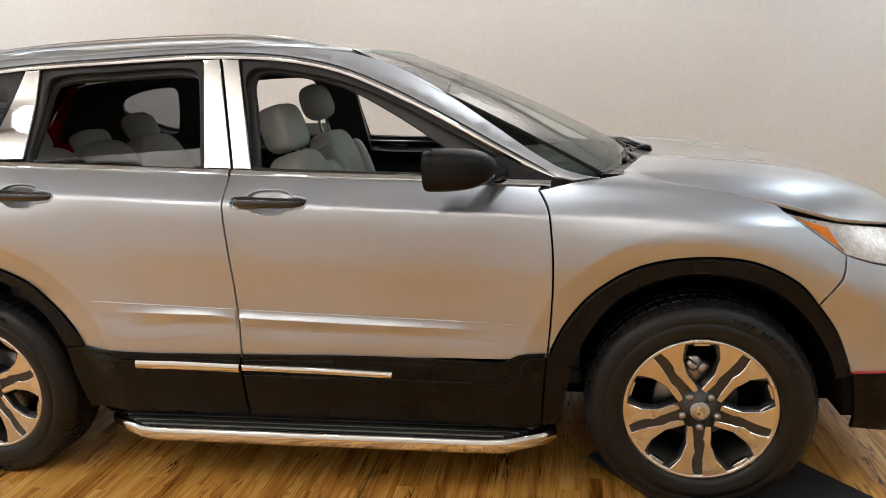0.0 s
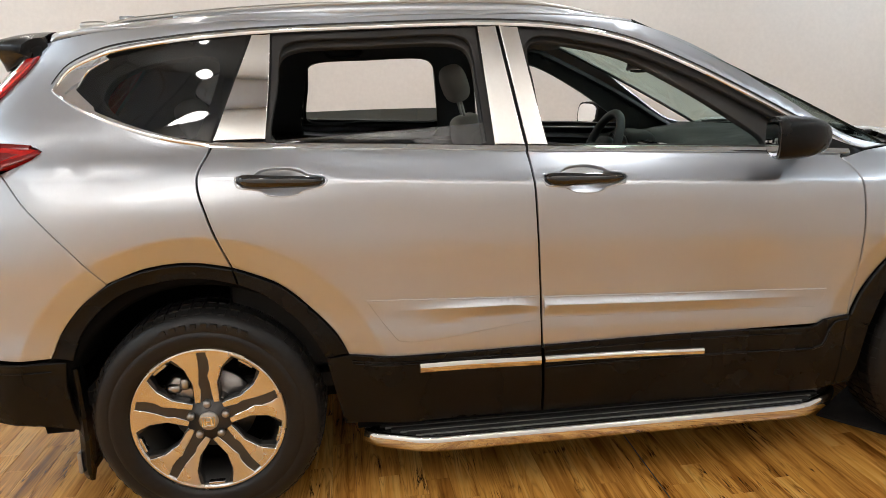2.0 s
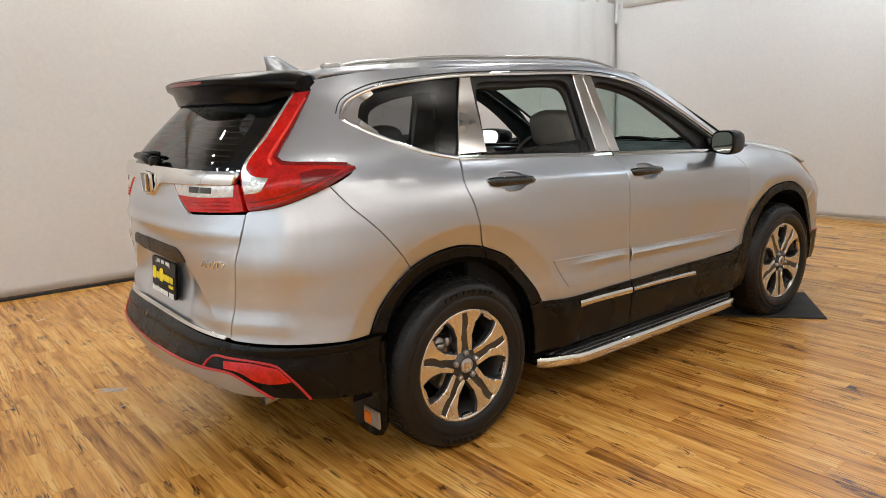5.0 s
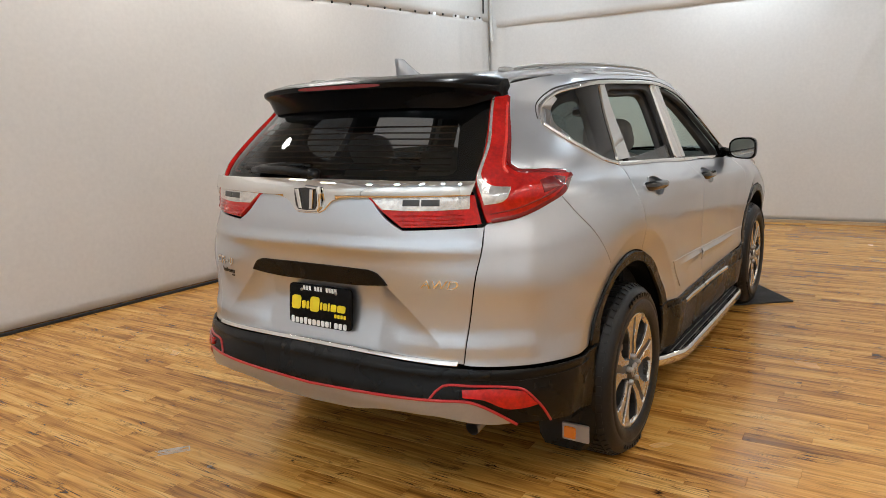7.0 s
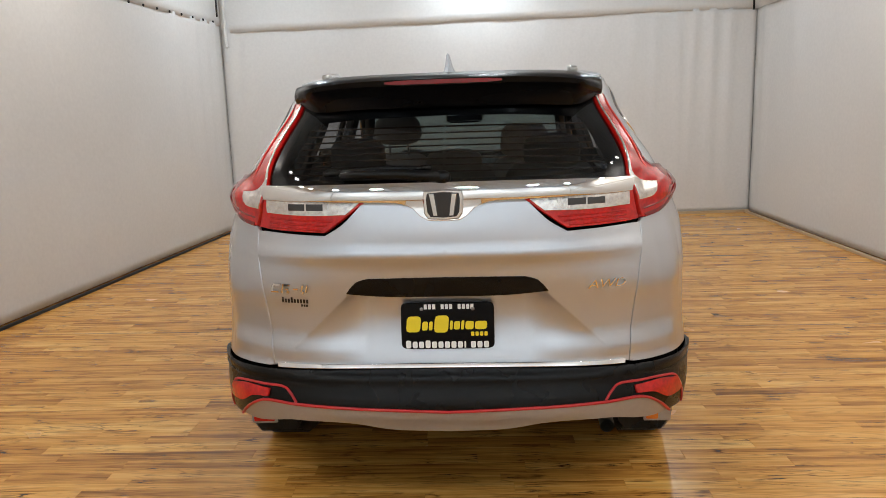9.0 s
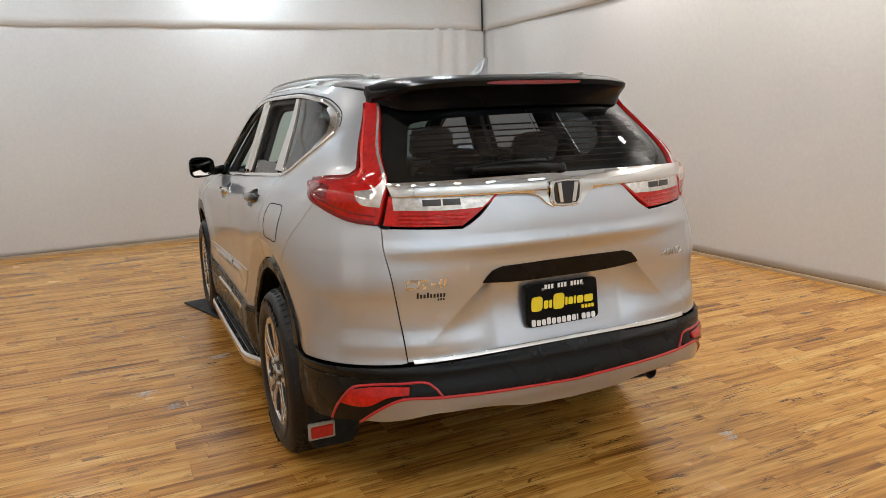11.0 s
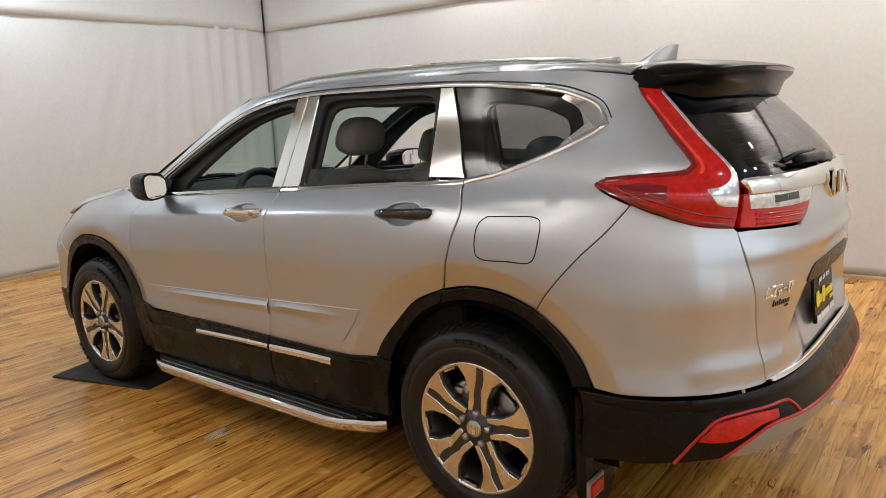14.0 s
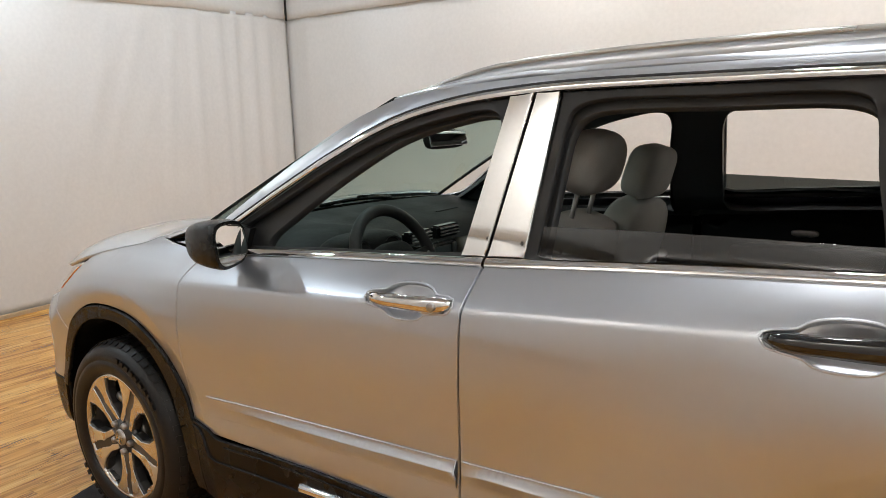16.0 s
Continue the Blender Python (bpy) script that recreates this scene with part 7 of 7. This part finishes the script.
def tail_mark(y0, y1, z0, z1, mat, off, lean=0.25, name="badge_mark"):
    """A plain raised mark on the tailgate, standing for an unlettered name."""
    bm = bmesh.new()
    for v in prism(bm, [(y0 - lean * z0, z0), (y1 - lean * z0, z0), (y1 - lean * z1, z1), (y0 - lean * z1, z1)], 0.0, off, off * 0.3):
        y, z, d = v.co
        yy, zz = y, 0.897 + z
        v.co = (body(rz(abs(yy), zz).x, zz)[0] - 0.0008 - d, yy, zz)
    bmesh.ops.recalc_face_normals(bm, faces=bm.faces)
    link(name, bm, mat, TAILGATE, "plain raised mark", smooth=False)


for y0, y1, z0, z1 in ((0.600, 0.572, 0.008, 0.017), (0.604, 0.596, -0.012, 0.010), (0.604, 0.574, -0.017, -0.009), (0.566, 0.558, -0.017, 0.017), (0.560, 0.536, 0.008, 0.017), (0.552, 0.538, -0.006, 0.002), (0.545, 0.534, -0.017, -0.006),
                       (0.522, 0.504, -0.004, 0.004), (0.494, 0.486, -0.010, 0.017), (0.488, 0.480, -0.017, -0.006), (0.478, 0.470, -0.010, 0.017)):
    tail_mark(y0, y1, z0, z1, CHROME, 0.005)
for k in range(9):
    tail_mark(0.568 - 0.0112 * k, 0.561 - 0.0112 * k, -0.050, -0.030 if k in (0, 3) else -0.036, BLACK_INK, 0.0008, 0.0)
for k in range(3):
    tail_mark(0.498 - 0.009 * k, 0.492 - 0.009 * k, -0.062, -0.054, BLACK_INK, 0.0008, 0.0)

# ---- cabin ----
bm = bmesh.new()
slab(bm, (-2.0, -0.80, 0.40), (0.95, 0.80, 0.45))
slab(bm, (0.90, -0.78, 0.40), (0.95, 0.78, 1.02))
link("cabin_floor", bm, CARPET, car, "black carpeted cabin floor", smooth=False)
pair(patch("door_card", flank(-0.085), [U([(0.80, 1.085), (0.3, 1.115), (-0.24, 1.148)]), U([(-0.24, 1.148), (-0.24, 0.45)]), U([(-0.24, 0.45), (0.80, 0.45)]), U([(0.80, 0.45), (0.80, 1.085)])], TRIM_DARK, DOOR_F[0], "dark inner door trim", thick=-0.02, step=0.07))
pair(patch("door_card", flank(-0.085), [U([(-0.27, 1.150), (-0.75, 1.180), (-1.24, 1.208)]), U([(-1.24, 1.208), (-1.24, 0.50)]), U([(-1.24, 0.50), (-0.27, 0.45)]), U([(-0.27, 0.45), (-0.27, 1.150)])], TRIM_DARK, DOOR_R[0], "dark inner door trim", thick=-0.02, step=0.07))
for x0, x1, z in ((-0.15, 0.55, 0.95), (-1.05, -0.40, 0.99)):
    for s in (-1, 1):
        bm = bmesh.new()
        blob(bm, ((x0 + x1) / 2, s * 0.77, z - 0.05), (x1 - x0, 0.09, 0.07), (6, 4), (20, 8))
        p_ = DOOR_F if x1 > 0 else DOOR_R
        link("armrest", bm, TRIM_GREY, p_[0 if s < 0 else 1], "grey armrest")
        bm = bmesh.new()
        blob(bm, ((x0 + x1) / 2 + 0.05, s * 0.795, z + 0.035), (0.10, 0.015, 0.03), (3, 3), (14, 8))
        link("inner_handle", bm, STEEL, p_[0 if s < 0 else 1], "metal inner handle")


def ceiling_sheet(x, y):
    a, b, c = roof(x, y * 0.97)
    return a, b, c - 0.045


LX = [0.12, -0.3, -0.8, -1.3, -1.74]
patch("headliner", ceiling_sheet, [[Vector((x, -roof_edge(x) * 0.90)) for x in LX], [Vector((-1.74, -0.52)), Vector((-1.74, 0.52))], [Vector((x, roof_edge(x) * 0.90)) for x in LX[::-1]], [Vector((0.12, 0.6)), Vector((0.12, -0.6))]], HEADLINER, car, "grey cloth headliner", step=0.09, edge=0.06, flip=True)
INNER = flank(-0.05)
pair(patch("inner_side_trim", INNER, [U([(0.95, 1.12), (0.60, 1.33), (0.33, 1.47), (0.14, 1.56)]), U([(0.14, 1.56), (-0.07, 1.582), (-0.6, 1.595), (-1.2, 1.595), (-1.74, 1.56)]), U([(-1.74, 1.56), (-1.80, 1.54)]), U([(-1.80, 1.54), (-2.0, 0.62, 1.25)]), U([(-2.0, 0.62, 1.25), (-1.72, 1.20), (-1.25, 1.19)]), U([(-1.25, 1.19), (-0.25, 1.13), (0.86, 1.075)]), U([(0.86, 1.075), (0.95, 1.12)])], TRIM_GREY, car, "grey inner trim with rounded window openings", step=0.022, edge=0.02, thick=0.03, gap=0, lip=0.002,
           holes=[[U([(-0.175, 1.15), (-0.200, 1.40), (-0.212, 1.485), (-0.200, 1.515), (-0.165, 1.526), (-0.06, 1.513), (0.12, 1.465), (0.31, 1.365), (0.50, 1.240), (0.595, 1.165), (0.600, 1.130), (0.56, 1.114), (0.3, 1.128), (-0.13, 1.150), (-0.165, 1.16)])],
                  [U([(-0.382, 1.18), (-0.395, 1.40), (-0.402, 1.470), (-0.420, 1.508), (-0.460, 1.527), (-0.75, 1.532), (-0.985, 1.526), (-1.025, 1.508), (-1.045, 1.470), (-1.063, 1.38), (-1.090, 1.215), (-1.05, 1.203), (-0.7, 1.184), (-0.41, 1.168), (-0.382, 1.18)])],
                  [U([(-1.30, 1.268), (-1.245, 1.40), (-1.222, 1.49), (-1.24, 1.512), (-1.36, 1.512), (-1.50, 1.484), (-1.575, 1.45), (-1.595, 1.41), (-1.56, 1.36), (-1.45, 1.295), (-1.34, 1.258), (-1.30, 1.268)])]]))


def seat(x, y, w=0.50, dz=0.0, drop=0.0):
    """A front seat with its cushion front at +x."""
    bm = bmesh.new()
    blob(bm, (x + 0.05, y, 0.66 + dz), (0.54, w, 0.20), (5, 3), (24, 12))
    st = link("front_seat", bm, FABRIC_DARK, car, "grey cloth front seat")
    lean = Matrix.Rotation(math.radians(-17), 3, "Y")
    bm = bmesh.new()
    blob(bm, (x - 0.258, y, 0.935 + dz), (0.17, w, 0.61), (4, 4.5), (28, 18), lean, taper=0.22)
    for sg in (-1, 1):
        blob(bm, (x - 0.22, y + sg * w * 0.40, 0.93 + dz), (0.15, 0.10, 0.50), (3, 4), (16, 12), lean, taper=0.1)
    part("backrest", bm, FABRIC, st, "grey cloth backrest", True)
    bm = bmesh.new()
    for k in range(4):
        p = Vector((x - 0.165 - 0.035 * k, y, 0.84 + dz + 0.075 * k))
        tube(bm, [p + Vector((0.012, -0.13, 0)), p + Vector((0.018, 0, 0)), p + Vector((0.012, 0.13, 0))], 0.006, 8)
    part("stitching", bm, FABRIC_DARK, st)
    bm = bmesh.new()
    blob(bm, (x - 0.385 + 0.3 * drop, y, (1.365 if drop else 1.376) + dz - drop), (0.12, 0.295 if drop else 0.300, 0.19 if drop else 0.178), (4, 4) if drop else (3.0, 2.8), (28, 16), lean, taper=0.10 if drop else 0.16)
    part("headrest", bm, FABRIC, st, "grey cloth headrest", True)
    for sg in (-1, 1):
        bm = bmesh.new()
        tube(bm, [(x - 0.335, y + sg * 0.055, 1.18 + dz), (x - 0.37, y + sg * 0.055, 1.32 + dz)], 0.007, 8)
        part("headrest_post", bm, STEEL, st, "steel headrest post", True)


seat(0.155, -0.37, dz=-0.035, drop=0.04)
seat(0.05, 0.37)
bm = bmesh.new()
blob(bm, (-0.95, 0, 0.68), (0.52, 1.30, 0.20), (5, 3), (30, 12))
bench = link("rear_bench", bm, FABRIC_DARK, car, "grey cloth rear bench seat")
lean = Matrix.Rotation(math.radians(-24), 3, "Y")
for y, w in ((-0.43, 0.44), (0.43, 0.44), (0.0, 0.40)):
    bm = bmesh.new()
    blob(bm, (-1.23, y, 0.98), (0.17, w, 0.56), (4, 4), (24, 14), lean)
    part("backrest", bm, FABRIC, bench, "grey cloth backrest", True)
    bm = bmesh.new()
    blob(bm, (-1.36, y, 1.285 if y else 1.25), (0.10, 0.25, 0.16 if y else 0.10), (3, 3.2), (24, 14), lean)
    part("headrest", bm, FABRIC, bench, "grey cloth headrest", True)
    for sg in (-1, 1):
        bm = bmesh.new()
        tube(bm, [(-1.31, y + sg * 0.05, 1.17), (-1.35, y + sg * 0.05, 1.26)], 0.006, 8)
        part("headrest_post", bm, STEEL, bench, "", True)
bm = bmesh.new()
slab(bm, (-2.1, -0.62, 0.86), (-1.42, 0.62, 0.89), 0.01)
link("luggage_cover", bm, CARPET, car, smooth=False)

# dashboard
bm = bmesh.new()
rows = []
for i in range(25):
    y = -0.74 + 1.48 * i / 24
    k = (y / 0.74) ** 2
    hump = 0.035 * math.exp(-((y - 0.37) / 0.19) ** 4)
    back = 0.50 - 0.03 * k + 0.05 * math.exp(-((y) / 0.2) ** 4)
    rows.append([bm.verts.new(p) for p in ((1.08 - 0.12 * k, y, 1.128 - 0.01 * k), (0.86, y, 1.105 + hump * 0.5), (0.70, y, 1.085 + hump), (back + 0.06, y, 1.05 + hump), (back + 0.02, y, 1.0), (back, y, 0.93), (back + 0.06, y, 0.86), (back + 0.14, y, 0.70), (0.85, y, 0.62), (1.0, y, 0.70))])
for a, b in zip(rows, rows[1:]):
    for k in range(10):
        bm.faces.new((a[k], a[(k + 1) % 10], b[(k + 1) % 10], b[k]))
bm.faces.new(rows[0])
bm.faces.new(rows[-1][::-1])
bmesh.ops.recalc_face_normals(bm, faces=bm.faces)
DASH = link("dashboard", bm, TRIM_DARK, car, "dark dashboard with a centre screen")
bm = bmesh.new()
strip = []
for i in range(13):
    y = -0.72 + 0.55 * i / 12
    back = 0.50 - 0.03 * (y / 0.74) ** 2 + 0.05 * math.exp(-((y) / 0.2) ** 4)
    strip.append([bm.verts.new(p) for p in ((back + 0.016, y, 1.014), (back - 0.006, y, 1.004), (back - 0.012, y, 0.975), (back - 0.010, y, 0.945), (back + 0.006, y, 0.934))])
for a, b in zip(strip, strip[1:]):
    for k in range(4):
        bm.faces.new((a[k], a[k + 1], b[k + 1], b[k]))
bmesh.ops.solidify(bm, geom=bm.faces[:], thickness=0.004)
bmesh.ops.recalc_face_normals(bm, faces=bm.faces)
part("dash_panel", bm, FABRIC, DASH, "pale grey panel across the dashboard", True)
for y in (-0.09, 0.09):
    bm = bmesh.new()
    slab(bm, (0.495, y - 0.07, 1.035), (0.54, y + 0.07, 1.085), 0.008)
    vent = part("air_vent", bm, GLOSS_BLACK, DASH, "black centre air vent")
    for k in range(3):
        bm = bmesh.new()
        slab(bm, (0.488, y - 0.06, 1.046 + 0.013 * k), (0.50, y + 0.06, 1.050 + 0.013 * k), 0.001)
        part("slat", bm, STEEL, vent)
bm = bmesh.new()
slab(bm, (0.480, -0.12, 0.905), (0.53, 0.12, 1.025), 0.006)
radio = part("centre_screen", bm, GLOSS_BLACK, DASH, "black centre screen unit")
bm = bmesh.new()
slab(bm, (0.475, -0.075, 0.93), (0.482, 0.075, 1.01), 0.002)
part("display", bm, SCREEN, radio, "grey display glass")
for y in (-0.098, 0.098):
    bm = bmesh.new()
    slab(bm, (0.474, y - 0.012, 0.92), (0.483, y + 0.012, 1.015), 0.003)
    part("button_column", bm, STEEL, radio, "silver button column")
bm = bmesh.new()
blob(bm, (0.545, 0.37, 1.055), (0.16, 0.36, 0.13), (3, 3), (24, 12))
part("instrument_hood", bm, TRIM_DARK, DASH, "", True)
bm = bmesh.new()
for dy in (-0.08, 0.08):
    lathe(bm, [(0.055, 0.0), (0.05, 0.01), (0.0, 0.01)], (0, 0, 0), 1, 28)
for i, v in enumerate(bm.verts):
    dy = -0.08 if i < len(bm.verts) / 2 else 0.08
    v.co = Vector((0.468 + v.co.y, 0.37 + dy + v.co.x, 1.045 + v.co.z))
part("dial", bm, STEEL, DASH, "round dials", True)
bm = bmesh.new()
slab(bm, (0.30, -0.14, 0.45), (0.62, 0.14, 0.86), 0.02)
slab(bm, (-0.45, -0.13, 0.45), (0.35, 0.13, 0.74), 0.02)
part("centre_console", bm, TRIM_DARK, DASH)
bm = bmesh.new()
slab(bm, (0.74, -0.50, 1.088), (0.80, -0.34, 1.093), 0.002)
part("paper_card", bm, TRIM_DARK, DASH, "dark card lying on the dashboard")
# steering wheel
SW = Matrix.Translation((0.385, 0.37, 1.03)) @ Matrix.Rotation(math.radians(24), 4, "Y")
bm = bmesh.new()
ring = [Vector((0, 0.185 * math.cos(2 * math.pi * k / 40), 0.185 * math.sin(2 * math.pi * k / 40))) for k in range(41)]
tube(bm, ring, 0.021, 12, False)
bm.transform(SW)
wheel_s = link("steering_wheel", bm, RUBBER, car, "black steering wheel")
bm = bmesh.new()
blob(bm, (0.008, 0, -0.005), (0.06, 0.20, 0.15), (3, 3), (22, 12))
for p, q in (((0.01, 0.07, 0.0), (0.0, 0.17, 0.01)), ((0.01, -0.07, 0.0), (0.0, -0.17, 0.01)), ((0.01, 0, -0.06), (0.0, 0, -0.175))):
    tube(bm, [p, q], 0.016, 10)
bm.transform(SW)
part("hub", bm, TRIM_DARK, wheel_s, "black steering hub", True)
for sg in (-1, 1):
    bm = bmesh.new()
    tube(bm, [(-0.012, sg * 0.085, -0.035), (-0.010, sg * 0.125, -0.02), (-0.008, sg * 0.165, 0.0)], 0.009, 8)
    bm.transform(SW)
    part("spoke_trim", bm, SATIN, wheel_s, "silver spoke trim", True)
bm = bmesh.new()
tube(bm, [(-0.012, -0.045, -0.075), (-0.008, -0.03, -0.13), (-0.006, 0.03, -0.13), (-0.012, 0.045, -0.075)], 0.008, 8)
bm.transform(SW)
part("spoke_trim", bm, SATIN, wheel_s, "silver spoke trim", True)
bm = bmesh.new()
for dy in (-0.013, 0.010):
    slab(bm, (-0.019, dy, -0.018), (-0.014, dy + 0.005, 0.018))
slab(bm, (-0.019, -0.011, -0.003), (-0.014, 0.013, 0.003))
bm.transform(SW)
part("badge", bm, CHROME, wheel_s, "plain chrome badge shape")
bm = bmesh.new()
tube(bm, [(0.38, 0.37, 1.0), (0.60, 0.37, 0.93)], 0.035, 12)
part("column", bm, TRIM_DARK, wheel_s, "", True)
# inside mirror and sun visors
bm = bmesh.new()
blob(bm, (0.44, 0.0, 1.425), (0.035, 0.25, 0.07), (3, 4), (24, 10), Matrix.Rotation(math.radians(14), 3, "Y"))
im = link("inside_mirror", bm, TRIM_DARK, car, "black inside rear-view mirror")
bm = bmesh.new()
tube(bm, [(0.45, 0, 1.43), (0.47, 0, 1.46), (0.47, 0, 1.472)], 0.012, 8)
part("stem", bm, TRIM_DARK, im, "", True)
bm = bmesh.new()
slab(bm, (-0.003, -0.115, -0.028), (0.003, 0.115, 0.028), 0.002)
bm.transform(Matrix.Translation((0.4215, 0.0, 1.428)) @ Matrix.Rotation(math.radians(14), 4, "Y"))
part("glass", bm, MIRROR, im, "mirror glass")
for s in (-1, 1):
    bm = bmesh.new()
    blob(bm, (0.07, s * 0.36, 1.535), (0.16, 0.36, 0.018), (5, 2.5), (24, 8), Matrix.Rotation(math.radians(14), 3, "Y"))
    link("sun_visor", bm, HEADLINER, car, "grey sun visor")
    for x in (-0.85, -0.05):
        bm = bmesh.new()
        tube(bm, spline([(x - 0.09, s * 0.60, 1.548), (x - 0.07, s * 0.580, 1.528), (x + 0.07, s * 0.580, 1.528), (x + 0.09, s * 0.60, 1.548)], 0.02) + [Vector((x + 0.09, s * 0.60, 1.548))], 0.009, 8)
        link("grab_handle", bm, TRIM_DARK, car, "dark grab handle")

# ---- mats on the floor under the front wheels ----
def floor_mat(pts, label):
    bm = bmesh.new()
    prism(bm, pts, 0.0, 0.012, 0.004)
    bmesh.ops.recalc_face_normals(bm, faces=bm.faces)
    ob = tagged(link("rubber_mat", bm, MAT, smooth=False), label, "mat", "mats under the wheels")
    return ob


a = Vector((1.677, 1.077))
d = Vector((-0.707, -0.209)).normalized()
n = Vector((0.209, -0.707)).normalized()
floor_mat([a, a + d * 0.74, a + d * 0.74 + n * 0.62, a + n * 0.62], "black ribbed rubber mat under a front tyre, set slightly askew")
a = Vector((1.429, -1.172))
d = Vector((0.312, 0.239)).normalized()
n = Vector((-0.239, 0.312)).normalized()
floor_mat([a - d * 0.0, a + d * 0.62, a + d * 0.62 + n * 0.74, a + n * 0.74], "black ribbed rubber mat under a front tyre, turned well askew")


# worn patches in the floor finish
def scuff(x, y, w, h, ang, rim=False):
    """Streaks rubbed along the boards inside a w x h patch, with an outline where tape has been."""
    rs = random.Random(int(x * 1000) + int(y * 100))
    bm = bmesh.new()
    bars = [(-w / 2 + w * k / 9 + rs.uniform(-0.002, 0.002), rs.uniform(-h / 2, -h * 0.1), rs.uniform(h * 0.1, h / 2), rs.uniform(0.0012, 0.0045)) for k in range(10)]
    if rim:
        bars += [(-w / 2, -h / 2, h / 2, 0.003), (w / 2, -h / 2, h / 2, 0.003)]
    for bx_, y0, y1, wd in bars:
        n = 6
        left = [(bx_ - wd * (0.4 + 0.6 * math.sin(math.pi * k / n)) + 0.001 * rs.random(), y0 + (y1 - y0) * k / n) for k in range(n + 1)]
        right = [(bx_ + wd * (0.4 + 0.6 * math.sin(math.pi * k / n)), y0 + (y1 - y0) * k / n) for k in range(n, -1, -1)]
        prism(bm, left + right, -0.001, 0.0009)
    if rim:
        prism(bm, [(-w / 2, -h / 2), (w / 2, -h / 2), (w / 2, -h / 2 + 0.006), (-w / 2, -h / 2 + 0.006)], -0.001, 0.0010)
    bm.transform(pose(x, y, 0, 0, 0, math.degrees(ang)))
    bmesh.ops.recalc_face_normals(bm, faces=bm.faces)
    tagged(link("floor_scuff", bm, SCUFF, smooth=False), "pale streaky scuff worn into the floor finish", "scuff", "floor scuffs")


for x, y, w, h, ang, rim in ((0.130, 0.985, 0.080, 0.17, 0.04, False), (-0.33, 1.455, 0.075, 0.16, 0.04, False), (-0.59, 1.32, 0.060, 0.14, 0.04, True), (-2.20, -0.925, 0.07, 0.12, 0.04, False), (-2.345, 0.89, 0.05, 0.15, 0.9, True)):
    scuff(x, y, w, h, ang, rim)
for x, y in ((0.70, 1.17), (-2.36, 0.62), (0.42, 1.08)):
    scuff(x, y, 0.015, 0.02, 0.04)

# dark joint between two sections of the floor
bm = bmesh.new()
slab(bm, (-0.0022, -3.6, -0.004), (0.0022, 3.2, 0.0009))
bm.transform(pose(0.168, 0.0, 0, 0, 0, -0.3))
tagged(link("floor_joint", bm, BLACK_INK, smooth=False), "thin dark joint between two floor sections", "floor joint", kind="structure")

# ---- floor planks, laid across the bay ----
PW, PL = 0.083, 0.88
TURN = math.radians(2.2)
ct, st_ = math.cos(TURN), math.sin(TURN)
rnd = random.Random(5)
near, rest = [], []
for i in range(-108, 68):
    x = i * PW
    off = rnd.random() * PL
    j = -5.2 + off
    while j < 4.6:
        ln = PL * rnd.choice((1.0, 1.0, 0.5, 0.75))
        cx_, cy_ = x + PW / 2, j + ln / 2
        wx, wy = cx_ * ct - cy_ * st_, cx_ * st_ + cy_ * ct
        if abs(wy) < 4.2 and -8.9 < wx < 5.7:
            (near if (-3.3 < wx < -1.9 and -2.0 < wy < 3.0) or (-1.9 < wx < 1.8 and 0.95 < wy < 2.2) else rest).append((x, j, ln))
        j += ln
near_cut = near[:300]
rest += near[300:]
shared = {}


def plank_mesh(ln):
    g, e, h = 0.0003, 0.0007, 0.0
    x0, x1, y0, y1 = -PW / 2 + g, PW / 2 - g, -ln / 2 + g, ln / 2 - g
    top = [(x0 + e, y0 + e, h), (x1 - e, y0 + e, h), (x1 - e, y1 - e, h), (x0 + e, y1 - e, h)]
    mid = [(x0, y0, h - e), (x1, y0, h - e), (x1, y1, h - e), (x0, y1, h - e)]
    low = [(x0, y0, -0.008), (x1, y0, -0.008), (x1, y1, -0.008), (x0, y1, -0.008)]
    fs = [(0, 1, 2, 3)]
    for a, b in ((0, 4), (4, 8)):
        for k in range(4):
            n2 = (k + 1) % 4
            fs.append((b + k, b + n2, a + n2, a + k))
    return top + mid + low, fs


for x, j, ln in near_cut:
    key = round(ln, 3)
    if key not in shared:
        me = bpy.data.meshes.new("plank")
        v, fs = plank_mesh(ln)
        me.from_pydata(v, [], fs)
        me.materials.append(WOOD)
        shared[key] = me
    ob = new("plank", shared[key])
    ob.parent = FLOOR
    cx_, cy_ = x + PW / 2, j + ln / 2
    ob.matrix_basis = Matrix.Translation((cx_ * ct - cy_ * st_, cx_ * st_ + cy_ * ct, 0)) @ Matrix.Rotation(TURN, 4, "Z")
V, F = [], []
for x, j, ln in rest:
    v, fs = plank_mesh(ln)
    k = len(V)
    cx_, cy_ = x + PW / 2, j + ln / 2
    V += [((p[0] + cx_) * ct - (p[1] + cy_) * st_, (p[0] + cx_) * st_ + (p[1] + cy_) * ct, p[2]) for p in v]
    F += [tuple(i + k for i in f) for f in fs]
me = bpy.data.meshes.new("plank_field")
me.from_pydata(V, [], F)
me.materials.append(WOOD)
ob = new("plank_field", me)
ob.parent = FLOOR
tagged(ob, "honey-coloured wooden floor planks", kind="stuff")

for me in bpy.data.meshes:
    if "normal_y" in me:
        del me["normal_y"]
